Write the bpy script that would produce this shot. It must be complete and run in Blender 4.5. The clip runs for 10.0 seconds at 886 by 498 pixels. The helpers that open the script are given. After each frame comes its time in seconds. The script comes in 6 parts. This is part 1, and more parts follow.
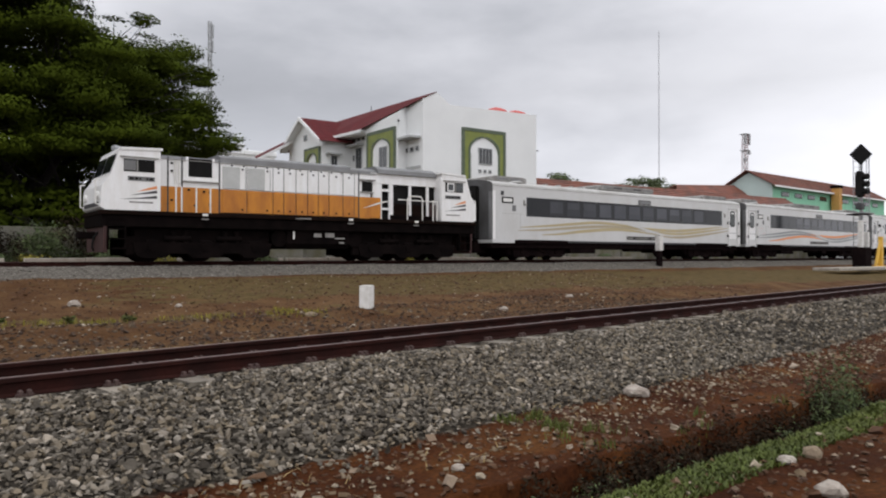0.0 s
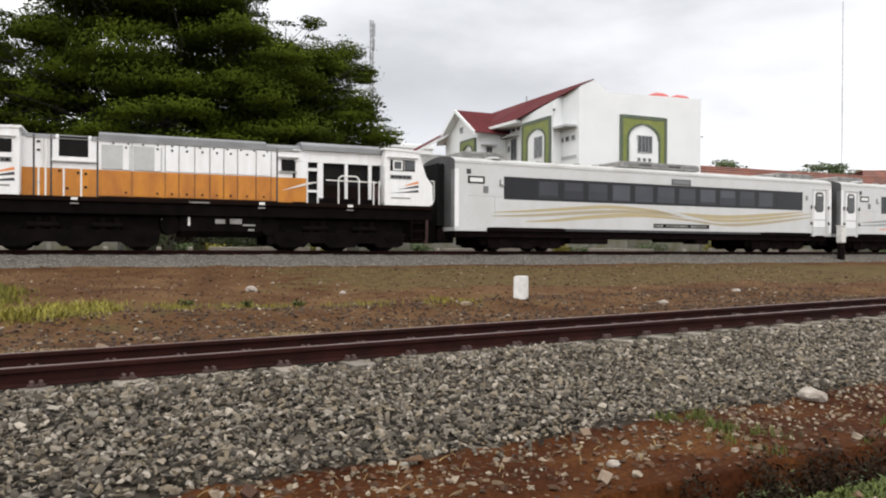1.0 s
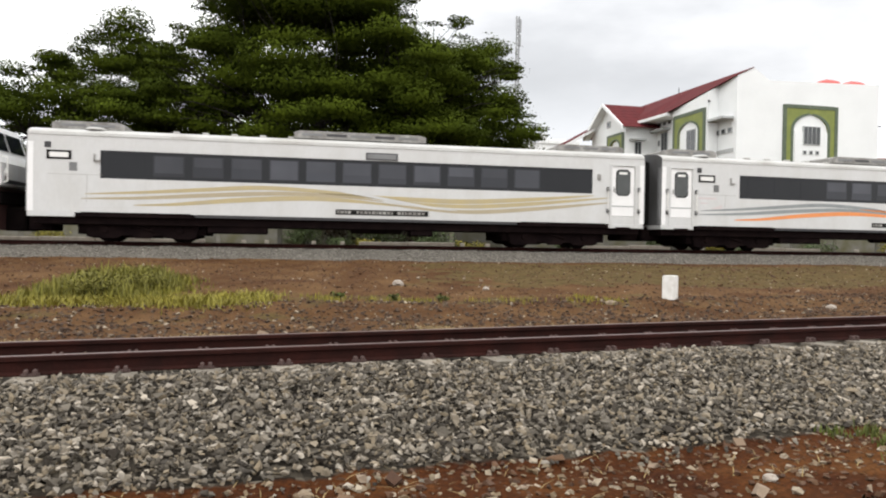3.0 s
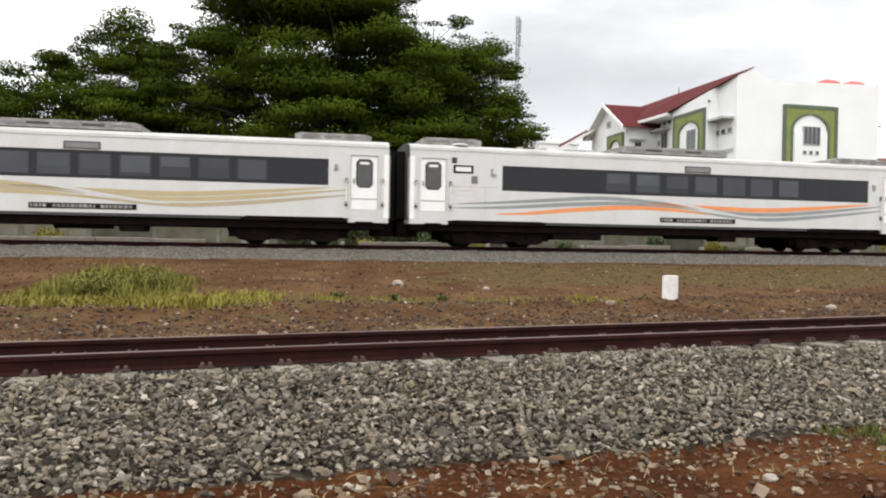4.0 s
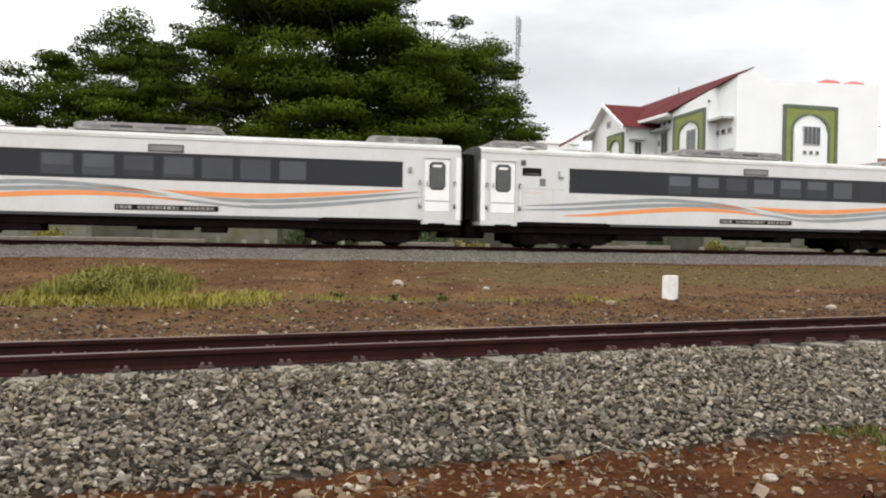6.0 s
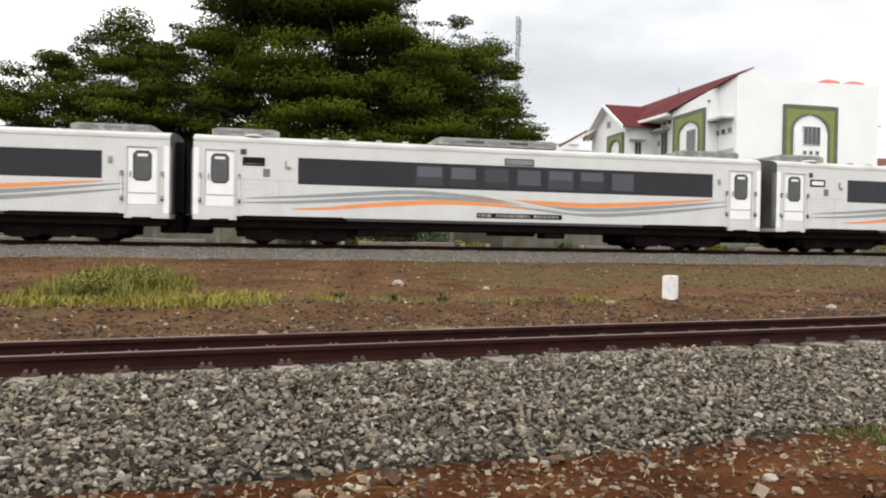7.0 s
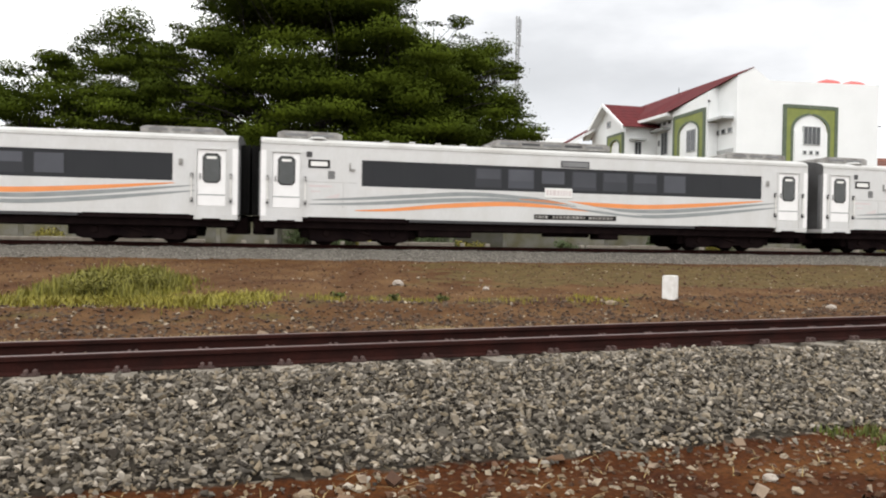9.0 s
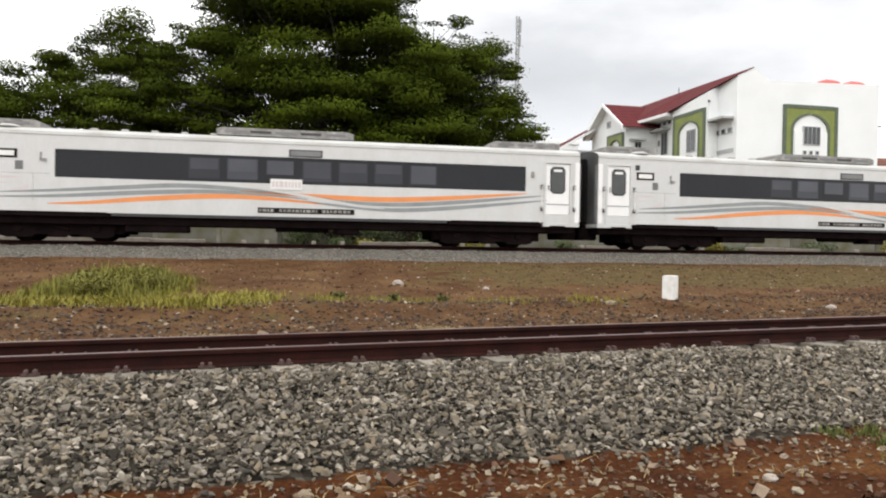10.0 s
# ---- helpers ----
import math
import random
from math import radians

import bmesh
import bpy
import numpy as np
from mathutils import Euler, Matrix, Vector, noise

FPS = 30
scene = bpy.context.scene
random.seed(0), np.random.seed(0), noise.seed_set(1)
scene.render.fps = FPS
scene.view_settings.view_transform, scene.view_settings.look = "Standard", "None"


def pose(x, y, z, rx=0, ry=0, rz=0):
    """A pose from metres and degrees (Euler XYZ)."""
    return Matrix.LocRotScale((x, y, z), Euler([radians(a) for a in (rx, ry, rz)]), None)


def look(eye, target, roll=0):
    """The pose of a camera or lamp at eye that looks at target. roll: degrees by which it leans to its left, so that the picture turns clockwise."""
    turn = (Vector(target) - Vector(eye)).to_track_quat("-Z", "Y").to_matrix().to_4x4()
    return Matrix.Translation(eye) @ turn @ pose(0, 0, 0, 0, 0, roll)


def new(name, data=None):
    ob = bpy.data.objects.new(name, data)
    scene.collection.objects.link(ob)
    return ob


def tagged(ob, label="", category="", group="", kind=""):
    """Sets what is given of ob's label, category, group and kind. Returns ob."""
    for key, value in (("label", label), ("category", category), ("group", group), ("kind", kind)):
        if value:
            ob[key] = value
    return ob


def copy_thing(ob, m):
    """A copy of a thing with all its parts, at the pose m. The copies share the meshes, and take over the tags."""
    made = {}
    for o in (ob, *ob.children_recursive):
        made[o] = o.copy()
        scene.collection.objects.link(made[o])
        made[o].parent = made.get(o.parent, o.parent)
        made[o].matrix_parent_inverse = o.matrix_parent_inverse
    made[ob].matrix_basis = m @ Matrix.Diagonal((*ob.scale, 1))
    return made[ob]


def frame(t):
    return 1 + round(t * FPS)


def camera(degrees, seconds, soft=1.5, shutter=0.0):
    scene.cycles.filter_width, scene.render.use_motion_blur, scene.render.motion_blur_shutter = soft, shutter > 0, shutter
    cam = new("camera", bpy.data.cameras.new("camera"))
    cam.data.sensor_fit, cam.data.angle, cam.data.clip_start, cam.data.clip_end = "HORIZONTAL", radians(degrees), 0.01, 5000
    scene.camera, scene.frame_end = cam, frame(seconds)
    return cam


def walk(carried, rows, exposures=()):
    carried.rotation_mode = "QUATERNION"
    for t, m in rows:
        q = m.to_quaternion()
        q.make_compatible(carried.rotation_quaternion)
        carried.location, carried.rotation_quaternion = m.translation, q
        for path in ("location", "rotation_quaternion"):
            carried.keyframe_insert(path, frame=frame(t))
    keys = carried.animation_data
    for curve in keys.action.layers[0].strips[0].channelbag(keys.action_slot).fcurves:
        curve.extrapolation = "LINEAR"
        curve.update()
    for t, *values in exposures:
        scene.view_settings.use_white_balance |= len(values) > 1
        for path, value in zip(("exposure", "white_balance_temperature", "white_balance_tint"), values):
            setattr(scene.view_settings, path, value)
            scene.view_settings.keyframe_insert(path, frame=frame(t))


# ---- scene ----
cam = camera(62.8, 10.0, soft=2.0, shutter=0.15)
EYE = (0.0, 0.0, 1.30)
TURNS = [(0.0, -35.95, 0.51, 0.0), (0.5, -29.15, 0.66, -0.1), (1.0, -23.80, -0.26, -0.33), (1.5, -18.61, -0.46, -0.66),
         (2.0, -13.52, -0.65, -0.91), (2.5, -12.51, -0.66, -0.95), (10.0, -12.51, -0.66, -0.95)]
walk(cam, [(t, pose(*EYE, 90 + p, r, y)) for t, y, p, r in TURNS],
     exposures=[(0.0, -0.70, 6280, 13), (0.5, -0.60, 6320, 12.5), (1.0, -0.18, 6420, 11), (1.5, -0.06, 6470, 10.3), (2.5, 0.0, 6500, 10), (10.0, 0.0, 6500, 10)])

# ---- world and sun: a bright overcast day ----
world = bpy.data.worlds.new("overcast_sky")
scene.world = world
world.use_nodes = True
wt = world.node_tree
wt.nodes.clear()
w_out = wt.nodes.new("ShaderNodeOutputWorld")
w_bg = wt.nodes.new("ShaderNodeBackground")
w_sky = wt.nodes.new("ShaderNodeTexSky")
w_sky.sky_type = 'NISHITA'
w_sky.sun_disc = False
w_sky.sun_elevation = radians(52)
w_sky.sun_rotation = radians(200)
w_sky.air_density, w_sky.dust_density = 1.0, 3.0
w_co = wt.nodes.new("ShaderNodeTexCoord")
w_map = wt.nodes.new("ShaderNodeMapping")
w_map.inputs["Location"].default_value = (0.35, 0.1, 0.0)
w_map.inputs["Scale"].default_value = (1.0, 1.0, 2.6)
w_noise = wt.nodes.new("ShaderNodeTexNoise")
w_noise.inputs["Scale"].default_value = 2.1
w_noise.inputs["Detail"].default_value = 7
w_noise.inputs["Roughness"].default_value = 0.52
# cloud is thinner and brighter on the sun's side, thicker and greyer away from it
w_side = wt.nodes.new("ShaderNodeVectorMath")
w_side.operation = 'DOT_PRODUCT'
w_side.inputs[1].default_value = (-0.5, -0.87, 0.0)
w_lift = wt.nodes.new("ShaderNodeMath")
w_lift.operation = 'MULTIPLY_ADD'
w_lift.inputs[1].default_value = 1.3
w_ramp = wt.nodes.new("ShaderNodeValToRGB")
for _ in range(3):
    w_ramp.color_ramp.elements.new(0.5)
for e, (pos, c) in zip(w_ramp.color_ramp.elements, ((0.05, (0.66, 0.68, 0.70)), (0.09, (0.80, 0.815, 0.84)), (0.135, (1.22, 1.225, 1.24)), (0.20, (1.55, 1.55, 1.55)), (0.7, (1.62, 1.61, 1.59)))):
    e.position, e.color = pos, (*c, 1)
w_span = wt.nodes.new("ShaderNodeMapRange")
w_span.inputs[1].default_value, w_span.inputs[2].default_value = -1.1, 1.9
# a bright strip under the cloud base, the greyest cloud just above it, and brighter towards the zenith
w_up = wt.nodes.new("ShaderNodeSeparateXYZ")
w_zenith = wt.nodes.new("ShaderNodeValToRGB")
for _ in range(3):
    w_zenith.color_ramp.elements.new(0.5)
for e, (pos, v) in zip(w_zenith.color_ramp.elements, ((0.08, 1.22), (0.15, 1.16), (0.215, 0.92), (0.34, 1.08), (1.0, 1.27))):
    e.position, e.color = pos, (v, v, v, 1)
w_dome = wt.nodes.new("ShaderNodeMix")
w_dome.data_type, w_dome.blend_type = 'RGBA', 'MULTIPLY'
w_dome.inputs[0].default_value = 1.0
w_dim = wt.nodes.new("ShaderNodeMix")
w_dim.data_type = 'RGBA'
w_dim.blend_type = 'MULTIPLY'
w_dim.inputs[0].default_value = 1.0
w_dim.inputs[7].default_value = (0.07, 0.07, 0.07, 1)
w_mix = wt.nodes.new("ShaderNodeMix")
w_mix.data_type = 'RGBA'
w_mix.inputs[0].default_value = 0.93
wt.links.new(w_co.outputs["Generated"], w_map.inputs[0])
wt.links.new(w_map.outputs[0], w_noise.inputs["Vector"])
wt.links.new(w_co.outputs["Generated"], w_side.inputs[0])
wt.links.new(w_side.outputs["Value"], w_lift.inputs[0])
w_calm = wt.nodes.new("ShaderNodeMapRange")
w_calm.inputs[1].default_value, w_calm.inputs[2].default_value = 0.3, 0.7
w_calm.inputs[3].default_value, w_calm.inputs[4].default_value = 0.37, 0.59
wt.links.new(w_noise.outputs[0], w_calm.inputs[0])
wt.links.new(w_calm.outputs[0], w_lift.inputs[2])
wt.links.new(w_lift.outputs[0], w_span.inputs[0])
wt.links.new(w_span.outputs[0], w_ramp.inputs[0])
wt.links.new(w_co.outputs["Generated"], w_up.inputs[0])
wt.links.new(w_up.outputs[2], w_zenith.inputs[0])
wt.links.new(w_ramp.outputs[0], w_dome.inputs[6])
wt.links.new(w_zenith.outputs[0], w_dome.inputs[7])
wt.links.new(w_sky.outputs[0], w_dim.inputs[6])
wt.links.new(w_dim.outputs[2], w_mix.inputs[6])
wt.links.new(w_dome.outputs[2], w_mix.inputs[7])
wt.links.new(w_mix.outputs[2], w_bg.inputs[0])
w_bg.inputs[1].default_value = 1.1
wt.links.new(w_bg.outputs[0], w_out.inputs[0])

sun = new("sun", bpy.data.lights.new("sun", 'SUN'))
sun.data.energy, sun.data.angle, sun.data.color = 1.2, radians(25), (1.0, 0.97, 0.92)
sun.matrix_world = look((0, 0, 60), (18, 34, 0))

# ---- materials ----
def material(name, colour, rough=0.6, metal=0.0, second=None, scale=3.0, fine=40.0, mix=0.5, bump=0.0, bump_scale=60.0, spread=0.12,
             random=0.0, island=0.0, spec=0.5, stretch=(1, 1, 1)):
    """A surface with broad stains and fine grain: colour wanders towards second, and lighter and darker by spread."""
    m = bpy.data.materials.new(name)
    m.use_nodes = True
    nt = m.node_tree
    p = nt.nodes["Principled BSDF"]
    p.inputs["Roughness"].default_value, p.inputs["Metallic"].default_value = rough, metal
    p.inputs["Specular IOR Level"].default_value = spec
    second = second or tuple(c * 0.75 for c in colour)
    co = nt.nodes.new("ShaderNodeTexCoord")
    mp = nt.nodes.new("ShaderNodeMapping")
    mp.inputs["Scale"].default_value = stretch
    nt.links.new(co.outputs["Object"], mp.inputs[0])

    def noise_node(s, detail=5.0):
        n = nt.nodes.new("ShaderNodeTexNoise")
        n.inputs["Scale"].default_value, n.inputs["Detail"].default_value = s, detail
        nt.links.new(mp.outputs[0], n.inputs["Vector"])
        return n
    broad, grain = noise_node(scale), noise_node(fine, 3.0)
    ramp = nt.nodes.new("ShaderNodeValToRGB")
    ramp.color_ramp.elements[0].position, ramp.color_ramp.elements[1].position = 0.5 - mix * 0.35, 0.5 + mix * 0.35
    ramp.color_ramp.elements[0].color, ramp.color_ramp.elements[1].color = (*colour, 1), (*second, 1)
    nt.links.new(broad.outputs[0], ramp.inputs[0])
    hsv = nt.nodes.new("ShaderNodeHueSaturation")
    vary = nt.nodes.new("ShaderNodeMapRange")
    vary.inputs[3].default_value, vary.inputs[4].default_value = 1 - spread * 2, 1 + spread * 2
    nt.links.new(grain.outputs[0], vary.inputs[0])
    value = vary.outputs[0]
    for amount, kind, out in ((random, "ShaderNodeObjectInfo", "Random"), (island, "ShaderNodeNewGeometry", "Random Per Island")):
        if amount:
            src = nt.nodes.new(kind)
            r = nt.nodes.new("ShaderNodeMapRange")
            r.inputs[3].default_value, r.inputs[4].default_value = 1 - amount, 1 + amount
            nt.links.new(src.outputs[out], r.inputs[0])
            mul = nt.nodes.new("ShaderNodeMath")
            mul.operation = 'MULTIPLY'
            nt.links.new(value, mul.inputs[0])
            nt.links.new(r.outputs[0], mul.inputs[1])
            value = mul.outputs[0]
    nt.links.new(value, hsv.inputs["Value"])
    nt.links.new(ramp.outputs[0], hsv.inputs["Color"])
    nt.links.new(hsv.outputs[0], p.inputs["Base Color"])
    if bump:
        b = nt.nodes.new("ShaderNodeBump")
        b.inputs["Strength"].default_value, b.inputs["Distance"].default_value = bump, 0.02
        nt.links.new(noise_node(bump_scale, 6.0).outputs[0], b.inputs["Height"])
        nt.links.new(b.outputs[0], p.inputs["Normal"])
    return m


def pebble_material(name, stops, rough=0.85):
    """Each loose stone its own colour, out of a few."""
    m = material(name, (0.3, 0.3, 0.3), rough, bump=0.3, bump_scale=90)
    nt = m.node_tree
    g = nt.nodes.new("ShaderNodeNewGeometry")
    ramp = nt.nodes.new("ShaderNodeValToRGB")
    while len(ramp.color_ramp.elements) < len(stops):
        ramp.color_ramp.elements.new(0.5)
    for e, (pos, c) in zip(ramp.color_ramp.elements, stops):
        e.position, e.color = pos, (*c, 1)
    nt.links.new(g.outputs["Random Per Island"], ramp.inputs[0])
    hsv = [n for n in nt.nodes if n.type == 'HUE_SAT'][0]
    nt.links.new(ramp.outputs[0], hsv.inputs["Color"])
    return m


LOCO_WHITE = material("fresh_white_paint", (0.82, 0.825, 0.83), 0.3, second=(0.74, 0.735, 0.72), scale=2.2, fine=14, spread=0.03, stretch=(2.2, 1, 0.5))
TRAIN_WHITE = material("train_white_paint", (0.565, 0.57, 0.57), 0.32, second=(0.525, 0.525, 0.515), scale=1.1, fine=9, spread=0.035, stretch=(1.6, 1, 0.7), bump=0.05, bump_scale=2.5)
ROOF_WHITE = material("coach_roof_paint", (0.46, 0.46, 0.45), 0.65, second=(0.34, 0.33, 0.31), scale=0.8, fine=12, spread=0.04)
ROOF_GREY = material("grey_roof_paint", (0.19, 0.195, 0.20), 0.6, second=(0.135, 0.135, 0.135), scale=1.2, fine=20, spread=0.06)
UNIT_GREY = material("air_conditioner_casing", (0.31, 0.305, 0.29), 0.7, second=(0.15, 0.14, 0.13), scale=2.2, fine=9, spread=0.22)
ORANGE = material("orange_paint", (0.56, 0.215, 0.012), 0.42, second=(0.37, 0.122, 0.010), scale=1.5, fine=10, spread=0.05, mix=0.5, stretch=(1.7, 1, 0.6))
STRIPE_ORANGE = material("orange_stripe", (0.74, 0.26, 0.075), 0.4, scale=2, spread=0.03, second=(0.66, 0.24, 0.075))
STRIPE_GREY = material("grey_stripe", (0.205, 0.225, 0.23), 0.4, scale=2, spread=0.04, second=(0.26, 0.28, 0.28))
STRIPE_GOLD = material("gold_stripe", (0.44, 0.36, 0.19), 0.4, scale=2, spread=0.04, second=(0.40, 0.34, 0.21))
BLIND = material("drawn_window_blind", (0.064, 0.067, 0.080), 0.12, second=(0.052, 0.055, 0.066), scale=0.8, fine=3, spread=0.04, random=0.35, spec=0.22)
STRIPE_BRONZE = material("bronze_stripe", (0.36, 0.31, 0.21), 0.4, scale=2, spread=0.03, second=(0.40, 0.34, 0.23))
GLASS = material("tinted_glass", (0.010, 0.011, 0.014), 0.08, second=(0.008, 0.009, 0.012), scale=1.0, spread=0.05, spec=0.22)
CURTAIN = material("curtained_glass", (0.032, 0.034, 0.042), 0.10, second=(0.026, 0.028, 0.034), scale=0.8, fine=3, spread=0.03, random=0.75, spec=0.22)
BLACK = material("black_rubber", (0.007, 0.007, 0.007), 0.85, second=(0.011, 0.0105, 0.010), spread=0.1, spec=0.15)
UNDER = material("grimy_black_steel", (0.0062, 0.0042, 0.0046), 0.9, second=(0.0125, 0.0080, 0.0078), scale=3, spread=0.2, bump=0.2, spec=0.02)
ENGINE_BLACK = material("oily_black_steel", (0.0034, 0.0026, 0.0026), 0.85, second=(0.0075, 0.0052, 0.0050), scale=3, spread=0.2, bump=0.2, spec=0.03)
DECK = material("brown_grimed_deck", (0.012, 0.006, 0.0045), 0.85, second=(0.006, 0.004, 0.003), scale=2, spread=0.15, spec=0.05)
# coach end paint: grime plus the shade of the coach gap in one grey
END_GREY = material("grimed_shaded_end_paint", (0.10, 0.10, 0.103), 0.65, second=(0.065, 0.063, 0.062), scale=1.5, spread=0.12)
DARK_GREY = material("dark_grey_paint", (0.045, 0.045, 0.048), 0.6, second=(0.03, 0.03, 0.033), spread=0.08)
GRILLE = material("grey_filter_mesh", (0.50, 0.51, 0.50), 0.7, second=(0.42, 0.43, 0.42), scale=2, fine=60, spread=0.1)
PALE = material("pale_marking_paint", (0.78, 0.77, 0.74), 0.5, spread=0.05, second=(0.66, 0.65, 0.62))
MAROON = material("dull_maroon_paint", (0.045, 0.014, 0.013), 0.7, second=(0.028, 0.010, 0.009), spread=0.1)
RAIL_RUST = material("rusted_rail_steel", (0.029, 0.0085, 0.0065), 0.9, second=(0.016, 0.006, 0.005), scale=4, fine=50, spread=0.25, bump=0.25, bump_scale=120, spec=0.12)
RAIL_TOP = material("worn_rail_head", (0.15, 0.105, 0.098), 0.45, 0.2, second=(0.10, 0.066, 0.06), scale=3, fine=40, spread=0.1, stretch=(0.3, 4, 1))
RAIL_CLIP = material("worn_clip_steel", (0.085, 0.052, 0.046), 0.75, second=(0.05, 0.028, 0.024), spread=0.15)
CONCRETE = material("pale_concrete", (0.36, 0.33, 0.28), 0.85, second=(0.25, 0.22, 0.185), scale=4, fine=60, spread=0.12, bump=0.3)
SLEEPER = material("dusty_concrete_sleeper", (0.25, 0.22, 0.18), 0.9, second=(0.15, 0.13, 0.10), scale=5, fine=60, spread=0.15, bump=0.3, random=0.25)
WALL_CONCRETE = material("stained_concrete_wall", (0.15, 0.145, 0.13), 0.9, second=(0.085, 0.080, 0.036), scale=1.2, fine=30, spread=0.12, bump=0.3, random=0.5)
POST_WHITE = material("whitewashed_concrete", (0.72, 0.71, 0.69), 0.75, second=(0.56, 0.545, 0.51), scale=7, fine=40, spread=0.05, bump=0.15)
PLASTER = material("white_plaster", (0.77, 0.785, 0.785), 0.8, second=(0.72, 0.735, 0.735), scale=0.5, fine=12, spread=0.025, bump=0.05)
PANEL_GREEN = material("olive_green_mosaic", (0.205, 0.235, 0.045), 0.6, second=(0.15, 0.18, 0.04), scale=1.5, fine=30, spread=0.15)
PANEL_EDGE = material("dark_green_stone_border", (0.055, 0.085, 0.05), 0.6, second=(0.10, 0.12, 0.08), scale=6, fine=40, spread=0.2)
WINDOW_DARK = material("window_glass_dark", (0.05, 0.055, 0.06), 0.1, second=(0.03, 0.033, 0.036), spread=0.1)
FRAME_GREY = material("grey_window_frame", (0.42, 0.43, 0.43), 0.6, second=(0.36, 0.37, 0.37), spread=0.06)
ROOF_RED = material("maroon_roof_tile", (0.105, 0.016, 0.018), 0.85, second=(0.080, 0.014, 0.016), scale=1.2, fine=20, spread=0.12, spec=0.15)
ROOF_RUST = material("weathered_clay_roof", (0.24, 0.085, 0.055), 0.75, second=(0.13, 0.06, 0.045), scale=0.7, fine=12, spread=0.15)
TANK_RED = material("red_tank_plastic", (0.50, 0.09, 0.075), 0.45, second=(0.44, 0.08, 0.07), spread=0.05)
MINT = material("mint_green_plaster", (0.27, 0.60, 0.41), 0.8, second=(0.23, 0.52, 0.36), scale=0.4, spread=0.05)
MINT_PALE = material("pale_mint_plaster", (0.50, 0.62, 0.60), 0.8, second=(0.44, 0.56, 0.54), scale=0.4, spread=0.05)
OCHRE = material("ochre_paint", (0.50, 0.27, 0.07), 0.7, second=(0.42, 0.22, 0.06), spread=0.08)
YELLOW = material("yellow_paint", (0.70, 0.42, 0.04), 0.5, second=(0.60, 0.35, 0.04), spread=0.06)
MAST = material("galvanised_steel", (0.36, 0.37, 0.38), 0.5, 0.3, second=(0.28, 0.29, 0.30), spread=0.08)
MAST_RED = material("red_mast_paint", (0.30, 0.12, 0.11), 0.6, spread=0.08)
BARK = material("tree_bark", (0.017, 0.013, 0.010), 0.95, second=(0.010, 0.008, 0.006), scale=2.5, fine=25, spread=0.2, bump=0.6, bump_scale=14, stretch=(2, 2, 0.5))
LEAF = material("tree_leaves", (0.064, 0.086, 0.007), 0.85, second=(0.022, 0.032, 0.004), scale=0.45, fine=2.2, spread=0.15, island=0.12, mix=0.8, spec=0.04)
LEAF_DARK = material("bush_leaves", (0.05, 0.085, 0.02), 0.65, second=(0.08, 0.10, 0.032), scale=0.8, fine=3.0, spread=0.2, island=0.35, mix=0.9)
GRASS_GREEN = material("fresh_grass", (0.050, 0.072, 0.007), 0.75, second=(0.082, 0.098, 0.010), scale=1.5, fine=8, spread=0.2, island=0.3, mix=0.9)
GRASS_DRY = material("yellowing_grass", (0.225, 0.190, 0.016), 0.75, second=(0.150, 0.135, 0.012), scale=0.9, fine=6, spread=0.2, island=0.3, mix=0.9)
STRAW = material("dry_straw", (0.26, 0.19, 0.085), 0.85, second=(0.16, 0.11, 0.045), spread=0.2, island=0.3)
BALLAST = pebble_material("crushed_stone", [(0.0, (0.024, 0.018, 0.012)), (0.2, (0.070, 0.059, 0.044)), (0.44, (0.130, 0.112, 0.087)), (0.68, (0.182, 0.144, 0.094)), (0.88, (0.206, 0.184, 0.152)), (1.0, (0.37, 0.32, 0.255))])
PEBBLE = pebble_material("soil_pebbles", [(0.0, (0.050, 0.021, 0.009)), (0.5, (0.084, 0.039, 0.017)), (0.86, (0.125, 0.072, 0.036)), (1.0, (0.34, 0.285, 0.22))])
VERGE = pebble_material("dark_crumbled_soil", [(0.0, (0.028, 0.014, 0.007)), (0.5, (0.046, 0.024, 0.011)), (0.9, (0.080, 0.050, 0.026)), (1.0, (0.28, 0.23, 0.17))])
DOOR_GLASS = material("grey_door_glass", (0.085, 0.09, 0.09), 0.15, second=(0.07, 0.075, 0.075), spread=0.04, spec=0.2)
DARK_WEED = material("dark_brown_weeds", (0.030, 0.019, 0.012), 0.9, second=(0.018, 0.016, 0.008), scale=2, spread=0.2, island=0.4, spec=0.1)
STREWN = pebble_material("tan_spilled_stones", [(0.0, (0.10, 0.062, 0.03)), (0.5, (0.17, 0.125, 0.075)), (1.0, (0.33, 0.28, 0.21))])
DOOR_WHITE = material("clean_white_door", (0.80, 0.80, 0.80), 0.35, second=(0.76, 0.76, 0.76), spread=0.02)
CLOD = material("soil_clods", (0.074, 0.034, 0.0135), 0.95, second=(0.052, 0.023, 0.009), scale=3, fine=50, spread=0.15, island=0.3)
WEED = material("yellow_green_weed", (0.175, 0.155, 0.013), 0.75, second=(0.085, 0.085, 0.009), scale=2, fine=8, spread=0.2, island=0.3, mix=0.9)
STRIPE_FADED = material("faded_red_print", (0.55, 0.48, 0.48), 0.5, second=(0.59, 0.54, 0.54), spread=0.06)
BALLAST_DUSTY = pebble_material("dusty_crushed_stone", [(0.0, (0.15, 0.138, 0.12)), (0.4, (0.172, 0.158, 0.135)), (0.8, (0.20, 0.184, 0.158)), (1.0, (0.28, 0.258, 0.225))])
SIGN_WHITE = material("white_board", (0.75, 0.75, 0.73), 0.5, spread=0.03, second=(0.70, 0.70, 0.68))


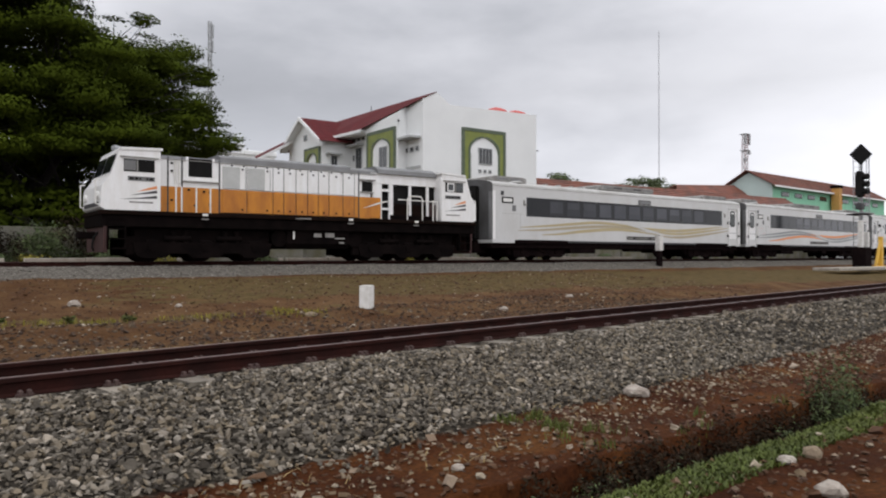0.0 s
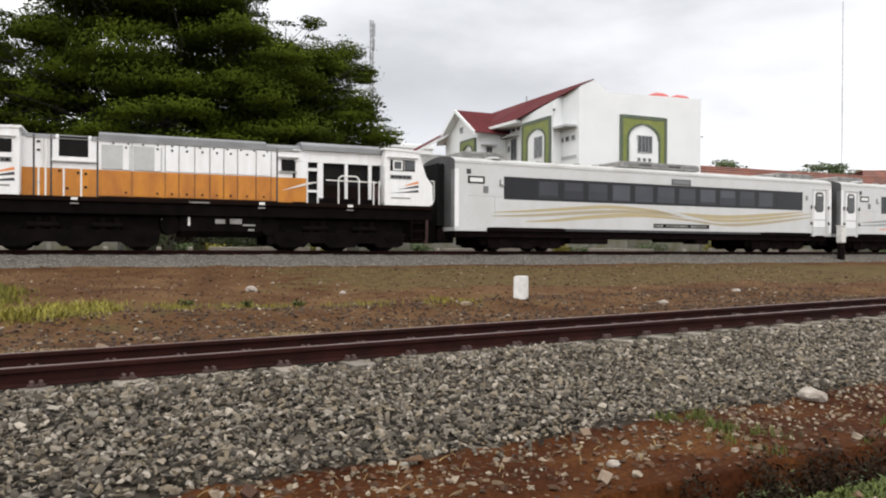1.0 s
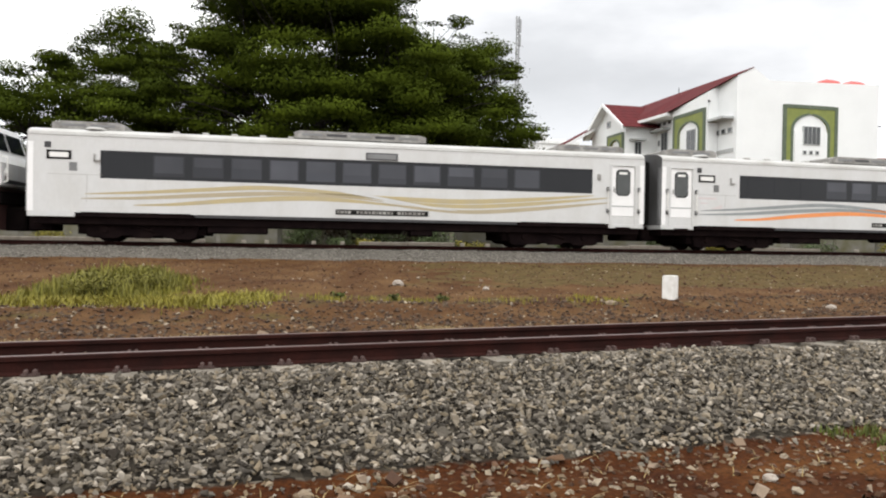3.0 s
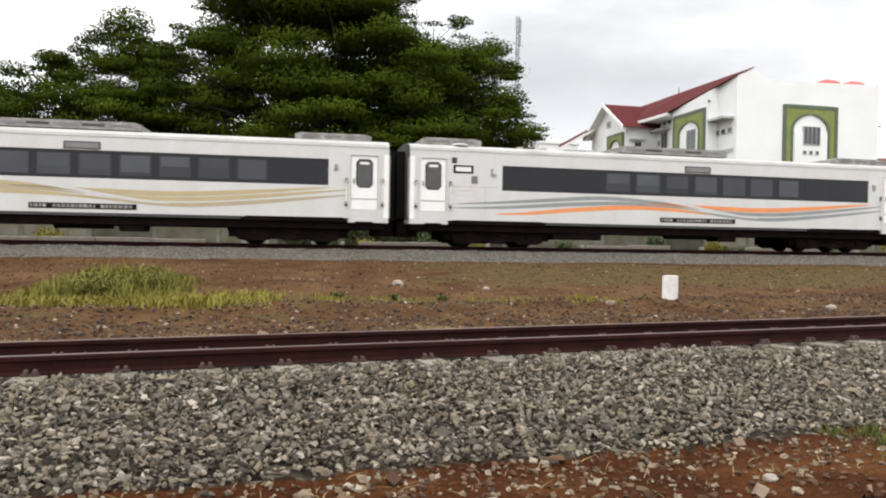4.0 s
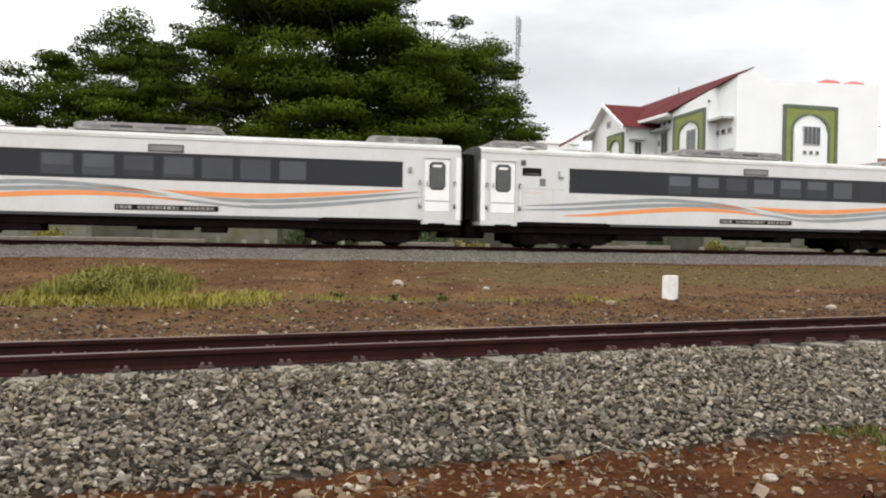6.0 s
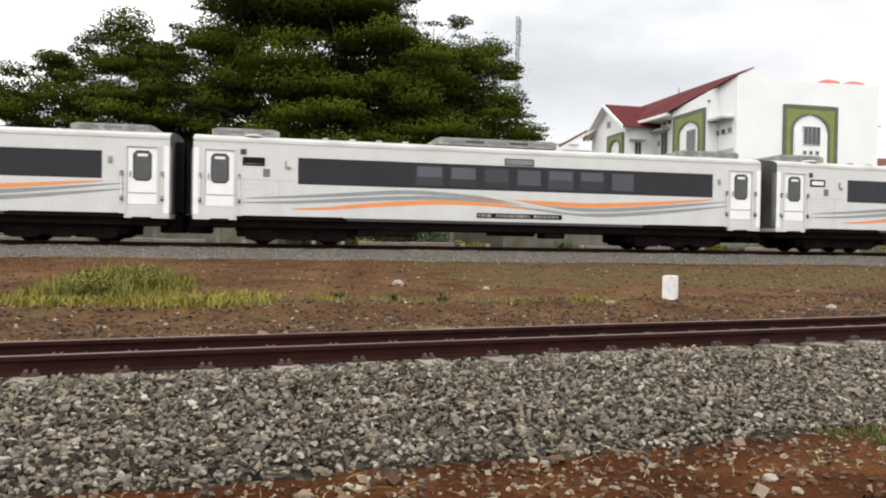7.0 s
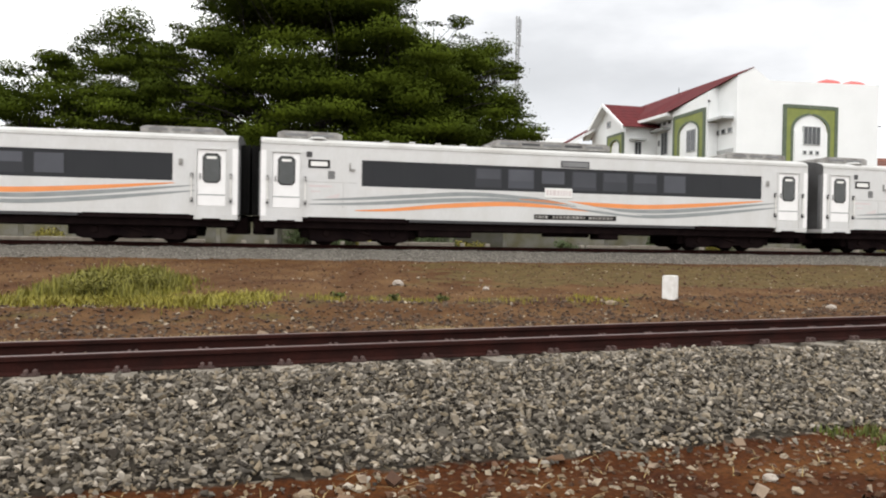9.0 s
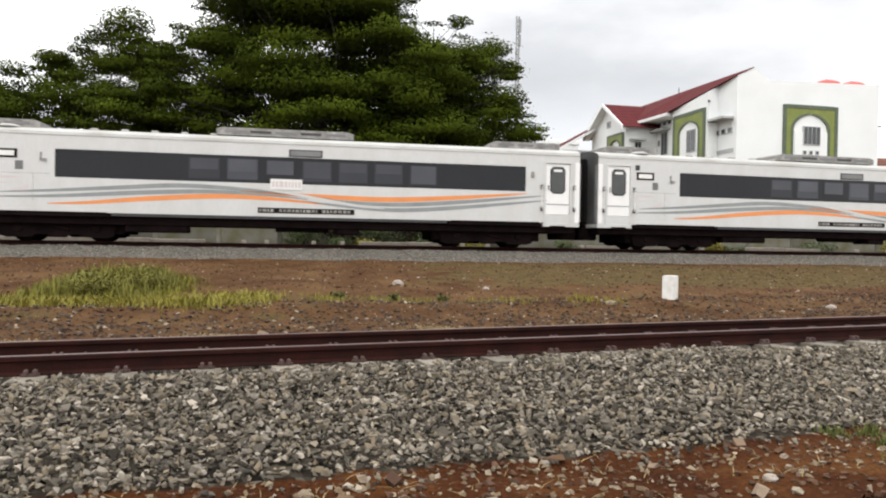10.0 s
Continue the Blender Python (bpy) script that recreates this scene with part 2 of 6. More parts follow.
def ground_material():
    """Red-brown soil, and gravel, coloured dark for shade between stones, where the 'gravel' attribute says so, with a
    ragged edge between them.
    """
    m = bpy.data.materials.new("soil_and_shaded_gravel")
    m.use_nodes = True
    nt = m.node_tree
    p = nt.nodes["Principled BSDF"]
    p.inputs["Roughness"].default_value = 0.95
    p.inputs["Specular IOR Level"].default_value = 0.08
    co = nt.nodes.new("ShaderNodeTexCoord")

    def tex(s, d=6.0, r=0.55):
        n = nt.nodes.new("ShaderNodeTexNoise")
        n.inputs["Scale"].default_value, n.inputs["Detail"].default_value, n.inputs["Roughness"].default_value = s, d, r
        nt.links.new(co.outputs["Object"], n.inputs["Vector"])
        return n.outputs[0]

    def ramp(src, *stops):
        n = nt.nodes.new("ShaderNodeValToRGB")
        while len(n.color_ramp.elements) < len(stops):
            n.color_ramp.elements.new(0.5)
        for e, (pos, c) in zip(n.color_ramp.elements, stops):
            e.position, e.color = pos, (*c, 1)
        nt.links.new(src, n.inputs[0])
        return n.outputs[0]

    def mixed(f, a, b, kind='MIX'):
        n = nt.nodes.new("ShaderNodeMix")
        n.data_type, n.blend_type = 'RGBA', kind
        for sock, v in ((n.inputs[0], f), (n.inputs[6], a), (n.inputs[7], b)):
            if isinstance(v, (int, float)):
                sock.default_value = v
            else:
                nt.links.new(v, sock)
        return n.outputs[2]

    def attr(name):
        n = nt.nodes.new("ShaderNodeAttribute")
        n.attribute_name = name
        return n.outputs["Fac"]

    def ragged(name, s, lo, hi):
        add = nt.nodes.new("ShaderNodeMath")
        add.operation = 'ADD'
        nt.links.new(attr(name), add.inputs[0])
        nt.links.new(tex(s), add.inputs[1])
        return ramp(add.outputs[0], (lo, (0, 0, 0)), (hi, (1, 1, 1)))
    soil = ramp(tex(0.9), (0.3, (0.052, 0.0225, 0.0090)), (0.5, (0.083, 0.0430, 0.0182)), (0.7, (0.120, 0.068, 0.031)))
    red = ramp(tex(1.6), (0.3, (0.028, 0.0078, 0.0025)), (0.55, (0.056, 0.0185, 0.0050)), (0.75, (0.105, 0.044, 0.0130)))
    soil = mixed(ragged("red", 1.2, 0.85, 1.15), soil, red)
    speck = ramp(tex(38.0, 3.0), (0.3, (0.55, 0.55, 0.55)), (0.5, (1, 1, 1)), (0.68, (1.5, 1.45, 1.4)))
    soil = mixed(0.8, soil, speck, 'MULTIPLY')
    cell = nt.nodes.new("ShaderNodeTexVoronoi")
    cell.inputs["Scale"].default_value = 19.0
    nt.links.new(co.outputs["Object"], cell.inputs["Vector"])
    tone = nt.nodes.new("ShaderNodeSeparateColor")
    nt.links.new(cell.outputs["Color"], tone.inputs[0])
    # near-black gravel base: the shade in the gaps between stones, put into the colour
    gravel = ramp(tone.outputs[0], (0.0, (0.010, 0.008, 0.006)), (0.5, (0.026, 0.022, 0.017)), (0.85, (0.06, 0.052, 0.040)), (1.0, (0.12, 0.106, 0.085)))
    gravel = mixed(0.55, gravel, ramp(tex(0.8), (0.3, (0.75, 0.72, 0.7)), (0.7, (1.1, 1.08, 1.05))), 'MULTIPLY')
    moss = ramp(tex(3.0), (0.35, (0.060, 0.042, 0.015)), (0.65, (0.104, 0.072, 0.029)))
    soil = mixed(ragged("grass", 1.4, 0.9, 1.35), soil, moss)
    dusty = mixed(0.5, ramp(tone.outputs[0], (0.0, (0.076, 0.069, 0.060)), (0.6, (0.120, 0.110, 0.096)), (1.0, (0.175, 0.162, 0.142))), ramp(tex(1.1), (0.3, (0.75, 0.74, 0.72)), (0.7, (1.1, 1.1, 1.1))), 'MULTIPLY')
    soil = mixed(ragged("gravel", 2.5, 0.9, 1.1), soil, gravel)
    nt.links.new(mixed(ragged("dusty", 2.0, 0.9, 1.1), soil, dusty), p.inputs["Base Color"])
    b = nt.nodes.new("ShaderNodeBump")
    b.inputs["Strength"].default_value, b.inputs["Distance"].default_value = 0.7, 0.03
    nt.links.new(tex(26.0, 8.0, 0.65), b.inputs["Height"])
    nt.links.new(b.outputs[0], p.inputs["Normal"])
    return m


SOIL = ground_material()

# ---- mesh helpers ----
class Form:
    """A mesh in the making: corners and faces."""

    def __init__(self):
        self.v, self.f = [], []

    def add(self, vs, fs):
        n = len(self.v)
        self.v += [tuple(c) for c in vs]
        self.f += [tuple(i + n for i in f) for f in fs]
        return self

    def box(self, x0, x1, y0, y1, z0, z1, b=0.0, m=None):
        """A box with edges chamfered by b."""
        vs, fs = [], []
        if b <= 0:
            vs = [(x, y, z) for x in (x0, x1) for y in (y0, y1) for z in (z0, z1)]
            fs = [(0, 1, 3, 2), (4, 6, 7, 5), (0, 4, 5, 1), (2, 3, 7, 6), (0, 2, 6, 4), (1, 5, 7, 3)]
        else:
            bm = bmesh.new()
            bmesh.ops.create_cube(bm, size=1)
            for c in bm.verts:
                c.co = Vector(((x0 + x1) / 2 + c.co.x * (x1 - x0), (y0 + y1) / 2 + c.co.y * (y1 - y0), (z0 + z1) / 2 + c.co.z * (z1 - z0)))
            bmesh.ops.bevel(bm, geom=bm.edges[:], offset=b, segments=1, affect='EDGES')
            bm.verts.index_update()
            vs = [c.co.copy() for c in bm.verts]
            fs = [[c.index for c in f.verts] for f in bm.faces]
            bm.free()
        if m:
            vs = [m @ Vector(c) for c in vs]
        return self.add(vs, fs)

    def tube(self, a, b, r0, r1=None, n=10, caps=True):
        """A round bar from a to b."""
        a, b, r1 = Vector(a), Vector(b), r0 if r1 is None else r1
        d = (b - a).normalized()
        u = d.orthogonal().normalized()
        w = d.cross(u)
        ring = [(math.cos(k * math.tau / n), math.sin(k * math.tau / n)) for k in range(n)]
        vs = [a + (u * c + w * s) * r0 for c, s in ring] + [b + (u * c + w * s) * r1 for c, s in ring]
        fs = [(k, (k + 1) % n, n + (k + 1) % n, n + k) for k in range(n)]
        if caps:
            fs += [tuple(reversed(range(n))), tuple(range(n, 2 * n))]
        return self.add(vs, fs)

    def prism(self, outline, axis, lo, hi):
        """An outline in two axes drawn out along the third."""
        put = {'x': lambda p, q, s: (s, p, q), 'y': lambda p, q, s: (p, s, q), 'z': lambda p, q, s: (p, q, s)}[axis]
        n = len(outline)
        vs = [put(p, q, s) for s in (lo, hi) for p, q in outline]
        fs = [(k, (k + 1) % n, n + (k + 1) % n, n + k) for k in range(n)] + [tuple(reversed(range(n))), tuple(range(n, 2 * n))]
        return self.add(vs, fs)

    def path(self, pts, r, n=8):
        for a, b in zip(pts, pts[1:]):
            self.tube(a, b, r, n=n)
        return self

    def lathe(self, outline, m=None, n=20):
        """Radius and height pairs turned round the z axis."""
        vs = [Vector((r * math.cos(k * math.tau / n), r * math.sin(k * math.tau / n), z)) for r, z in outline for k in range(n)]
        if m:
            vs = [m @ c for c in vs]
        fs = [(i * n + k, i * n + (k + 1) % n, (i + 1) * n + (k + 1) % n, (i + 1) * n + k) for i in range(len(outline) - 1) for k in range(n)]
        return self.add(vs, fs + [tuple(reversed(range(n))), tuple(range((len(outline) - 1) * n, len(outline) * n))])


def mesh_of(name, form, mat, smooth=False):
    me = bpy.data.meshes.new(name)
    if isinstance(form, Form):
        me.from_pydata(form.v, [], form.f)
        bm = bmesh.new()
        bm.from_mesh(me)
        bmesh.ops.recalc_face_normals(bm, faces=bm.faces[:])
        bm.to_mesh(me)
        bm.free()
    else:
        form.to_mesh(me)
        form.free()
    me.materials.append(mat)
    if smooth:
        me.polygons.foreach_set("use_smooth", [True] * len(me.polygons))
    return me


def part(name, form, mat, parent, label="", smooth=False):
    ob = new(name, form if isinstance(form, bpy.types.Mesh) else mesh_of(name, form, mat, smooth))
    if parent is not None:
        ob.parent = parent
    return tagged(ob, label)


def thing(name, m=None, label="", category="", group="", kind=""):
    ob = new(name)
    ob.empty_display_size = 0.2
    if m is not None:
        ob.matrix_world = m
    return tagged(ob, label, category, group, kind)


def solid(name, form, mat, label, category, m=None, group="", kind="", smooth=False):
    ob = part(name, form, mat, None, smooth=smooth)
    if m is not None:
        ob.matrix_world = m
    return tagged(ob, label, category, group, kind)


def raw_mesh(name, co, faces, mat, flat=True):
    """A large mesh from arrays: co (n, 3) and faces (m, k)."""
    me = bpy.data.meshes.new(name)
    co, faces = np.asarray(co, dtype=np.float32), np.asarray(faces, dtype=np.int32)
    me.vertices.add(len(co))
    me.vertices.foreach_set("co", co.ravel())
    me.loops.add(faces.size)
    me.loops.foreach_set("vertex_index", faces.ravel())
    me.polygons.add(len(faces))
    me.polygons.foreach_set("loop_start", np.arange(len(faces), dtype=np.int32) * faces.shape[1])
    me.update(calc_edges=True)
    me.validate()
    if flat:
        me.shade_flat()
    me.materials.append(mat)
    return me


def lattice(x, y, seed):
    """Smooth random heights from -1 to 1 over the plane."""
    xi, yi = np.floor(x).astype(np.int64), np.floor(y).astype(np.int64)
    fx, fy = x - xi, y - yi
    fx, fy = fx * fx * (3 - 2 * fx), fy * fy * (3 - 2 * fy)

    def h(a, b):
        n = (a * 374761393 + b * 668265263 + seed * 974711) & 0x7fffffff
        n = ((n ^ (n >> 13)) * 1274126177) & 0x7fffffff
        return ((n ^ (n >> 16)) & 0xffff) / 32767.5 - 1
    return (h(xi, yi) * (1 - fx) + h(xi + 1, yi) * fx) * (1 - fy) + (h(xi, yi + 1) * (1 - fx) + h(xi + 1, yi + 1) * fx) * fy


def rough(x, y, size, seed, octaves=3):
    return sum(lattice(x / size * 2 ** k, y / size * 2 ** k, seed + k) / 2 ** k for k in range(octaves))


# ---- lie of the land ----
NEAR_ANGLE = 0.117          # the siding runs at this slant to the main track
FAR_Y, RAIL_Z = 25.235, 1.10  # main track: centre line, top of rail


def siding_y(x):
    return 6.205 + NEAR_ANGLE * (x + 3)


def bend(x):
    """How far the main track has curved away at x."""
    return np.clip(np.asarray(x, float) - 8.0, -70, 90) ** 2 / 960.0


def land(x, y):
    """Height of the ground, without its small roughness."""
    x, y = np.asarray(x, float), np.asarray(y, float)
    v = (y - siding_y(x)) * math.cos(NEAR_ANGLE)
    near = np.interp(v, [-4.2, -3.05, -2.75, -1.25, -0.9, -0.7, 1.0, 1.5, 3.0], [0.06, 0.10, 0.155, 0.285, 0.268, 0.232, 0.20, 0.20, 0.18])
    near = near + np.clip(0.0036 * (x - 0.5), 0, 0.08) * np.interp(v, [-2.4, -1.1, 1.0, 2.5], [0, 1, 1, 0])
    near = near - 0.11 * np.interp(v, [1.6, 2.6, 4.6, 5.3], [0, 1, 1, 0])
    toe = np.maximum(13.6, siding_y(x) + 5.5)
    y_eye = y
    y = y - bend(x) * np.clip((y - 14.0) / 8.0, 0, 1)
    bank = np.interp(y, [0, 22.7, 23.0, 23.75, 26.7, 27.5, 29.0, 60.0], [0.2, 0.64, 0.70, 0.945, 0.945, 0.75, 0.70, 0.75])
    bank = np.where(y < 22.7, 0.2 + 0.44 * np.clip((y - toe) / np.maximum(22.7 - toe, 0.5), 0, 1), bank)
    z = np.where((v > 2.0), np.where(v < 5.4, np.minimum(near, bank), bank), near)
    ditch_y = np.interp(x, [3.0, 4.5, 6.0], [2.74, 2.86, 2.98])
    d = y_eye - ditch_y
    depth = np.interp(x, [0.4, 2.0, 3.6], [0.0, 0.35, 0.75])
    z = z - depth * np.interp(d, [-0.26, -0.20, 0.18, 0.21], [0, 1, 1, 0])
    return z


def surface(x, y):
    z = land(x, y)
    return z + 0.025 * rough(x, y, 0.9, 5) + np.where((y > 8) & (y < 22.5), 0.05, 0.0) * rough(x, y, 2.7, 11, 2)


def spaced(*runs):
    out = []
    for a, b, step in runs:
        out += list(np.arange(a, b, step))
    return np.array(out + [runs[-1][1]])


def build_ground():
    xs = spaced((-600, -100, 50), (-100, -20, 5), (-20, -5, 0.4), (-5, 13, 0.07), (13, 30, 0.2), (30, 70, 0.6), (70, 150, 5), (150, 900, 50))
    ys = spaced((-400, -40, 40), (-40, 0, 2), (0, 2, 0.2), (2, 2.4, 0.06), (2.4, 3.3, 0.03), (3.3, 8.6, 0.06), (8.6, 24, 0.14), (24, 30, 0.4), (30, 60, 2), (60, 200, 20), (200, 1500, 100))
    X, Y = np.meshgrid(xs, ys)
    Z = surface(X, Y)
    n, k = len(xs), len(ys)
    i = np.arange(n * k).reshape(k, n)
    faces = np.stack([i[:-1, :-1], i[:-1, 1:], i[1:, 1:], i[1:, :-1]], -1).reshape(-1, 4)
    me = raw_mesh("ground", np.stack([X, Y, Z], -1).reshape(-1, 3), faces, SOIL, False)
    me.polygons.foreach_set("use_smooth", np.ones(len(faces), dtype=bool))
    v = (Y - siding_y(X)) * math.cos(NEAR_ANGLE)
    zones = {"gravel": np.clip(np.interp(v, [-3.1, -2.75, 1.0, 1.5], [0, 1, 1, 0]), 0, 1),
             "dusty": np.interp(Y - bend(X), [22.5, 22.9, 27.0, 27.8], [0, 1, 1, 0]),
             "red": np.interp(v, [-3.0, -2.8, 1.2, 3.0], [1, 1, 0.5, 0.0]),
             "grass": np.clip(np.interp(Y, [9.4, 10.4, 12.0, 12.6, 13.9, 14.6], [0.0, 0.34, 0.34, 0.52, 0.55, 0.0]) * np.interp(X, [-1, 3, 10], [1, 0.8, 0.6]) + np.interp(Y, [28, 30], [0, 0.6])
                              + np.interp(Y, [14.6, 16.0, 21.8, 22.6], [0, 0.62, 0.62, 0]) * np.interp(X, [-1, 6], [0, 1]), 0, 1)}
    for name, values in zones.items():
        me.attributes.new(name, 'FLOAT', 'POINT').data.foreach_set("value", values.ravel().astype(np.float32))
    return tagged(new("ground", me), "red-brown soil with gravel beds darkened for the shade between stones", "ground", kind="structure")


build_ground()

CHIP_V = np.array([(a, b, c) for c in (-0.72, 0.72) for a, b in ((-0.72, -0.72), (0.72, -0.72), (0.72, 0.72), (-0.72, 0.72))])
CHIP_F = np.array([(0, 2, 1), (0, 3, 2), (4, 5, 6), (4, 6, 7), (0, 1, 5), (0, 5, 4), (1, 2, 6), (1, 6, 5), (2, 3, 7), (2, 7, 6), (3, 0, 4), (3, 4, 7)])


GOLDEN = (1 + 5 ** 0.5) / 2
LUMP_V = np.array([(-1, GOLDEN, 0), (1, GOLDEN, 0), (-1, -GOLDEN, 0), (1, -GOLDEN, 0), (0, -1, GOLDEN), (0, 1, GOLDEN), (0, -1, -GOLDEN), (0, 1, -GOLDEN),
                   (GOLDEN, 0, -1), (GOLDEN, 0, 1), (-GOLDEN, 0, -1), (-GOLDEN, 0, 1)]) / 1.9
LUMP_F = np.array([(0, 11, 5), (0, 5, 1), (0, 1, 7), (0, 7, 10), (0, 10, 11), (1, 5, 9), (5, 11, 4), (11, 10, 2), (10, 7, 6), (7, 1, 8),
                   (3, 9, 4), (3, 4, 2), (3, 2, 6), (3, 6, 8), (3, 8, 9), (4, 9, 5), (2, 4, 11), (6, 2, 10), (8, 6, 7), (9, 8, 1)])


def turns(rng, n):
    q = rng.normal(size=(n, 4))
    q /= np.linalg.norm(q, axis=1, keepdims=True)
    w, x, y, z = q.T
    return np.stack([1 - 2 * (y * y + z * z), 2 * (x * y - w * z), 2 * (x * z + w * y), 2 * (x * y + w * z), 1 - 2 * (x * x + z * z), 2 * (y * z - w * x),
                     2 * (x * z - w * y), 2 * (y * z + w * x), 1 - 2 * (x * x + y * y)], -1).reshape(n, 3, 3)


def stones(name, x, y, r, mat, label, seed, sink=0.3, flat=0.75, rise=0.75, broken=False):
    """Loose broken stones, one angular lump each, as one heap."""
    rng = np.random.default_rng(seed)
    n = len(x)
    corners, sides = (LUMP_V, LUMP_F) if broken else (CHIP_V, CHIP_F)
    shape = corners[None] * (rng.uniform(0.55, 1.35, (n, len(corners), 3)) if broken else rng.uniform(0.40, 1.45, (n, len(corners), 3))) * rng.uniform(0.55, 1.5, (n, 1, 3))
    if broken:      # each lump is split along four flat breaks
        for _ in range(4):
            cut = rng.normal(size=(n, 3))
            cut /= np.linalg.norm(cut, axis=1, keepdims=True)
            over = np.einsum('nki,ni->nk', shape, cut) - rng.uniform(0.08, 0.42, (n, 1))
            shape = shape - np.maximum(over, 0)[:, :, None] * cut[:, None, :]
    shape = np.einsum('nij,nkj->nki', turns(rng, n), shape)
    shape[:, :, 2] *= flat
    z = surface(x, y) + r * rng.uniform(-sink, rise, n)
    co = shape * r[:, None, None] + np.stack([x, y, z], -1)[:, None, :]
    faces = sides[None] + (np.arange(n) * len(corners))[:, None, None]
    return tagged(new(name, raw_mesh(name, co.reshape(-1, 3), faces.reshape(-1, 3), mat)), label, "gravel", kind="stuff")


def scatter(rng, n, x0, x1, v0, v1):
    """Points in a strip along the siding."""
    u, v = rng.uniform(x0, x1, n), rng.uniform(v0, v1, n)
    return u - v * math.sin(NEAR_ANGLE), siding_y(u) + v * math.cos(NEAR_ANGLE)


RNG = np.random.default_rng(4)
ax, ay = scatter(RNG, 31000, -3.6, 8.5, -2.92, -0.66)
bx, by = scatter(RNG, 7000, 8.5, 24.0, -2.95, -0.66)
cx, cy = scatter(RNG, 5000, -4.5, 16.0, -0.5, 0.95)
dx, dy = scatter(RNG, 350, -3.0, 10.0, -3.1, -2.9)
hx, hy = scatter(RNG, 4500, 2.0, 24.0, -1.12, -0.64)
gx, gy = np.concatenate([ax, bx, cx, dx, hx]), np.concatenate([ay, by, cy, dy, hy])
gr = RNG.uniform(0.014, 0.031, len(gx)) * np.where(RNG.random(len(gx)) < 0.07, 1.4, 1.0) * np.where(gx > 8.5, 1.25, 1.0)
stones("ballast_stones", gx, gy, gr, BALLAST, "loose grey and tan crushed stone beside the siding", 21, flat=0.85, rise=1.25, broken=True)
kx, ky = RNG.uniform(-9, 24, 7000), 7.9 + 15 * RNG.random(7000) ** 1.2
stones("soil_clods", kx, ky, RNG.uniform(0.012, 0.034, len(kx)), CLOD, "crumbled brown clods over the embankment", 25, sink=0.7, flat=0.6)
mx_, my_ = scatter(RNG, 4000, -2.5, 12.0, -5.2, -2.95)
stones("red_clods", mx_, my_, RNG.uniform(0.006, 0.022, len(mx_)), CLOD, "crumbled red-brown soil beside gravel", 26, sink=0.7, flat=0.7)
fx = RNG.uniform(-14, 42, 12000)
fy = RNG.uniform(22.7, 24.4, 12000) + bend(fx)
stones("embankment_ballast", fx, fy, RNG.uniform(0.014, 0.032, len(fx)), BALLAST_DUSTY, "grey crushed stone heaped along the main track", 22, sink=0.6, flat=0.6)
vx, vy = scatter(RNG, 11000, -9.0, 18.0, 1.6, 6.0)
stones("verge_clods", vx, vy, RNG.uniform(0.008, 0.034, len(vx)), VERGE, "dark crumbled soil and pebbles beyond the siding", 27, sink=0.6, flat=0.7)
ex, ey = scatter(RNG, 1700, -2.5, 12.0, -3.55, -2.8)
stones("strewn_stones", ex, ey, RNG.uniform(0.006, 0.019, len(ex)), STREWN, "tan stones spilled from the gravel over red soil", 28, sink=0.5)
lx, ly = scatter(RNG, 420, -2.5, 12.0, -5.0, -3.2)
stones("soil_litter", lx, ly, RNG.uniform(0.009, 0.03, len(lx)), STREWN, "pale litter stones scattered over damp red soil", 29, sink=0.5)
px_, py_ = scatter(RNG, 2600, -2.5, 12.0, -5.2, -2.95)
pr_ = RNG.uniform(0.006, 0.022, len(px_)) * np.where(RNG.random(len(px_)) < 0.10, 2.0, 1.0)
stones("soil_stones", px_, py_, pr_, PEBBLE, "pale pebbles strewn over red-brown soil", 23, sink=0.6)
qx, qy = RNG.uniform(-9, 24, 14000), 8.0 + 14.5 * RNG.random(14000) ** 1.3
stones("embankment_stones", qx, qy, RNG.uniform(0.008, 0.024, len(qx)) * np.where(RNG.random(len(qx)) < 0.03, 2.2, 1.0), PEBBLE,
       "small pebbles scattered over the brown embankment", 24, sink=0.6)


def boulder(x, y, r, seed, mat, label, squash=0.62):
    rng = np.random.default_rng(seed)
    bm = bmesh.new()
    bmesh.ops.create_icosphere(bm, subdivisions=2, radius=r)
    stretch = rng.uniform(0.75, 1.25, 3)
    for c in bm.verts:
        k = 1 + 0.3 * noise.noise(c.co / r * 1.3 + Vector((seed, 0, 0))) + rng.uniform(-0.08, 0.06)
        c.co = Vector((c.co.x * stretch[0], c.co.y * stretch[1], c.co.z * squash)) * k
    ob = solid("stone", bm, mat, label, "stone", pose(x, y, float(surface(x, y)) + r * squash * 0.45, 0, 0, rng.uniform(0, 360)))
    return ob


STONE_PALE = material("pale_weathered_stone", (0.40, 0.36, 0.31), 0.9, second=(0.24, 0.20, 0.165), scale=9, fine=60, spread=0.15, bump=0.5)
STONE_TAN = material("tan_stone", (0.24, 0.185, 0.12), 0.9, second=(0.15, 0.11, 0.075), scale=9, fine=60, spread=0.15, bump=0.5)

# ---- tracks ----
RAIL_OUTLINE = [(-0.055, 0.0), (0.055, 0.0), (0.055, 0.010), (0.012, 0.026), (0.009, 0.095), (0.034, 0.105), (0.034, 0.132), (0.026, 0.138),
                (-0.026, 0.138), (-0.034, 0.132), (-0.034, 0.105), (-0.009, 0.095), (-0.012, 0.026), (-0.055, 0.010)]


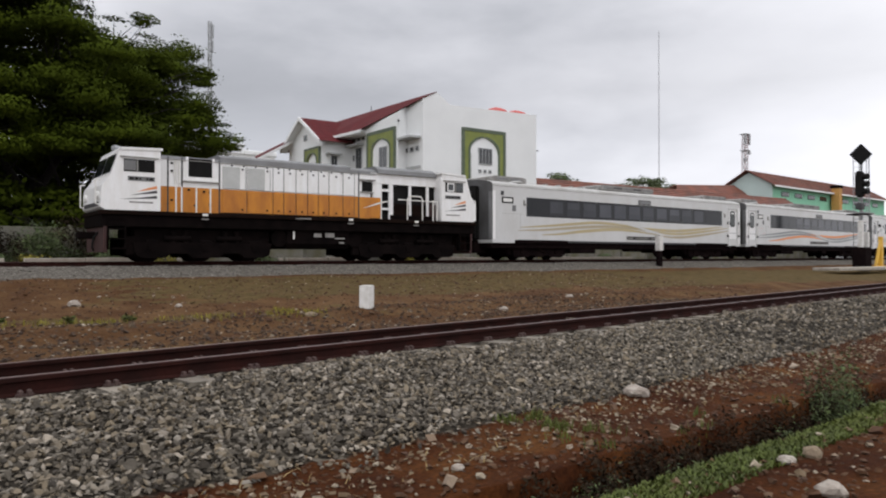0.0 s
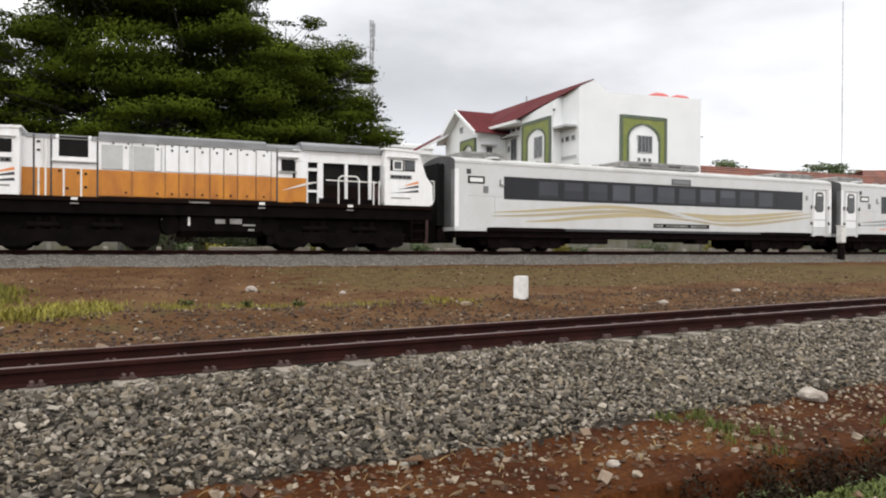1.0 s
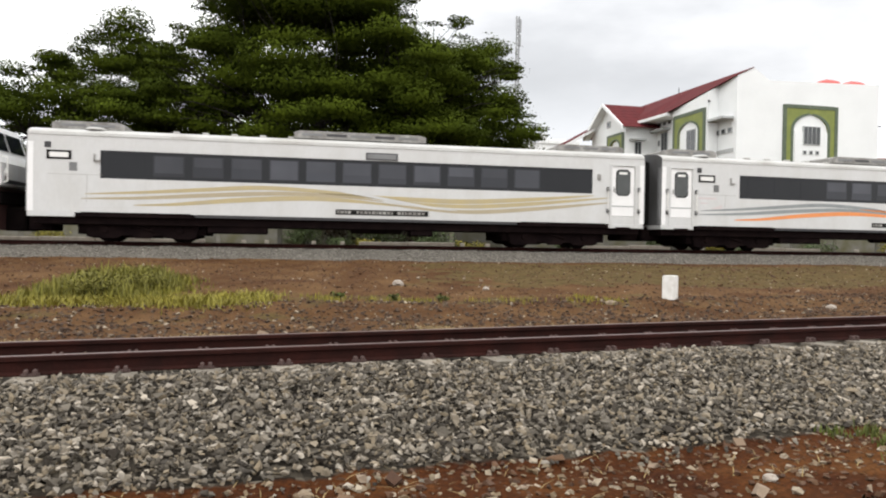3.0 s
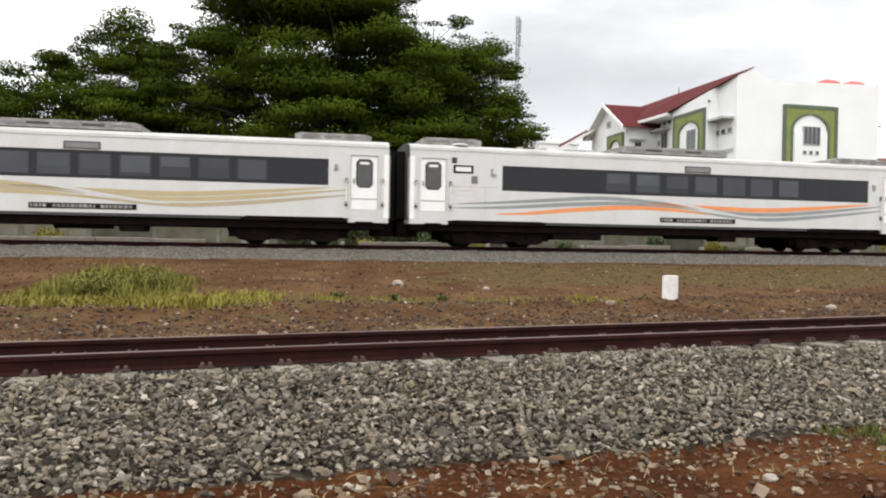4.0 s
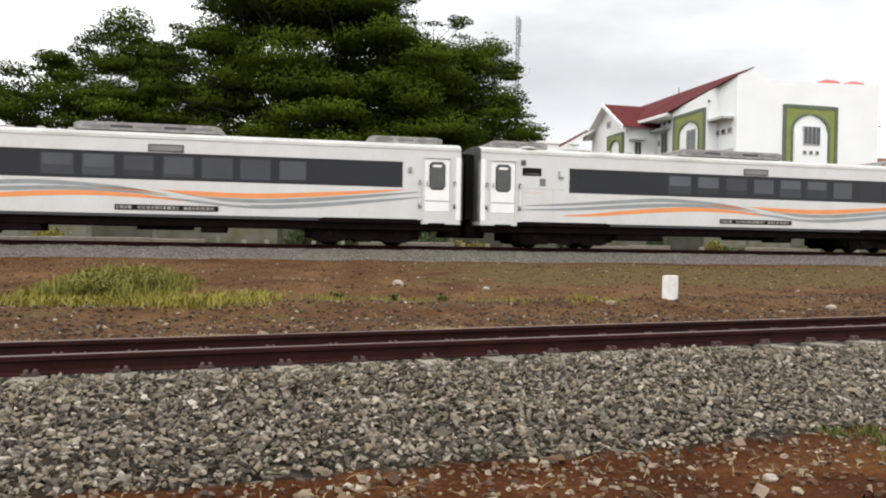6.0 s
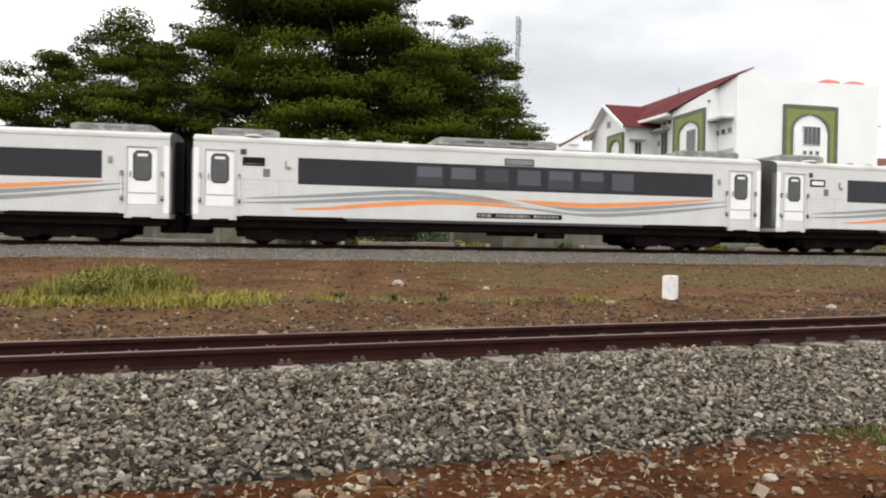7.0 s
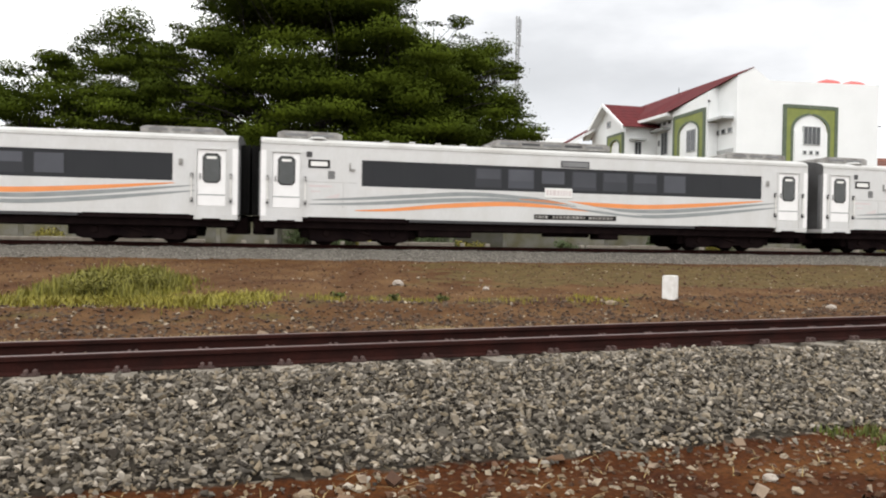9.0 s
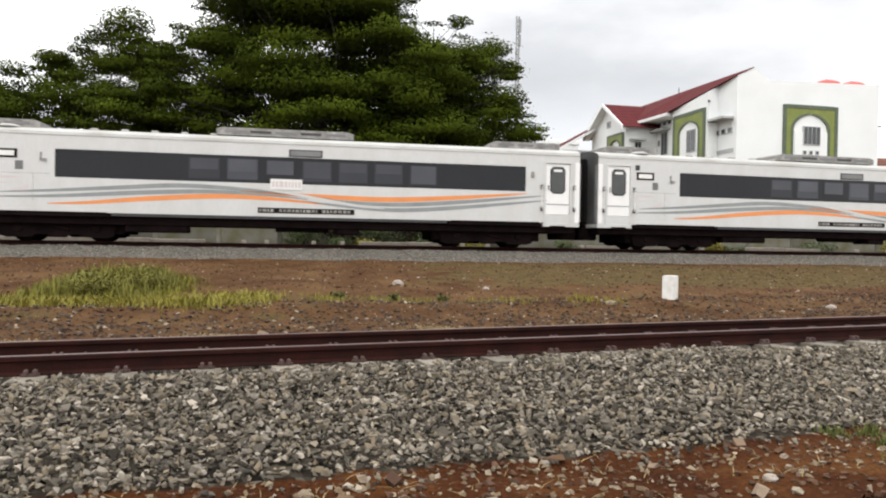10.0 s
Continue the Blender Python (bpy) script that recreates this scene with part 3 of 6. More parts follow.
def rail(parent, x0, x1, y, z):
    """A steel rail with its foot at height z, and its worn running surface."""
    ob = part("rail", Form().prism([(y + a, z + b) for a, b in RAIL_OUTLINE], 'x', x0, x1), RAIL_RUST, parent)
    part("running_surface", Form().box(x0, x1, y - 0.024, y + 0.024, z + 0.136, z + 0.1405), RAIL_TOP, ob, "worn shiny rail head")
    return ob


def track(name, m, x0, x1, cant, step, sleepers, label, clips=True):
    t = thing(name, m, label, "railway track", kind="structure")
    sleeper = mesh_of("sleeper", Form().prism([(-1.0, 0), (1.0, 0), (0.97, -0.16), (-0.97, -0.16)], 'x', -0.11, 0.11), SLEEPER)
    clip = mesh_of("rail_clip", Form().box(-0.044, -0.014, -0.045, 0.012, 0.0, 0.048, 0.007).box(0.014, 0.044, -0.045, 0.012, 0.0, 0.048, 0.007)
                   .box(-0.060, 0.060, -0.035, 0.0, 0.0, 0.020), RAIL_CLIP)
    for side in (-1, 1):
        z = -side * cant / 2
        rail(t, x0, x1, side * 0.565, z)
    s0, s1, shift = sleepers
    for k in range(int((s1 - s0) / step)):
        x = s0 + shift + k * step
        s = part("sleeper", sleeper, SLEEPER, t)
        s.matrix_basis = pose(x, 0, -0.004, math.degrees(-cant / 1.13), 0, 0)
        if clips:
            for y, turn in ((-0.565 - 0.055, 0), (-0.565 + 0.055, 180), (0.565 - 0.055, 0), (0.565 + 0.055, 180)):
                c = part("rail_clip", clip, RAIL_CLIP, t)
                c.matrix_basis = pose(x, y, (cant / 2 if y < 0 else -cant / 2), 0, 0, turn)
    return t


track("siding_track", pose(-3, 6.205, 0.250, 0, -0.22, math.degrees(NEAR_ANGLE)), -30, 60, 0.045, 0.6, (-3.0, 27.0, 0.585),
      "rusty brown siding rails on concrete sleepers bedded in gravel")


def on_line(x, z=0.0, off=0.0):
    """A pose on the main track at x, facing along it."""
    h = max(-70, min(90, x - 8.0)) / 480.0
    return pose(x - off * math.sin(h), FAR_Y + float(bend(x)) + off * math.cos(h), z, 0, 0, math.degrees(h))


def main_track():
    t = thing("main_track", None, "dark steel main line rails on concrete sleepers atop the embankment", "railway track", kind="structure")
    stations = [-90 + 3 * k for k in range(71)]
    for side in (-1, 1):
        for name, outline, mat in (("rail", RAIL_OUTLINE, RAIL_RUST), ("running_surface", [(-0.024, 0.136), (0.024, 0.136), (0.024, 0.1405), (-0.024, 0.1405)], RAIL_TOP)):
            f, n = Form(), len(outline)
            vs = [on_line(x, RAIL_Z - 0.1405, side * 0.565) @ Vector((0, p, q)) for x in stations for p, q in outline]
            f.add(vs, [(i * n + k, i * n + (k + 1) % n, (i + 1) * n + (k + 1) % n, (i + 1) * n + k) for i in range(len(stations) - 1) for k in range(n)])
            part(name, f, mat, t)
    sleeper = mesh_of("sleeper", Form().box(-0.11, 0.11, -1.0, 1.0, -0.16, 0.0, 0.02), CONCRETE)
    for k in range(130):
        part("sleeper", sleeper, CONCRETE, t).matrix_basis = on_line(-18 + 0.6 * k, RAIL_Z - 0.145)


main_track()

# ---- the train ----
TRAVEL = [(0.0, 40.88), (1.0, 31.93), (2.5, 18.21), (4.0, 4.55), (4.5, 0.0), (5.5, -9.05), (7.5, -27.47), (9.0, -41.45), (10.0, -50.65)]
COACH_PITCH, FIRST_JOINT = 20.62, -0.79      # joint between the first two coaches where TRAVEL is 0
HALF = 1.495


def travelled(t):
    return float(np.interp(t, [a for a, _ in TRAVEL], [b for _, b in TRAVEL]))


def walled(form, y, depth, x0, x1, z0, z1, holes):
    """A side sheet at y with rectangular holes (x0, x1, z0, z1), whose reveals go in by depth."""
    xs = sorted({x0, x1, *[h[i] for h in holes for i in (0, 1)]})
    zs = sorted({z0, z1, *[h[i] for h in holes for i in (2, 3)]})
    for a, b in zip(xs, xs[1:]):
        for c, d in zip(zs, zs[1:]):
            if not any(h[0] <= a and b <= h[1] and h[2] <= c and d <= h[3] for h in holes):
                form.add([(a, y, c), (b, y, c), (b, y, d), (a, y, d)], [(0, 1, 2, 3)])
    for a, b, c, d in holes:
        form.add([(a, y, c), (b, y, c), (b, y, d), (a, y, d), (a, y + depth, c), (b, y + depth, c), (b, y + depth, d), (a, y + depth, d)],
                 [(0, 4, 5, 1), (1, 5, 6, 2), (2, 6, 7, 3), (3, 7, 4, 0)])


def stripe(parent, knots, width, mat, label, y=-HALF - 0.004):
    """A painted ribbon along the coach side that tapers at both ends."""
    xs = [a for a, _ in knots]
    zs = [b for _, b in knots]
    form, n = Form(), 60
    pts = []
    for k in range(n + 1):
        x = xs[0] + (xs[-1] - xs[0]) * k / n
        i = max(j for j in range(len(xs) - 1) if xs[j] <= x + 1e-9)
        u = (x - xs[i]) / (xs[i + 1] - xs[i])
        slope = lambda j: (zs[min(j + 1, len(zs) - 1)] - zs[max(j - 1, 0)]) / (xs[min(j + 1, len(xs) - 1)] - xs[max(j - 1, 0)])
        h = xs[i + 1] - xs[i]
        z = ((2 * u ** 3 - 3 * u ** 2 + 1) * zs[i] + (u ** 3 - 2 * u ** 2 + u) * h * slope(i) + (3 * u ** 2 - 2 * u ** 3) * zs[i + 1] + (u ** 3 - u ** 2) * h * slope(i + 1))
        w = width * (0.12 + 0.88 * math.sin(math.pi * min(1, max(0, k / n))) ** 0.7) / 2
        pts.append((x, z, w))
    for (x, z, w), (x2, z2, w2) in zip(pts, pts[1:]):
        form.add([(x, y, z - w), (x2, y, z2 - w2), (x2, y, z2 + w2), (x, y, z + w)], [(0, 1, 2, 3)])
    return part("stripe", form, mat, parent, label)


def wheelset(parent, x, radius, half_gauge=0.565):
    outline = [(0.07, -0.86), (0.07, -half_gauge - 0.10), (radius - 0.09, -half_gauge - 0.10), (radius - 0.06, -half_gauge - 0.075), (radius, -half_gauge - 0.07),
               (radius, -half_gauge + 0.03), (radius + 0.028, -half_gauge + 0.035), (radius + 0.028, -half_gauge + 0.065), (radius - 0.12, -half_gauge + 0.065),
               (0.09, -half_gauge + 0.10)]
    full = outline + [(r, -z) for r, z in reversed(outline)]
    ob = part("wheelset", Form().lathe(full, pose(0, 0, 0, 90, 0, 0), 22).box(-0.05, 0.05, -half_gauge - 0.112, -half_gauge - 0.09, radius * 0.25, radius * 0.55, 0.01), UNDER, parent)
    ob.location = (x, 0, radius)
    return ob


def coach_bogie(parent, x):
    f = Form()
    for s in (-1, 1):
        f.prism([(-1.45, 0.50), (-1.35, 0.62), (-0.7, 0.62), (-0.45, 0.44), (0.45, 0.44), (0.7, 0.62), (1.35, 0.62), (1.45, 0.50), (1.3, 0.42), (0.75, 0.42), (0.5, 0.28), (-0.5, 0.28), (-0.75, 0.42), (-1.3, 0.42)],
                'y', s * 0.98 - 0.06, s * 0.98 + 0.06)
        for a in (-1.1, 1.1):
            f.box(a - 0.17, a + 0.17, s * 1.02 - 0.10, s * 1.02 + 0.10, 0.24, 0.54, 0.03)
            f.tube((a - 0.26, s * 1.0, 0.40), (a - 0.26, s * 1.0, 0.72), 0.085)
            f.tube((a + 0.26, s * 1.0, 0.40), (a + 0.26, s * 1.0, 0.72), 0.085)
        f.tube((-0.28, s * 1.05, 0.40), (-0.28, s * 1.05, 0.80), 0.13)
        f.tube((0.28, s * 1.05, 0.40), (0.28, s * 1.05, 0.80), 0.13)
        f.box(-1.55, 1.55, s * 0.95 - 0.03, s * 0.95 + 0.03, 0.22, 0.80, 0.02)
        f.prism([(-1.72, 0.62), (-1.62, 0.16), (-1.42, 0.10), (-0.72, 0.12), (-0.62, 0.20), (-0.30, 0.20), (-0.22, 0.11), (0.24, 0.11), (0.32, 0.20), (0.60, 0.20), (0.70, 0.12),
                 (1.40, 0.10), (1.60, 0.16), (1.72, 0.62)], 'y', s * 1.10 - 0.05, s * 1.10 + 0.05)
        for a in (-1.1, 1.1):
            f.tube((a, s * 1.15, 0.387), (a, s * 1.20, 0.387), 0.13, 0.11)
        f.tube((-0.95, s * 1.17, 0.70), (0.35, s * 1.17, 0.34), 0.045, n=8)
    f.box(-1.95, 1.95, -0.9, 0.9, 0.40, 0.86, 0.03)
    f.box(-0.62, 0.62, -1.0, 1.0, 0.16, 0.5, 0.03).box(-1.9, -1.5, -1.05, 1.05, 0.22, 0.86, 0.03).box(1.5, 1.9, -1.05, 1.05, 0.22, 0.86, 0.03)
    b = part("bogie", f, UNDER, parent, "grimy black bogie with coil springs")
    b.location = (x, 0, 0)
    for a in (-1.1, 1.1):
        wheelset(b, a, 0.387)
    return b


def roof_unit(parent, x0, x1, z0, z1, fans):
    u = part("roof_unit", Form().prism([(x0, z0), (x1, z0), (x1, z0 + (z1 - z0) * 0.75), (x1 - 0.18, z1), (x0 + 0.18, z1), (x0, z0 + (z1 - z0) * 0.75)], 'y', -0.92, 0.92), UNIT_GREY, parent,
             "weathered grey air conditioner casing")
    n = max(2, int((x1 - x0) / 0.8))
    for k in range(n):
        a = x0 + 0.2 + k * (x1 - x0 - 0.4) / n
        g = Form()
        for j in range(1, 3):
            g.box(a + 0.06, a + (x1 - x0 - 0.4) / n - 0.08, -0.935, -0.92, z0 + 0.05 + j * (z1 - z0 - 0.1) / 4, z0 + 0.09 + j * (z1 - z0 - 0.1) / 4)
        part("grille", g, DARK_GREY if (k % 2 == 1 and fans) else ROOF_GREY, u)
    return u


def bars(parent, name, x0, x1, z0, z1, y, back, ink, seed, label, gaps=0.12):
    """A plate with a row of plain bars where writing stands."""
    plate = part(name, Form().box(x0, x1, y - 0.012, y, z0, z1), back, parent, label)
    rng = np.random.default_rng(seed)
    f, x = Form(), x0 + 0.05
    while x < x1 - 0.1:
        w = rng.uniform(0.05, 0.14)
        if rng.random() > gaps:
            f.box(x, min(x + w, x1 - 0.04), y - 0.015, y - 0.011, z0 + (z1 - z0) * 0.22, z1 - (z1 - z0) * 0.22)
        x += w + 0.035
    tagged(part("lettering", f, ink, plate), kind="stuff")
    return plate


def coach(livery, left_door, lighter, band_from, fit_dx, name="passenger_coach", label=""):
    c = thing(name, None, label, "railway coach", "coaches of the train")
    WINDOW_BAND = (band_from, 8.04, 1.93, 2.78)
    F = fit_dx
    doors = ([(-9.64, -8.76, 1.16, 2.93)] if left_door else []) + [(8.76, 9.64, 1.16, 2.93)]
    body = Form()
    walled(body, -HALF, 0.05, -10.0, 10.0, 0.88, 3.20, [WINDOW_BAND] + doors)
    walled(body, HALF, -0.05, -10.0, 10.0, 0.88, 3.20, [])
    for s in (-1, 1):
        outline = [(-HALF, 0.88), (HALF, 0.88), (HALF, 3.20), (1.42, 3.33), (1.1, 3.43), (0.5, 3.51), (-0.5, 3.51), (-1.1, 3.43), (-1.42, 3.33), (-HALF, 3.20)]
        part("end_wall", Form().add([(s * 10.0, p, q) for p, q in outline], [tuple(range(len(outline)))]), END_GREY, c, "grimy end wall, its grey darkened for shade between coaches")
    body.add([(-10, -HALF, 0.88), (10, -HALF, 0.88), (10, HALF, 0.88), (-10, HALF, 0.88)], [(0, 1, 2, 3)])
    for a, b in ((-10.0, -8.68), (8.68, 10.0)):
        body.box(a, b, -HALF - 0.002, HALF + 0.002, 0.74, 0.879, 0.01)
    part("body", body, TRAIN_WHITE, c)
    arch = [(-HALF, 3.20), (-1.485, 3.26), (-1.45, 3.31), (-1.38, 3.355), (-1.26, 3.395), (-1.10, 3.435), (-0.8, 3.48), (-0.45, 3.52), (0, 3.535)]
    arch += [(-a, b) for a, b in reversed(arch[:-1])]
    roof = Form().add([(x, p, q) for x in (-10.0, 10.0) for p, q in arch], [(k, k + 1, len(arch) + k + 1, len(arch) + k) for k in range(len(arch) - 1)])
    part("roof", roof, ROOF_WHITE, c, "off-white arched roof", smooth=True)
    part("gutter", Form().box(-10.0, 10.0, -HALF - 0.012, -HALF + 0.003, 3.195, 3.207), UNIT_GREY, c)
    part("sole_bar", Form().box(-5.2, 5.3, -HALF - 0.002, HALF, 0.79, 0.876), DARK_GREY, c, "dark grey lower edge")
    part("floor_frame", Form().box(-9.9, 9.9, -1.35, 1.35, 0.52, 0.86, 0.02), UNDER, c)
    for a, b in ((-8.62, -5.22), (5.32, 8.66)):
        part("bogie_cover", Form().prism([(a, 0.76), (a + 0.12, 0.895), (b - 0.12, 0.895), (b, 0.76)], 'y', -HALF - 0.004, HALF + 0.004), UNDER, c)
    # windows
    x0, x1, z0, z1 = WINDOW_BAND
    band = part("window_band", Form().box(x0, x1, -HALF + 0.025, -HALF + 0.045, z0, z1), GLASS, c, "long black tinted window band")
    count = 12 if left_door else 13
    pitch = (x1 - x0 - 0.3) / (count + 0.5)
    for k in range(count):
        a = x0 + 0.35 + k * pitch
        part("pane", Form().box(a, a + pitch * 0.80, -HALF + 0.018, -HALF + 0.025, z0 + 0.10, z1 - 0.10, 0.003), CURTAIN if k in lighter else GLASS, band)
        if k in lighter:
            drop = (0.34, 0.30, 0.52, 0.38, 0.60, 0.30, 0.44)[(k * 3 + count) % 7]
            part("blind", Form().box(a + 0.05, a + pitch * 0.80 - 0.05, -HALF + 0.014, -HALF + 0.018, z1 - 0.12 - drop, z1 - 0.12), BLIND, band, "pale blind drawn part-way down")
    # doors
    for a, b, lo, hi in doors:
        d = part("door", Form().box(a + 0.01, b - 0.01, -HALF + 0.022, -HALF + 0.05, lo + 0.01, hi - 0.01, 0.004), DOOR_WHITE, c, "white folding door with a dark window")
        part("door_window", Form().prism([(a + 0.20, 2.0), (a + 0.28, 1.92), (b - 0.28, 1.92), (b - 0.20, 2.0), (b - 0.20, 2.70), (b - 0.28, 2.78), (a + 0.28, 2.78), (a + 0.20, 2.70)], 'y', -HALF + 0.010, -HALF + 0.022), DOOR_GLASS, d, "grey door window")
        part("window_rim", Form().prism([(a + 0.165, 1.99), (a + 0.265, 1.885), (b - 0.265, 1.885), (b - 0.165, 1.99), (b - 0.165, 2.71), (b - 0.265, 2.815), (a + 0.265, 2.815), (a + 0.165, 2.71)], 'y', -HALF + 0.014, -HALF + 0.0225), BLACK, d)
        part("door_notice", Form().box(a + 0.29, b - 0.29, -HALF + 0.005, -HALF + 0.010, 2.64, 2.72), SIGN_WHITE, d)
        part("door_fold", Form().box(a + 0.03, b - 0.03, -HALF + 0.014, -HALF + 0.022, 1.50, 1.53), STRIPE_GREY, d)
        part("door_handle", Form().tube((a + 0.10, -HALF + 0.0, 2.0), (a + 0.10, -HALF + 0.0, 2.18), 0.014), UNDER, d)
        part("door_frame", Form().box(a - 0.07, a, -HALF - 0.022, -HALF - 0.001, lo - 0.3, hi + 0.06).box(b, b + 0.07, -HALF - 0.022, -HALF - 0.001, lo - 0.3, hi + 0.06)
             .box(a, b, -HALF - 0.022, -HALF - 0.001, hi, hi + 0.06), TRAIN_WHITE, c)
        for x in (a - 0.15, b + 0.15):
            part("grab_rail", Form().path([(x, -HALF, 1.30), (x, -HALF - 0.06, 1.34), (x, -HALF - 0.06, 2.14), (x, -HALF, 2.18)], 0.018), PALE, c)
            part("rail_bracket", Form().box(x - 0.035, x + 0.035, -HALF - 0.07, -HALF, 1.28, 1.42), DARK_GREY, c)
            part("rail_bracket", Form().box(x - 0.035, x + 0.035, -HALF - 0.07, -HALF, 2.02, 2.18), DARK_GREY, c)
        part("step", Form().box((a + b) / 2 - 0.28, (a + b) / 2 + 0.28, -HALF - 0.03, -HALF + 0.1, 0.70, 0.78, 0.01), UNDER, c)
    # boards, lamps and small fittings
    part("destination_board", Form().box(0.10, 1.16, -HALF - 0.012, -HALF, 2.80, 3.04, 0.004), DARK_GREY, c, "grey destination display in a dark frame")
    part("display_face", Form().box(0.15, 1.11, -HALF - 0.016, -HALF - 0.012, 2.84, 3.0), ROOF_GREY, c)
    bars(c, "number_plate", -0.85, 2.21, 0.99, 1.16, -HALF - 0.002, BLACK, UNIT_GREY, 3, "black plate with pale lettering")
    board = part("route_board", Form().box(F - 8.52, F - 7.83, -HALF - 0.014, -HALF, 2.47, 2.74, 0.004), BLACK, c, "black framed white route board")
    part("board_face", Form().box(F - 8.44, F - 7.91, -HALF - 0.018, -HALF - 0.014, 2.53, 2.68), SIGN_WHITE, board)
    part("indicator_lamp", Form().box(F - 8.58, F - 8.40, -HALF - 0.02, -HALF, 2.81, 2.99, 0.01), DARK_GREY, c)
    part("notice", Form().box(F - 7.89, F - 7.67, -HALF - 0.008, -HALF, 2.13, 2.39), ROOF_GREY, c)
    part("side_lamp", Form().box(F - 7.2, F - 7.16, -HALF - 0.05, -HALF, 2.42, 2.66).box(F - 7.2, F - 7.02, -HALF - 0.05, -HALF, 2.42, 2.48), UNIT_GREY, c)
    part("side_lamp", Form().box(8.22, 8.34, -HALF - 0.05, -HALF, 2.42, 2.62, 0.01), UNIT_GREY, c)
    if livery is CARROT:
        part("faded_lettering", Form().box(F - 8.5, F - 7.75, -HALF - 0.003, -HALF, 1.86, 1.93).box(F - 8.42, F - 8.12, -HALF - 0.003, -HALF, 1.70, 1.74), STRIPE_FADED, c, "faded red lettering")
    if livery is CARROT:
        part("small_emblem", Form().add([(F - 8.0, -HALF - 0.004, 1.52), (F - 7.55, -HALF - 0.004, 1.52), (F - 7.5, -HALF - 0.004, 1.68)], [(0, 1, 2)]), STRIPE_FADED, c)
    part("panel_line", Form().box(F - 8.5, F - 6.95, -HALF - 0.003, -HALF, 2.02, 2.028).box(F - 7.4, F - 7.39, -HALF - 0.003, -HALF, 1.2, 2.02), UNIT_GREY, c)
    # livery
    top, low, third, names = livery
    stripe(c, [(-8.4, 1.44), (-6.8, 1.53), (-4.9, 1.67), (-3.3, 1.78), (-1.9, 1.75), (0.1, 1.61), (1.5, 1.48)], 0.135, top, names[0])
    stripe(c, [(-8.5, 1.30), (-6.8, 1.36), (-4.0, 1.55), (-2.2, 1.62), (-0.4, 1.55), (0.7, 1.45)], 0.135, low, names[1])
    stripe(c, [(-7.0, 1.13), (-5.9, 1.18), (-4.0, 1.36), (-2.0, 1.48), (-0.3, 1.44), (1.2, 1.31)], 0.155, third, names[2])
    stripe(c, [(-1.4, 1.66), (1.1, 1.56), (3.3, 1.52), (5.5, 1.64), (8.1, 1.86)], 0.16, third, names[2])
    stripe(c, [(0.3, 1.55), (1.9, 1.40), (3.6, 1.36), (5.6, 1.49), (8.7, 1.80)], 0.135, top, names[0])
    stripe(c, [(0.5, 1.41), (2.0, 1.25), (3.6, 1.18), (5.6, 1.31), (8.8, 1.64)], 0.135, low, names[1])
    stripe(c, [(-0.9, 1.765), (0.2, 1.62), (1.3, 1.44), (2.3, 1.29), (3.2, 1.21)], 0.095, TRAIN_WHITE, "white ribbon that crosses the stripes", -HALF - 0.007)
    for a in (-10.0, 9.83):
        part("corner_post", Form().box(a, a + 0.17, -HALF - 0.006, -HALF + 0.02, 0.90, 2.98, 0.003), DOOR_WHITE, c)
    part("drip_line", Form().box(-9.9, 9.9, -1.478, -1.462, 3.268, 3.28), UNIT_GREY, c)
    # roof gear, ends and running gear
    roof_unit(c, -9.5, -7.4, 3.47, 3.71, False)
    roof_unit(c, -2.2, 2.2, 3.50, 3.75, True)
    roof_unit(c, 6.95, 9.45, 3.47, 3.69, False)
    part("roof_pod", Form().lathe([(0.02, 0.10), (0.22, 0.09), (0.30, 0.05), (0.32, 0.0)], pose(-8.2, -1.05, 3.42), 14), ROOF_WHITE, c, smooth=True)
    for k in range(5):
        part("roof_vent", Form().box(-6.0 + k * 0.9, -5.8 + k * 0.9, -0.75, -0.55, 3.49, 3.55, 0.01), ROOF_WHITE, c)
    for s in (-1, 1):
        g = Form()
        for k in range(4):
            g.box(min(s * (10.0 + k * 0.075), s * (10.06 + k * 0.075)), max(s * (10.0 + k * 0.075), s * (10.06 + k * 0.075)), -0.62 - (k % 2) * 0.03, 0.62 + (k % 2) * 0.03, 0.95, 3.2 + (k % 2) * 0.03)
        part("gangway_bellows", g, BLACK, c, "black concertina gangway")
        part("end_frame", Form().box(min(s * 10.0, s * 10.05), max(s * 10.0, s * 10.05), -1.45, -1.30, 0.9, 2.95), ROOF_GREY, c)
        part("coupler", Form().box(min(s * 9.9, s * 10.31), max(s * 9.9, s * 10.31), -0.12, 0.12, 0.70, 0.92, 0.03), UNDER, c)
    for a, b, lo in ((-4.85, -3.0, 0.30), (-2.3, -0.6, 0.55), (1.65, 2.42, 0.33), (3.0, 4.4, 0.58)):
        part("equipment_box", Form().box(a, b, -1.3, -0.5, lo, 0.66, 0.04), UNDER, c)
    for s in (-1, 1):
        part("drawgear", Form().box(min(s * 9.55, s * 10.25), max(s * 9.55, s * 10.25), -0.55, 0.55, 0.30, 0.86, 0.05), UNDER, c)
    part("equipment_box", Form().tube((-0.3, -0.9, 0.55), (1.4, -0.9, 0.55), 0.16), UNDER, c)
    for x in (-6.8, 6.8):
        coach_bogie(c, x)
    return c


GOLD = (STRIPE_GOLD, STRIPE_BRONZE, STRIPE_GOLD, ("gold painted stripe", "bronze painted stripe", "gold painted stripe"))
CARROT = (STRIPE_GREY, STRIPE_GREY, STRIPE_ORANGE, ("grey painted stripe", "grey painted stripe", "orange painted stripe"))


def coach_place(k):
    return FIRST_JOINT + COACH_PITCH * (k - 0.5)


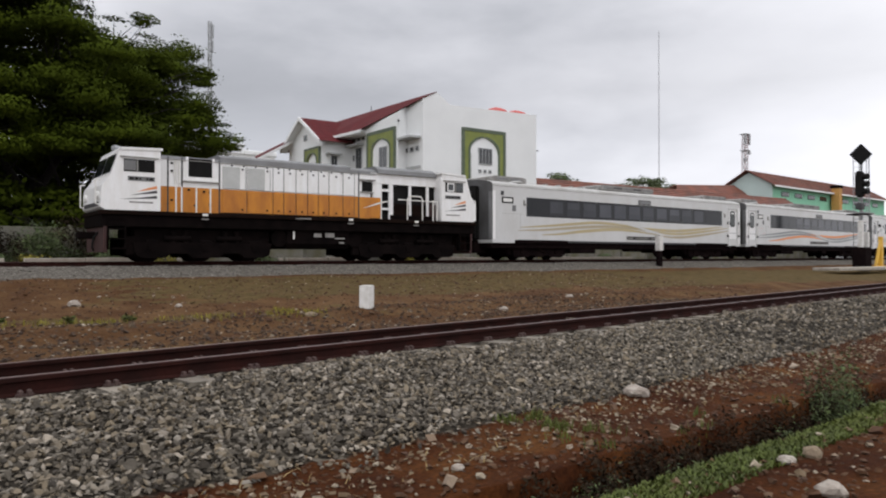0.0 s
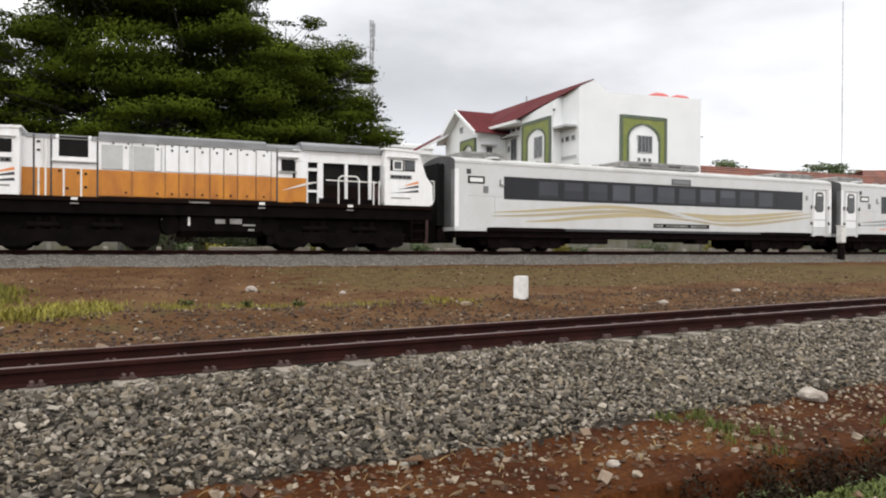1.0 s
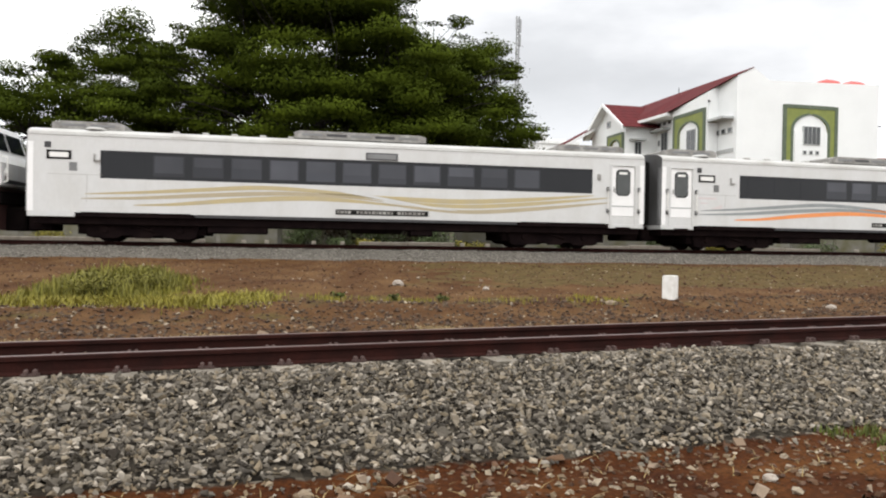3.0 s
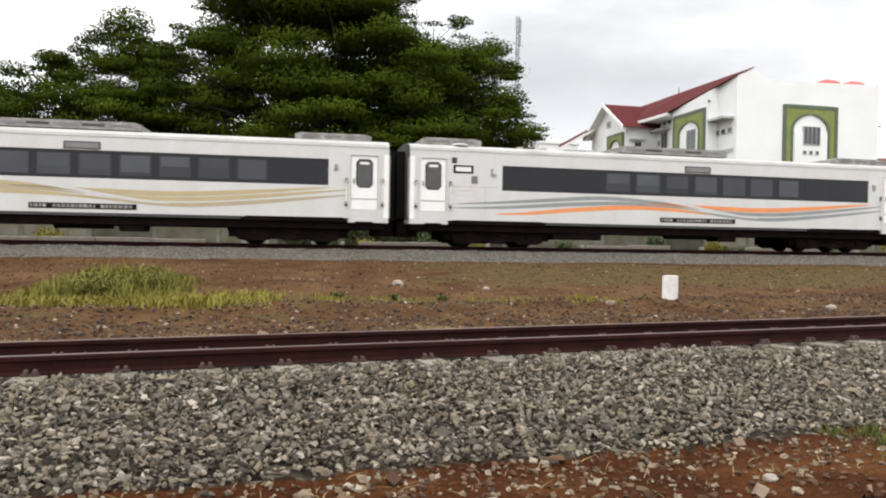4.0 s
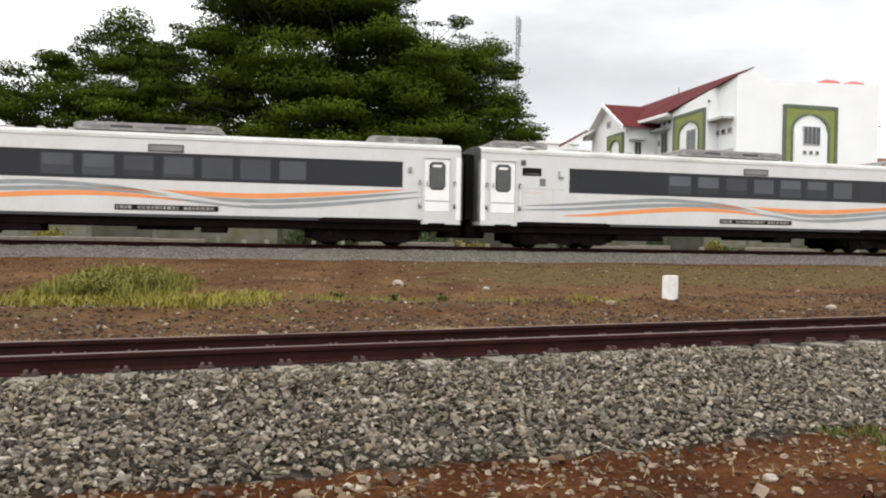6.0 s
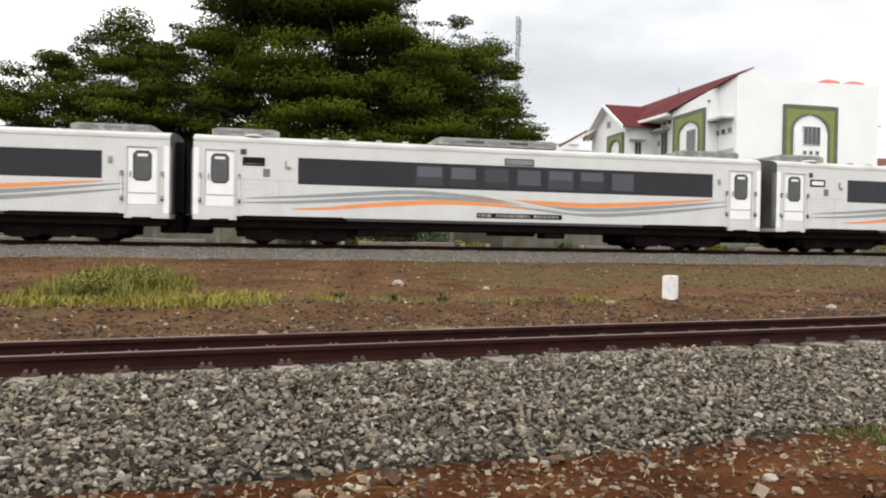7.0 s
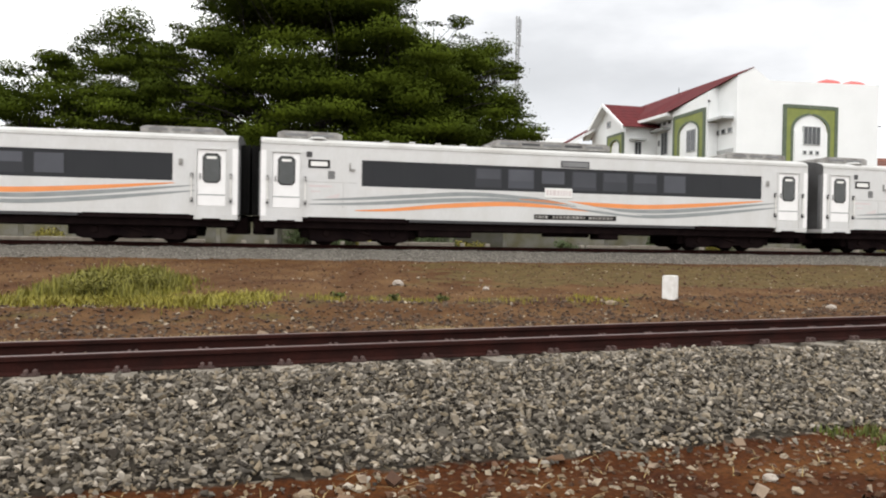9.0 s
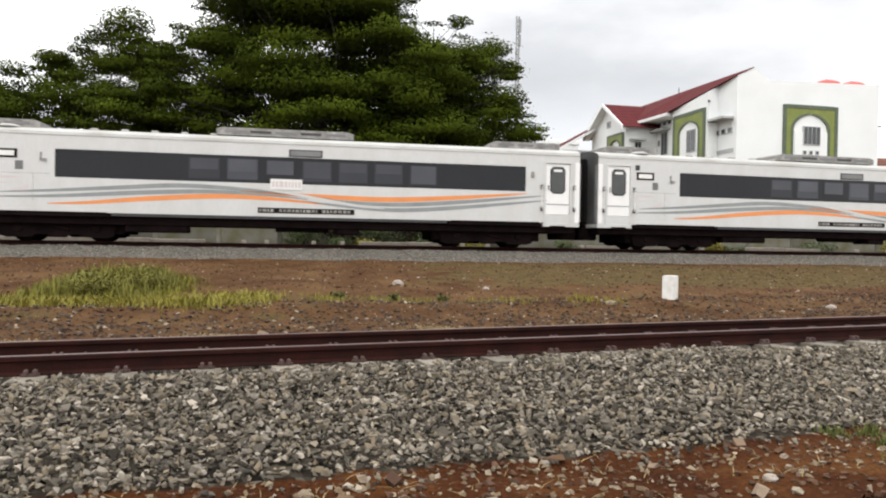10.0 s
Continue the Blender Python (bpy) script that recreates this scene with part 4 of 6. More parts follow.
def build_coaches():
    out = []
    first = coach(GOLD, False, (1, 2, 3, 4, 5, 6, 7, 8, 9, 10, 11), -7.97, -0.95, label="white passenger coach with gold wave stripes and tinted windows")
    second = coach(CARROT, True, (3, 4, 5, 6, 7, 8, 9), -6.8, 0.0, label="white passenger coach with grey and orange wave stripes")
    out += [(first, coach_place(0)), (second, coach_place(1))]
    for k in range(2, 6):
        c = copy_thing(second, on_line(coach_place(k), RAIL_Z))
        if k == 2:
            tagged(c, "white striped passenger coach with a blacked-out route board")
            part("board_cover", Form().box(-8.49, -7.86, -HALF - 0.026, -HALF - 0.019, 2.54, 2.71), BLACK, c, "black cover over the route board")
        if k == 3:
            tagged(c, "white striped passenger coach with a small white side banner")
            bars(c, "side_banner", -0.47, 0.53, 1.75, 2.08, -HALF - 0.008, SIGN_WHITE, STRIPE_FADED, 8, "white banner with red lettering")
        out.append((c, coach_place(k)))
    for c, x in out:
        c.matrix_world = on_line(x, RAIL_Z)
    return out


def loco_truck(parent, x):
    f = Form()
    for s in (-1, 1):
        f.prism([(-2.15, 0.60), (-2.0, 0.82), (2.0, 0.82), (2.15, 0.60), (1.95, 0.45), (1.25, 0.45), (1.1, 0.60), (0.55, 0.60), (0.4, 0.45), (-0.4, 0.45), (-0.55, 0.60), (-1.1, 0.60), (-1.25, 0.45), (-1.95, 0.45)],
                'y', s * 1.0 - 0.07, s * 1.0 + 0.07)
        for a in (-1.7, 0.0, 1.7):
            f.box(a - 0.22, a + 0.22, s * 1.05 - 0.11, s * 1.05 + 0.11, 0.30, 0.70, 0.04)
            f.tube((a, s * 1.16, 0.48), (a, s * 1.20, 0.48), 0.15)
        for a in (-0.85, 0.85):
            f.tube((a - 0.2, s * 1.05, 0.60), (a - 0.2, s * 1.05, 1.02), 0.12)
            f.tube((a + 0.2, s * 1.05, 0.60), (a + 0.2, s * 1.05, 1.02), 0.12)
            f.tube((a - 0.5, s * 1.12, 0.75), (a + 0.35, s * 1.12, 0.75), 0.09)
        f.prism([(-2.3, 0.62), (-2.2, 0.20), (-2.0, 0.12), (-1.3, 0.12), (-1.15, 0.26), (-0.6, 0.26), (-0.45, 0.12), (0.45, 0.12), (0.6, 0.26), (1.15, 0.26), (1.3, 0.12), (2.0, 0.12), (2.2, 0.20), (2.3, 0.62)],
                'y', s * 1.13 - 0.04, s * 1.13 + 0.04)
        f.box(-2.25, 2.25, s * 1.02 - 0.03, s * 1.02 + 0.03, 0.27, 1.05, 0.02)
        f.box(-2.5, -2.2, s * 1.0 - 0.1, s * 1.0 + 0.1, 0.2, 0.8, 0.03)
    f.box(-2.3, 2.3, -0.9, 0.9, 0.55, 1.06, 0.03)
    b = part("truck", f, ENGINE_BLACK, parent, "grimy black three-axle truck")
    b.location = (x, 0, 0)
    for a in (-1.7, 0.0, 1.7):
        wheelset(b, a, 0.475)
    return b


def cab(parent, s):
    """A driving cab at the end on side s: raked windscreen, side windows, painted slashes."""
    w = 1.37
    cut = 0.36 if s < 0 else 0.31
    X = lambda a: s * (a - cut * min(1.0, max(0.0, (a - 6.6) / 0.5)))
    outline = [(X(5.52), 1.60), (X(7.50), 1.60), (X(7.63), 1.68), (X(7.60), 2.34), (X(7.36), 2.66), (X(7.12), 3.38), (X(6.98), 3.48), (X(5.52), 3.53)]
    side = part("cab", Form().prism(outline, 'y', -w, w), LOCO_WHITE, parent, "white driving cab")
    part("cab_roof", Form().prism([(X(5.46), 3.515), (X(7.06), 3.465), (X(6.90), 3.54), (X(5.46), 3.59)], 'y', -w - 0.03, w + 0.03), LOCO_WHITE, side)
    lo, hi = sorted((X(5.70), X(6.66)))
    win = part("cab_window", Form().box(lo, hi, -w - 0.012, -w, 2.80, 3.19, 0.005), BLACK, side, "sliding side window, half open")
    a, b = sorted((X(5.80), X(6.16)))
    if s > 0:
        part("pane_frame", Form().box(a, b, -w - 0.016, -w - 0.012, 2.82, 3.17, 0.002), LOCO_WHITE, win)
        part("window_pane", Form().box(a + 0.05, b - 0.05, -w - 0.019, -w - 0.016, 2.87, 3.12), WINDOW_DARK, win)
    a, b = sorted((X(6.26), X(6.62)))
    part("window_pane", Form().box(a, b, -w - 0.018, -w - 0.012, 2.84, 3.15), ROOF_GREY if s < 0 else WINDOW_DARK, win)
    part("window_post", Form().box(X(6.22) - 0.02, X(6.22) + 0.02, -w - 0.02, -w, 2.80, 3.19), UNIT_GREY, win)
    part("rain_strip", Form().box(lo - 0.1, hi + 0.1, -w - 0.05, -w, 3.24, 3.27), UNIT_GREY, side)
    plate_lo, plate_hi = sorted((X(5.70), X(6.50)))
    bars(side, "number_plate", plate_lo, plate_hi, 2.52, 2.66, -w - 0.002, ROOF_GREY, BLACK, 5 + (s > 0), "grey number panel")
    for k, (mat, z, long) in enumerate(((STRIPE_ORANGE, 2.30, 0.62), (DARK_GREY, 2.16, 0.80), (DARK_GREY, 1.99, 1.15))):
        xr = X(5.62) if s < 0 else X(7.05)
        z += 0.0 if s < 0 else 0.08
        form = Form()
        form.add([(xr - long, -w - 0.004, z - 0.12 + 0.03 * k), (xr, -w - 0.004, z + 0.0), (xr - 0.02, -w - 0.004, z + 0.09), (xr - long * 0.45, -w - 0.004, z + 0.01)], [(0, 1, 2, 3)])
        part("slash", form, mat, side, "painted speed slash")
    part("small_lettering", Form().box(*sorted((X(5.75), X(6.45))), -w - 0.005, -w, 1.83, 1.88), UNIT_GREY, side)
    # windscreen, lamps and handrails on the nose
    for y0, y1 in ((-1.22, -0.06), (0.06, 1.22)):
        n = Vector((s * 0.30, 0, 0.10)).normalized()
        p0, p1 = Vector((X(7.33), 0, 2.76)), Vector((X(7.15), 0, 3.34))
        q = [p0 + n * 0.012, p1 + n * 0.012]
        part("windscreen", Form().add([(q[0].x, y0, q[0].z), (q[0].x, y1, q[0].z), (q[1].x, y1, q[1].z), (q[1].x, y0, q[1].z)], [(0, 1, 2, 3)]), GLASS, side, "dark windscreen")
    for y in (-0.95, 0.95):
        part("headlamp", Form().tube((X(7.60), y, 2.05), (X(7.68), y, 2.05), 0.13), SIGN_WHITE, side)
        part("nose_rail", Form().path([(X(7.62), y * 1.25, 1.75), (X(7.74), y * 1.25, 1.78), (X(7.74), y * 1.25, 2.5), (X(7.60), y * 1.25, 2.52)], 0.02), PALE, side)
    part("nose_stripe", Form().box(*sorted((X(7.60), X(7.65))), -1.1, 1.1, 1.72, 1.84), DARK_GREY, side)
    part("horn", Form().tube((X(6.3), 0.1, 3.66), (X(6.8), 0.1, 3.68), 0.04, 0.08).tube((X(6.3), -0.15, 3.66), (X(6.75), -0.15, 3.68), 0.04, 0.08).box(*sorted((X(6.2), X(6.35))), -0.2, 0.2, 3.5, 3.7), MAST, side)
    part("cab_door", Form().box(*sorted((X(5.50), X(5.60))), -1.30, -0.75, 1.66, 3.35, 0.01), LOCO_WHITE, side)
    return side


def locomotive():
    L = thing("diesel_locomotive", None, "white and orange diesel locomotive with a cab at each end", "locomotive")
    hw = 0.98
    part("main_frame", Form().box(-7.25, 7.3, -1.30, 1.30, 1.08, 1.46, 0.03), ENGINE_BLACK, L)
    part("walkway", Form().box(-7.27, 7.32, -1.372, 1.372, 1.46, 1.597, 0.015), DECK, L, "brown grimed walkway edge")
    part("lower_hood", Form().box(-5.5, 2.62, -hw, hw, 1.60, 2.44), ORANGE, L, "orange lower hood")
    part("upper_hood", Form().box(-5.5, 2.62, -hw, hw, 2.442, 3.34), LOCO_WHITE, L, "white upper hood")
    part("hood_roof", Form().prism([(-hw - 0.01, 3.335), (hw + 0.01, 3.335), (hw - 0.02, 3.52), (hw - 0.25, 3.62), (-hw + 0.25, 3.62), (-hw + 0.02, 3.52)], 'x', -3.25, 1.75), ROOF_GREY, L, "grey hood roof")
    part("hood_roof", Form().prism([(-hw - 0.01, 3.335), (hw + 0.01, 3.335), (hw - 0.06, 3.44), (-hw + 0.06, 3.44)], 'x', -5.5, -3.25), ROOF_GREY, L)
    part("hood_roof", Form().prism([(-hw - 0.01, 3.335), (hw + 0.01, 3.335), (hw - 0.02, 3.44), (hw - 0.2, 3.55), (-hw + 0.2, 3.55), (-hw + 0.02, 3.44)], 'x', 1.75, 2.88), ROOF_GREY, L)
    part("hood_roof", Form().prism([(-hw - 0.10, 3.38), (hw + 0.10, 3.38), (hw + 0.06, 3.55), (hw - 0.2, 3.68), (-hw + 0.2, 3.68), (-hw - 0.06, 3.55)], 'x', 2.90, 5.68), ROOF_GREY, L)
    # hood doors along the side
    edges = [-1.37, -0.96, -0.49, -0.03, 0.40, 0.83, 1.42, 1.91]
    for a, b in zip(edges, edges[1:]):
        part("hood_door", Form().box(a + 0.02, b - 0.02, -hw - 0.022, -hw, 2.47, 3.28, 0.008), LOCO_WHITE, L)
        d = part("hood_door", Form().box(a + 0.02, b - 0.02, -hw - 0.022, -hw, 1.66, 2.42, 0.008), ORANGE, L)
        part("latch", Form().box((a + b) / 2 - 0.03, (a + b) / 2 + 0.03, -hw - 0.04, -hw - 0.02, 1.74, 1.80), BLACK, d)
        part("latch", Form().box((a + b) / 2 - 0.03, (a + b) / 2 + 0.03, -hw - 0.04, -hw - 0.02, 3.10, 3.16), BLACK, d)
    for a, b in ((-3.17, -2.36), (-2.28, -1.46)):
        part("filter_grille", Form().box(a, b, -hw - 0.03, -hw, 2.47, 3.22, 0.01), GRILLE, L, "pale grey air filter mesh")
        d = part("hood_door", Form().box(a, b, -hw - 0.022, -hw, 1.66, 2.42, 0.008), ORANGE, L)
        part("door_post", Form().box(b - 0.22, b - 0.04, -hw - 0.036, -hw - 0.005, 2.46, 3.24, 0.006), LOCO_WHITE, L)
        part("latch", Form().box(b - 0.16, b - 0.10, -hw - 0.045, -hw - 0.02, 1.74, 1.80), BLACK, d)
        part("latch", Form().box(b - 0.16, b - 0.10, -hw - 0.055, -hw - 0.036, 3.12, 3.18), BLACK, d)
    part("radiator_opening", Form().box(-4.32, -3.53, -hw - 0.012, -hw, 2.80, 3.40), BLACK, L, "black radiator opening")
    part("opening_frame", Form().box(-4.40, -4.32, -hw - 0.03, -hw, 2.72, 3.44).box(-3.53, -3.45, -hw - 0.03, -hw, 2.72, 3.44).box(-4.50, -3.32, -hw - 0.05, -hw, 2.64, 2.72), LOCO_WHITE, L)
    part("ledge", Form().box(-4.52, -3.30, -hw - 0.07, -hw, 2.62, 2.655), UNIT_GREY, L)
    for x in (-4.97, -4.52, -3.28, 2.10):
        part("seam", Form().box(x - 0.025, x + 0.025, -hw - 0.012, -hw, 1.60, 3.40), DARK_GREY, L)
    for x in edges + [-2.32]:
        part("seam", Form().box(x - 0.007, x + 0.007, -hw - 0.006, -hw, 1.62, 3.33), DARK_GREY, L)
    part("seam", Form().box(-3.25, 2.1, -hw - 0.018, -hw, 1.60, 1.645), DECK, L)
    part("gutter", Form().box(-5.4, 2.6, -hw - 0.03, -hw, 3.31, 3.335), UNIT_GREY, L)
    for k in range(12):
        part("rivet_plate", Form().box(-3.1 + k * 0.42, -3.04 + k * 0.42, -hw - 0.035, -hw, 3.24, 3.29), DARK_GREY, L)
    for x in (-4.75, -4.62):
        part("pipe", Form().tube((x, -hw - 0.04, 2.5), (x, -hw - 0.04, 3.3), 0.025), PALE, L)
    for x, z in ((-4.85, 3.2), (-4.85, 2.95), (-4.3, 2.36), (-4.1, 1.85), (-3.8, 2.32), (-4.85, 2.0), (-3.6, 2.3), (-3.6, 1.9)):
        part("latch", Form().box(x - 0.04, x + 0.04, -hw - 0.03, -hw, z - 0.03, z + 0.03), BLACK, L)
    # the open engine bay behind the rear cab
    # solid black fill in place of the bay's shaded interior
    part("engine_bay", Form().box(2.62, 5.72, -hw + 0.12, hw - 0.12, 1.60, 3.36), BLACK, L, "black box for the unlit inside of the engine bay")
    part("bay_panel", Form().box(2.62, 5.74, -hw, -hw + 0.10, 2.99, 3.40, 0.01), LOCO_WHITE, L)
    part("bay_panel", Form().box(2.72, 3.10, -hw, -hw + 0.10, 2.44, 2.99, 0.008), LOCO_WHITE, L)
    part("bay_panel", Form().box(2.62, 3.08, -hw, -hw + 0.10, 1.64, 2.44, 0.008), ORANGE, L)
    part("bay_window", Form().box(2.24, 2.67, -hw - 0.02, -hw, 2.66, 3.04), BLACK, L, "small dark window")
    part("window_ledge", Form().box(2.16, 2.75, -hw - 0.06, -hw, 2.60, 2.65), UNIT_GREY, L)
    part("window_hood", Form().box(2.12, 2.80, -hw - 0.08, -hw, 3.08, 3.12), UNIT_GREY, L)
    part("slash", Form().add([(2.24, -hw - 0.026, 2.00), (3.10, -hw - 0.026, 2.22), (3.62, -hw - 0.026, 2.36), (3.10, -hw - 0.026, 2.30)], [(0, 1, 2, 3)]), PALE, L, "pale painted slash")
    for a, b in ((3.09, 3.14), (3.46, 3.66), (4.41, 4.52), (5.26, 5.38)):
        part("bay_post", Form().box(a, b, -hw, -hw + 0.08, 1.62, 3.0, 0.008), LOCO_WHITE, L)
    for a, b in ((3.66, 4.41), (4.52, 5.26)):
        part("bay_panel", Form().box(a, b, -hw + 0.03, -hw + 0.09, 1.80, 2.24), DECK, L, "dark brown kick panel")
    part("bay_panel", Form().box(5.40, 5.74, -hw - 0.002, -hw + 0.10, 1.80, 2.28, 0.008), MAROON, L)
    part("bay_rail", Form().box(3.12, 3.50, -hw, -hw + 0.06, 2.70, 2.80), LOCO_WHITE, L)
    part("bay_rail", Form().box(3.12, 3.50, -hw, -hw + 0.06, 1.98, 2.06), LOCO_WHITE, L)
    part("bay_sill", Form().box(3.5, 5.74, -hw - 0.005, -hw + 0.1, 1.60, 1.80, 0.01), ENGINE_BLACK, L)
    # handrails on the walkway
    rail_y = -1.33
    for x in (-5.03, -4.85, -4.38, -3.92):
        part("stanchion", Form().tube((x, rail_y, 1.58), (x, rail_y, 2.42), 0.026), PALE, L)
    part("handrail", Form().path([(3.88, rail_y, 1.6), (3.88, rail_y, 2.44), (3.98, rail_y, 2.54), (4.50, rail_y, 2.54), (4.60, rail_y, 2.44), (4.60, rail_y, 1.6)], 0.026), PALE, L)
    part("handrail", Form().path([(3.45, rail_y, 2.38), (5.25, rail_y, 2.36)], 0.022), PALE, L)
    for x in (5.12, 5.32):
        part("stanchion", Form().tube((x, rail_y, 1.58), (x, rail_y, 2.42), 0.026), PALE, L)
    for x in (-4.10, 1.33, 4.28):
        part("marker_plate", Form().box(x - 0.09, x + 0.09, -1.385, -1.37, 1.49, 1.57), PALE, L)
        part("foot_step", Form().box(x - 0.11, x + 0.11, -1.385, -1.29, 1.37, 1.41), UNIT_GREY, L)
    part("marker_plate", Form().box(-0.9, -0.3, -1.385, -1.372, 1.49, 1.53), UNIT_GREY, L)
    # tank, trucks and ends
    tank = part("fuel_tank", Form().prism([(-1.2, 0.62), (-1.05, 0.44), (1.05, 0.44), (1.2, 0.62), (1.2, 1.08), (-1.2, 1.08)], 'x', -1.15, 1.35), ENGINE_BLACK, L, "black fuel tank")
    part("tank_marking", Form().box(-0.10, 0.20, -1.215, -1.195, 0.86, 1.0).box(0.35, 0.72, -1.215, -1.195, 0.86, 1.02).box(0.75, 1.15, -1.215, -1.195, 0.80, 0.85).box(0.92, 1.12, -1.215, -1.195, 0.64, 0.70), UNIT_GREY, tank)
    part("tank_gauge", Form().box(-0.92, -0.86, -1.22, -1.195, 0.78, 1.06), PALE, tank)
    for x in (-1.42, 1.62):
        part("air_reservoir", Form().tube((x, -1.15, 0.80), (x, 1.15, 0.80), 0.30, n=18), ENGINE_BLACK, L)
    for x in (-4.0, 4.05):
        loco_truck(L, x)
    upper = ("hood", "lower_hood", "upper_hood", "filter_grille", "door_post", "radiator", "opening_frame", "ledge", "seam", "pipe", "latch", "engine_bay", "bay_", "window_", "slash")
    for o in L.children:
        if o.name.startswith(upper):
            o.location.x = -0.22
    for s in (-1, 1):
        part("pilot", Form().prism([(-1.25, 0.30), (1.25, 0.30), (1.3, 1.1), (-1.3, 1.1)], 'x', *sorted((s * 7.05, s * 7.17))), MAROON, L, "dull maroon pilot plate")
        part("coupler", Form().box(*sorted((s * 7.15, s * 7.7)), -0.13, 0.13, 0.72, 0.95, 0.03), ENGINE_BLACK, L)
        for y in (-1.18, 1.18):
            st = part("step_side", Form().box(*sorted((s * 6.52, s * 6.56)), y - 0.12, y + 0.12, 0.40, 1.46), ENGINE_BLACK, L)
            part("step_side", Form().box(*sorted((s * 7.04, s * 7.08)), y - 0.12, y + 0.12, 0.40, 1.46), ENGINE_BLACK, L)
            for z in (0.42, 0.72, 1.02, 1.30):
                part("tread", Form().box(*sorted((s * 6.55, s * 7.05)), y - 0.12, y + 0.12, z - 0.02, z + 0.02), ENGINE_BLACK, st)
        part("brake_hose", Form().path([(s * 7.15, -0.5, 0.95), (s * 7.3, -0.5, 0.75), (s * 7.34, -0.5, 0.45), (s * 7.28, -0.45, 0.35)], 0.03), BLACK, L)
        cab(L, s)
    part("drawgear", Form().box(7.10, 7.75, -0.6, 0.6, 0.28, 1.0, 0.05), ENGINE_BLACK, L)
    L.matrix_world = on_line(FIRST_JOINT - 28.34, RAIL_Z)
    return L


COACHES = build_coaches()
LOCO = locomotive()

# ---- buildings behind the line ----
def roof_sheet(parent, a, b, c, d, mat, name="roof", label="", courses=10, thick=0.10):
    """A tiled slope from eave a-b up to ridge d-c, in overlapping courses."""
    a, b, c, d = map(Vector, (a, b, c, d))
    n = (b - a).cross(d - a).normalized()
    if n.z < 0:
        n = -n
    rows = [(0.0, 0.0)]
    for k in range(courses):
        rows += [(k / courses, thick), ((k + 1) / courses, 0.03)]
    rows += [(1.0, 0.0)]
    vs = [p.lerp(q, u) + n * h for u, h in rows for p, q in ((a, d), (b, c))]
    m = len(rows)
    fs = [(2 * k, 2 * k + 1, 2 * (k + 1) % (2 * m) + 1, 2 * (k + 1) % (2 * m)) for k in range(m)]
    fs += [tuple(2 * k for k in range(m)), tuple(2 * k + 1 for k in range(m))]
    f = Form().add(vs, fs)
    return part(name, f, mat, parent, label)


def arch_outline(cx, half, z0, spring, top, n=9):
    """A pointed arch: upright jambs, then curves that meet at the top."""
    left = [(cx - half, z0), (cx - half, spring)]
    for k in range(1, n):
        u = k / n
        left.append((cx - half * math.cos(u * math.pi / 2) ** 0.8, spring + (top - spring) * (0.82 * math.sin(u * math.pi / 2) + 0.18 * u ** 3)))
    return left + [(cx, top)] + [(2 * cx - a, b) for a, b in reversed(left)]


def portal(parent, place, cx, half, z0, z1, inner, spring, top, depth):
    """A green slab round a pointed arch. place maps (along, outward, up) to the world."""
    def put(form):
        form.v = [place(*c) for c in form.v]
        return form
    arch = arch_outline(cx, inner, z0, spring, top)
    f = Form()
    n = len(arch)
    m = n // 2
    left = arch[:m + 1]
    right = arch[m:]
    for chain, edge in ((left, cx - half), (right, cx + half)):
        for (p, q), (p2, q2) in zip(chain, chain[1:]):
            f.add([(edge, depth, q), (p, depth, q), (p2, depth, q2), (edge, depth, q2)], [(0, 1, 2, 3)])
            f.add([(p, depth, q), (p2, depth, q2), (p2, 0, q2), (p, 0, q)], [(0, 1, 2, 3)])
    f.add([(cx - half, depth, top), (cx + half, depth, top), (cx + half, depth, z1), (cx - half, depth, z1)], [(0, 1, 2, 3)])
    slab = part("portal", put(f), PANEL_GREEN, parent, "olive green portal slab round a pointed arch")
    e = Form()
    b = half * 0.11
    e.box(cx - half - 0.02, cx - half + b, 0, depth + 0.03, z0, z1).box(cx + half - b, cx + half + 0.02, 0, depth + 0.03, z0, z1).box(cx - half + b, cx + half - b, 0, depth + 0.03, z1 - b, z1 + 0.02)
    part("portal_border", put(e), PANEL_EDGE, slab, "dark green border")
    g = Form()
    for (p, q), (p2, q2) in zip(arch, arch[1:]):
        w = 0.20
        s1, s2 = (-1 if p <= cx and p2 <= cx else 1), (-1 if p <= cx and p2 <= cx else 1)
        g.add([(p, depth + 0.02, q), (p2, depth + 0.02, q2), (p2 + s2 * w, depth + 0.02, q2 + w * 0.4), (p + s1 * w, depth + 0.02, q + w * 0.4),
               (p, depth, q), (p2, depth, q2), (p2 + s2 * w, depth, q2 + w * 0.4), (p + s1 * w, depth, q + w * 0.4)], [(0, 1, 2, 3), (0, 1, 5, 4), (3, 2, 6, 7)])
    part("arch_trim", put(g), PANEL_EDGE, slab)
    return slab


def window(parent, place, x0, x1, z0, z1, bars_n=3, out=0.05):
    def put(form):
        form.v = [place(*c) for c in form.v]
        return form
    w = part("window", put(Form().box(x0, x1, -0.02, out, z0, z1)), FRAME_GREY, parent)
    n = bars_n
    for k in range(n):
        a = x0 + 0.06 + k * (x1 - x0 - 0.06) / n
        part("pane", put(Form().box(a, a + (x1 - x0 - 0.06) / n - 0.06, out, out + 0.015, z0 + 0.06, z1 - 0.06)), WINDOW_DARK, w)
    return w


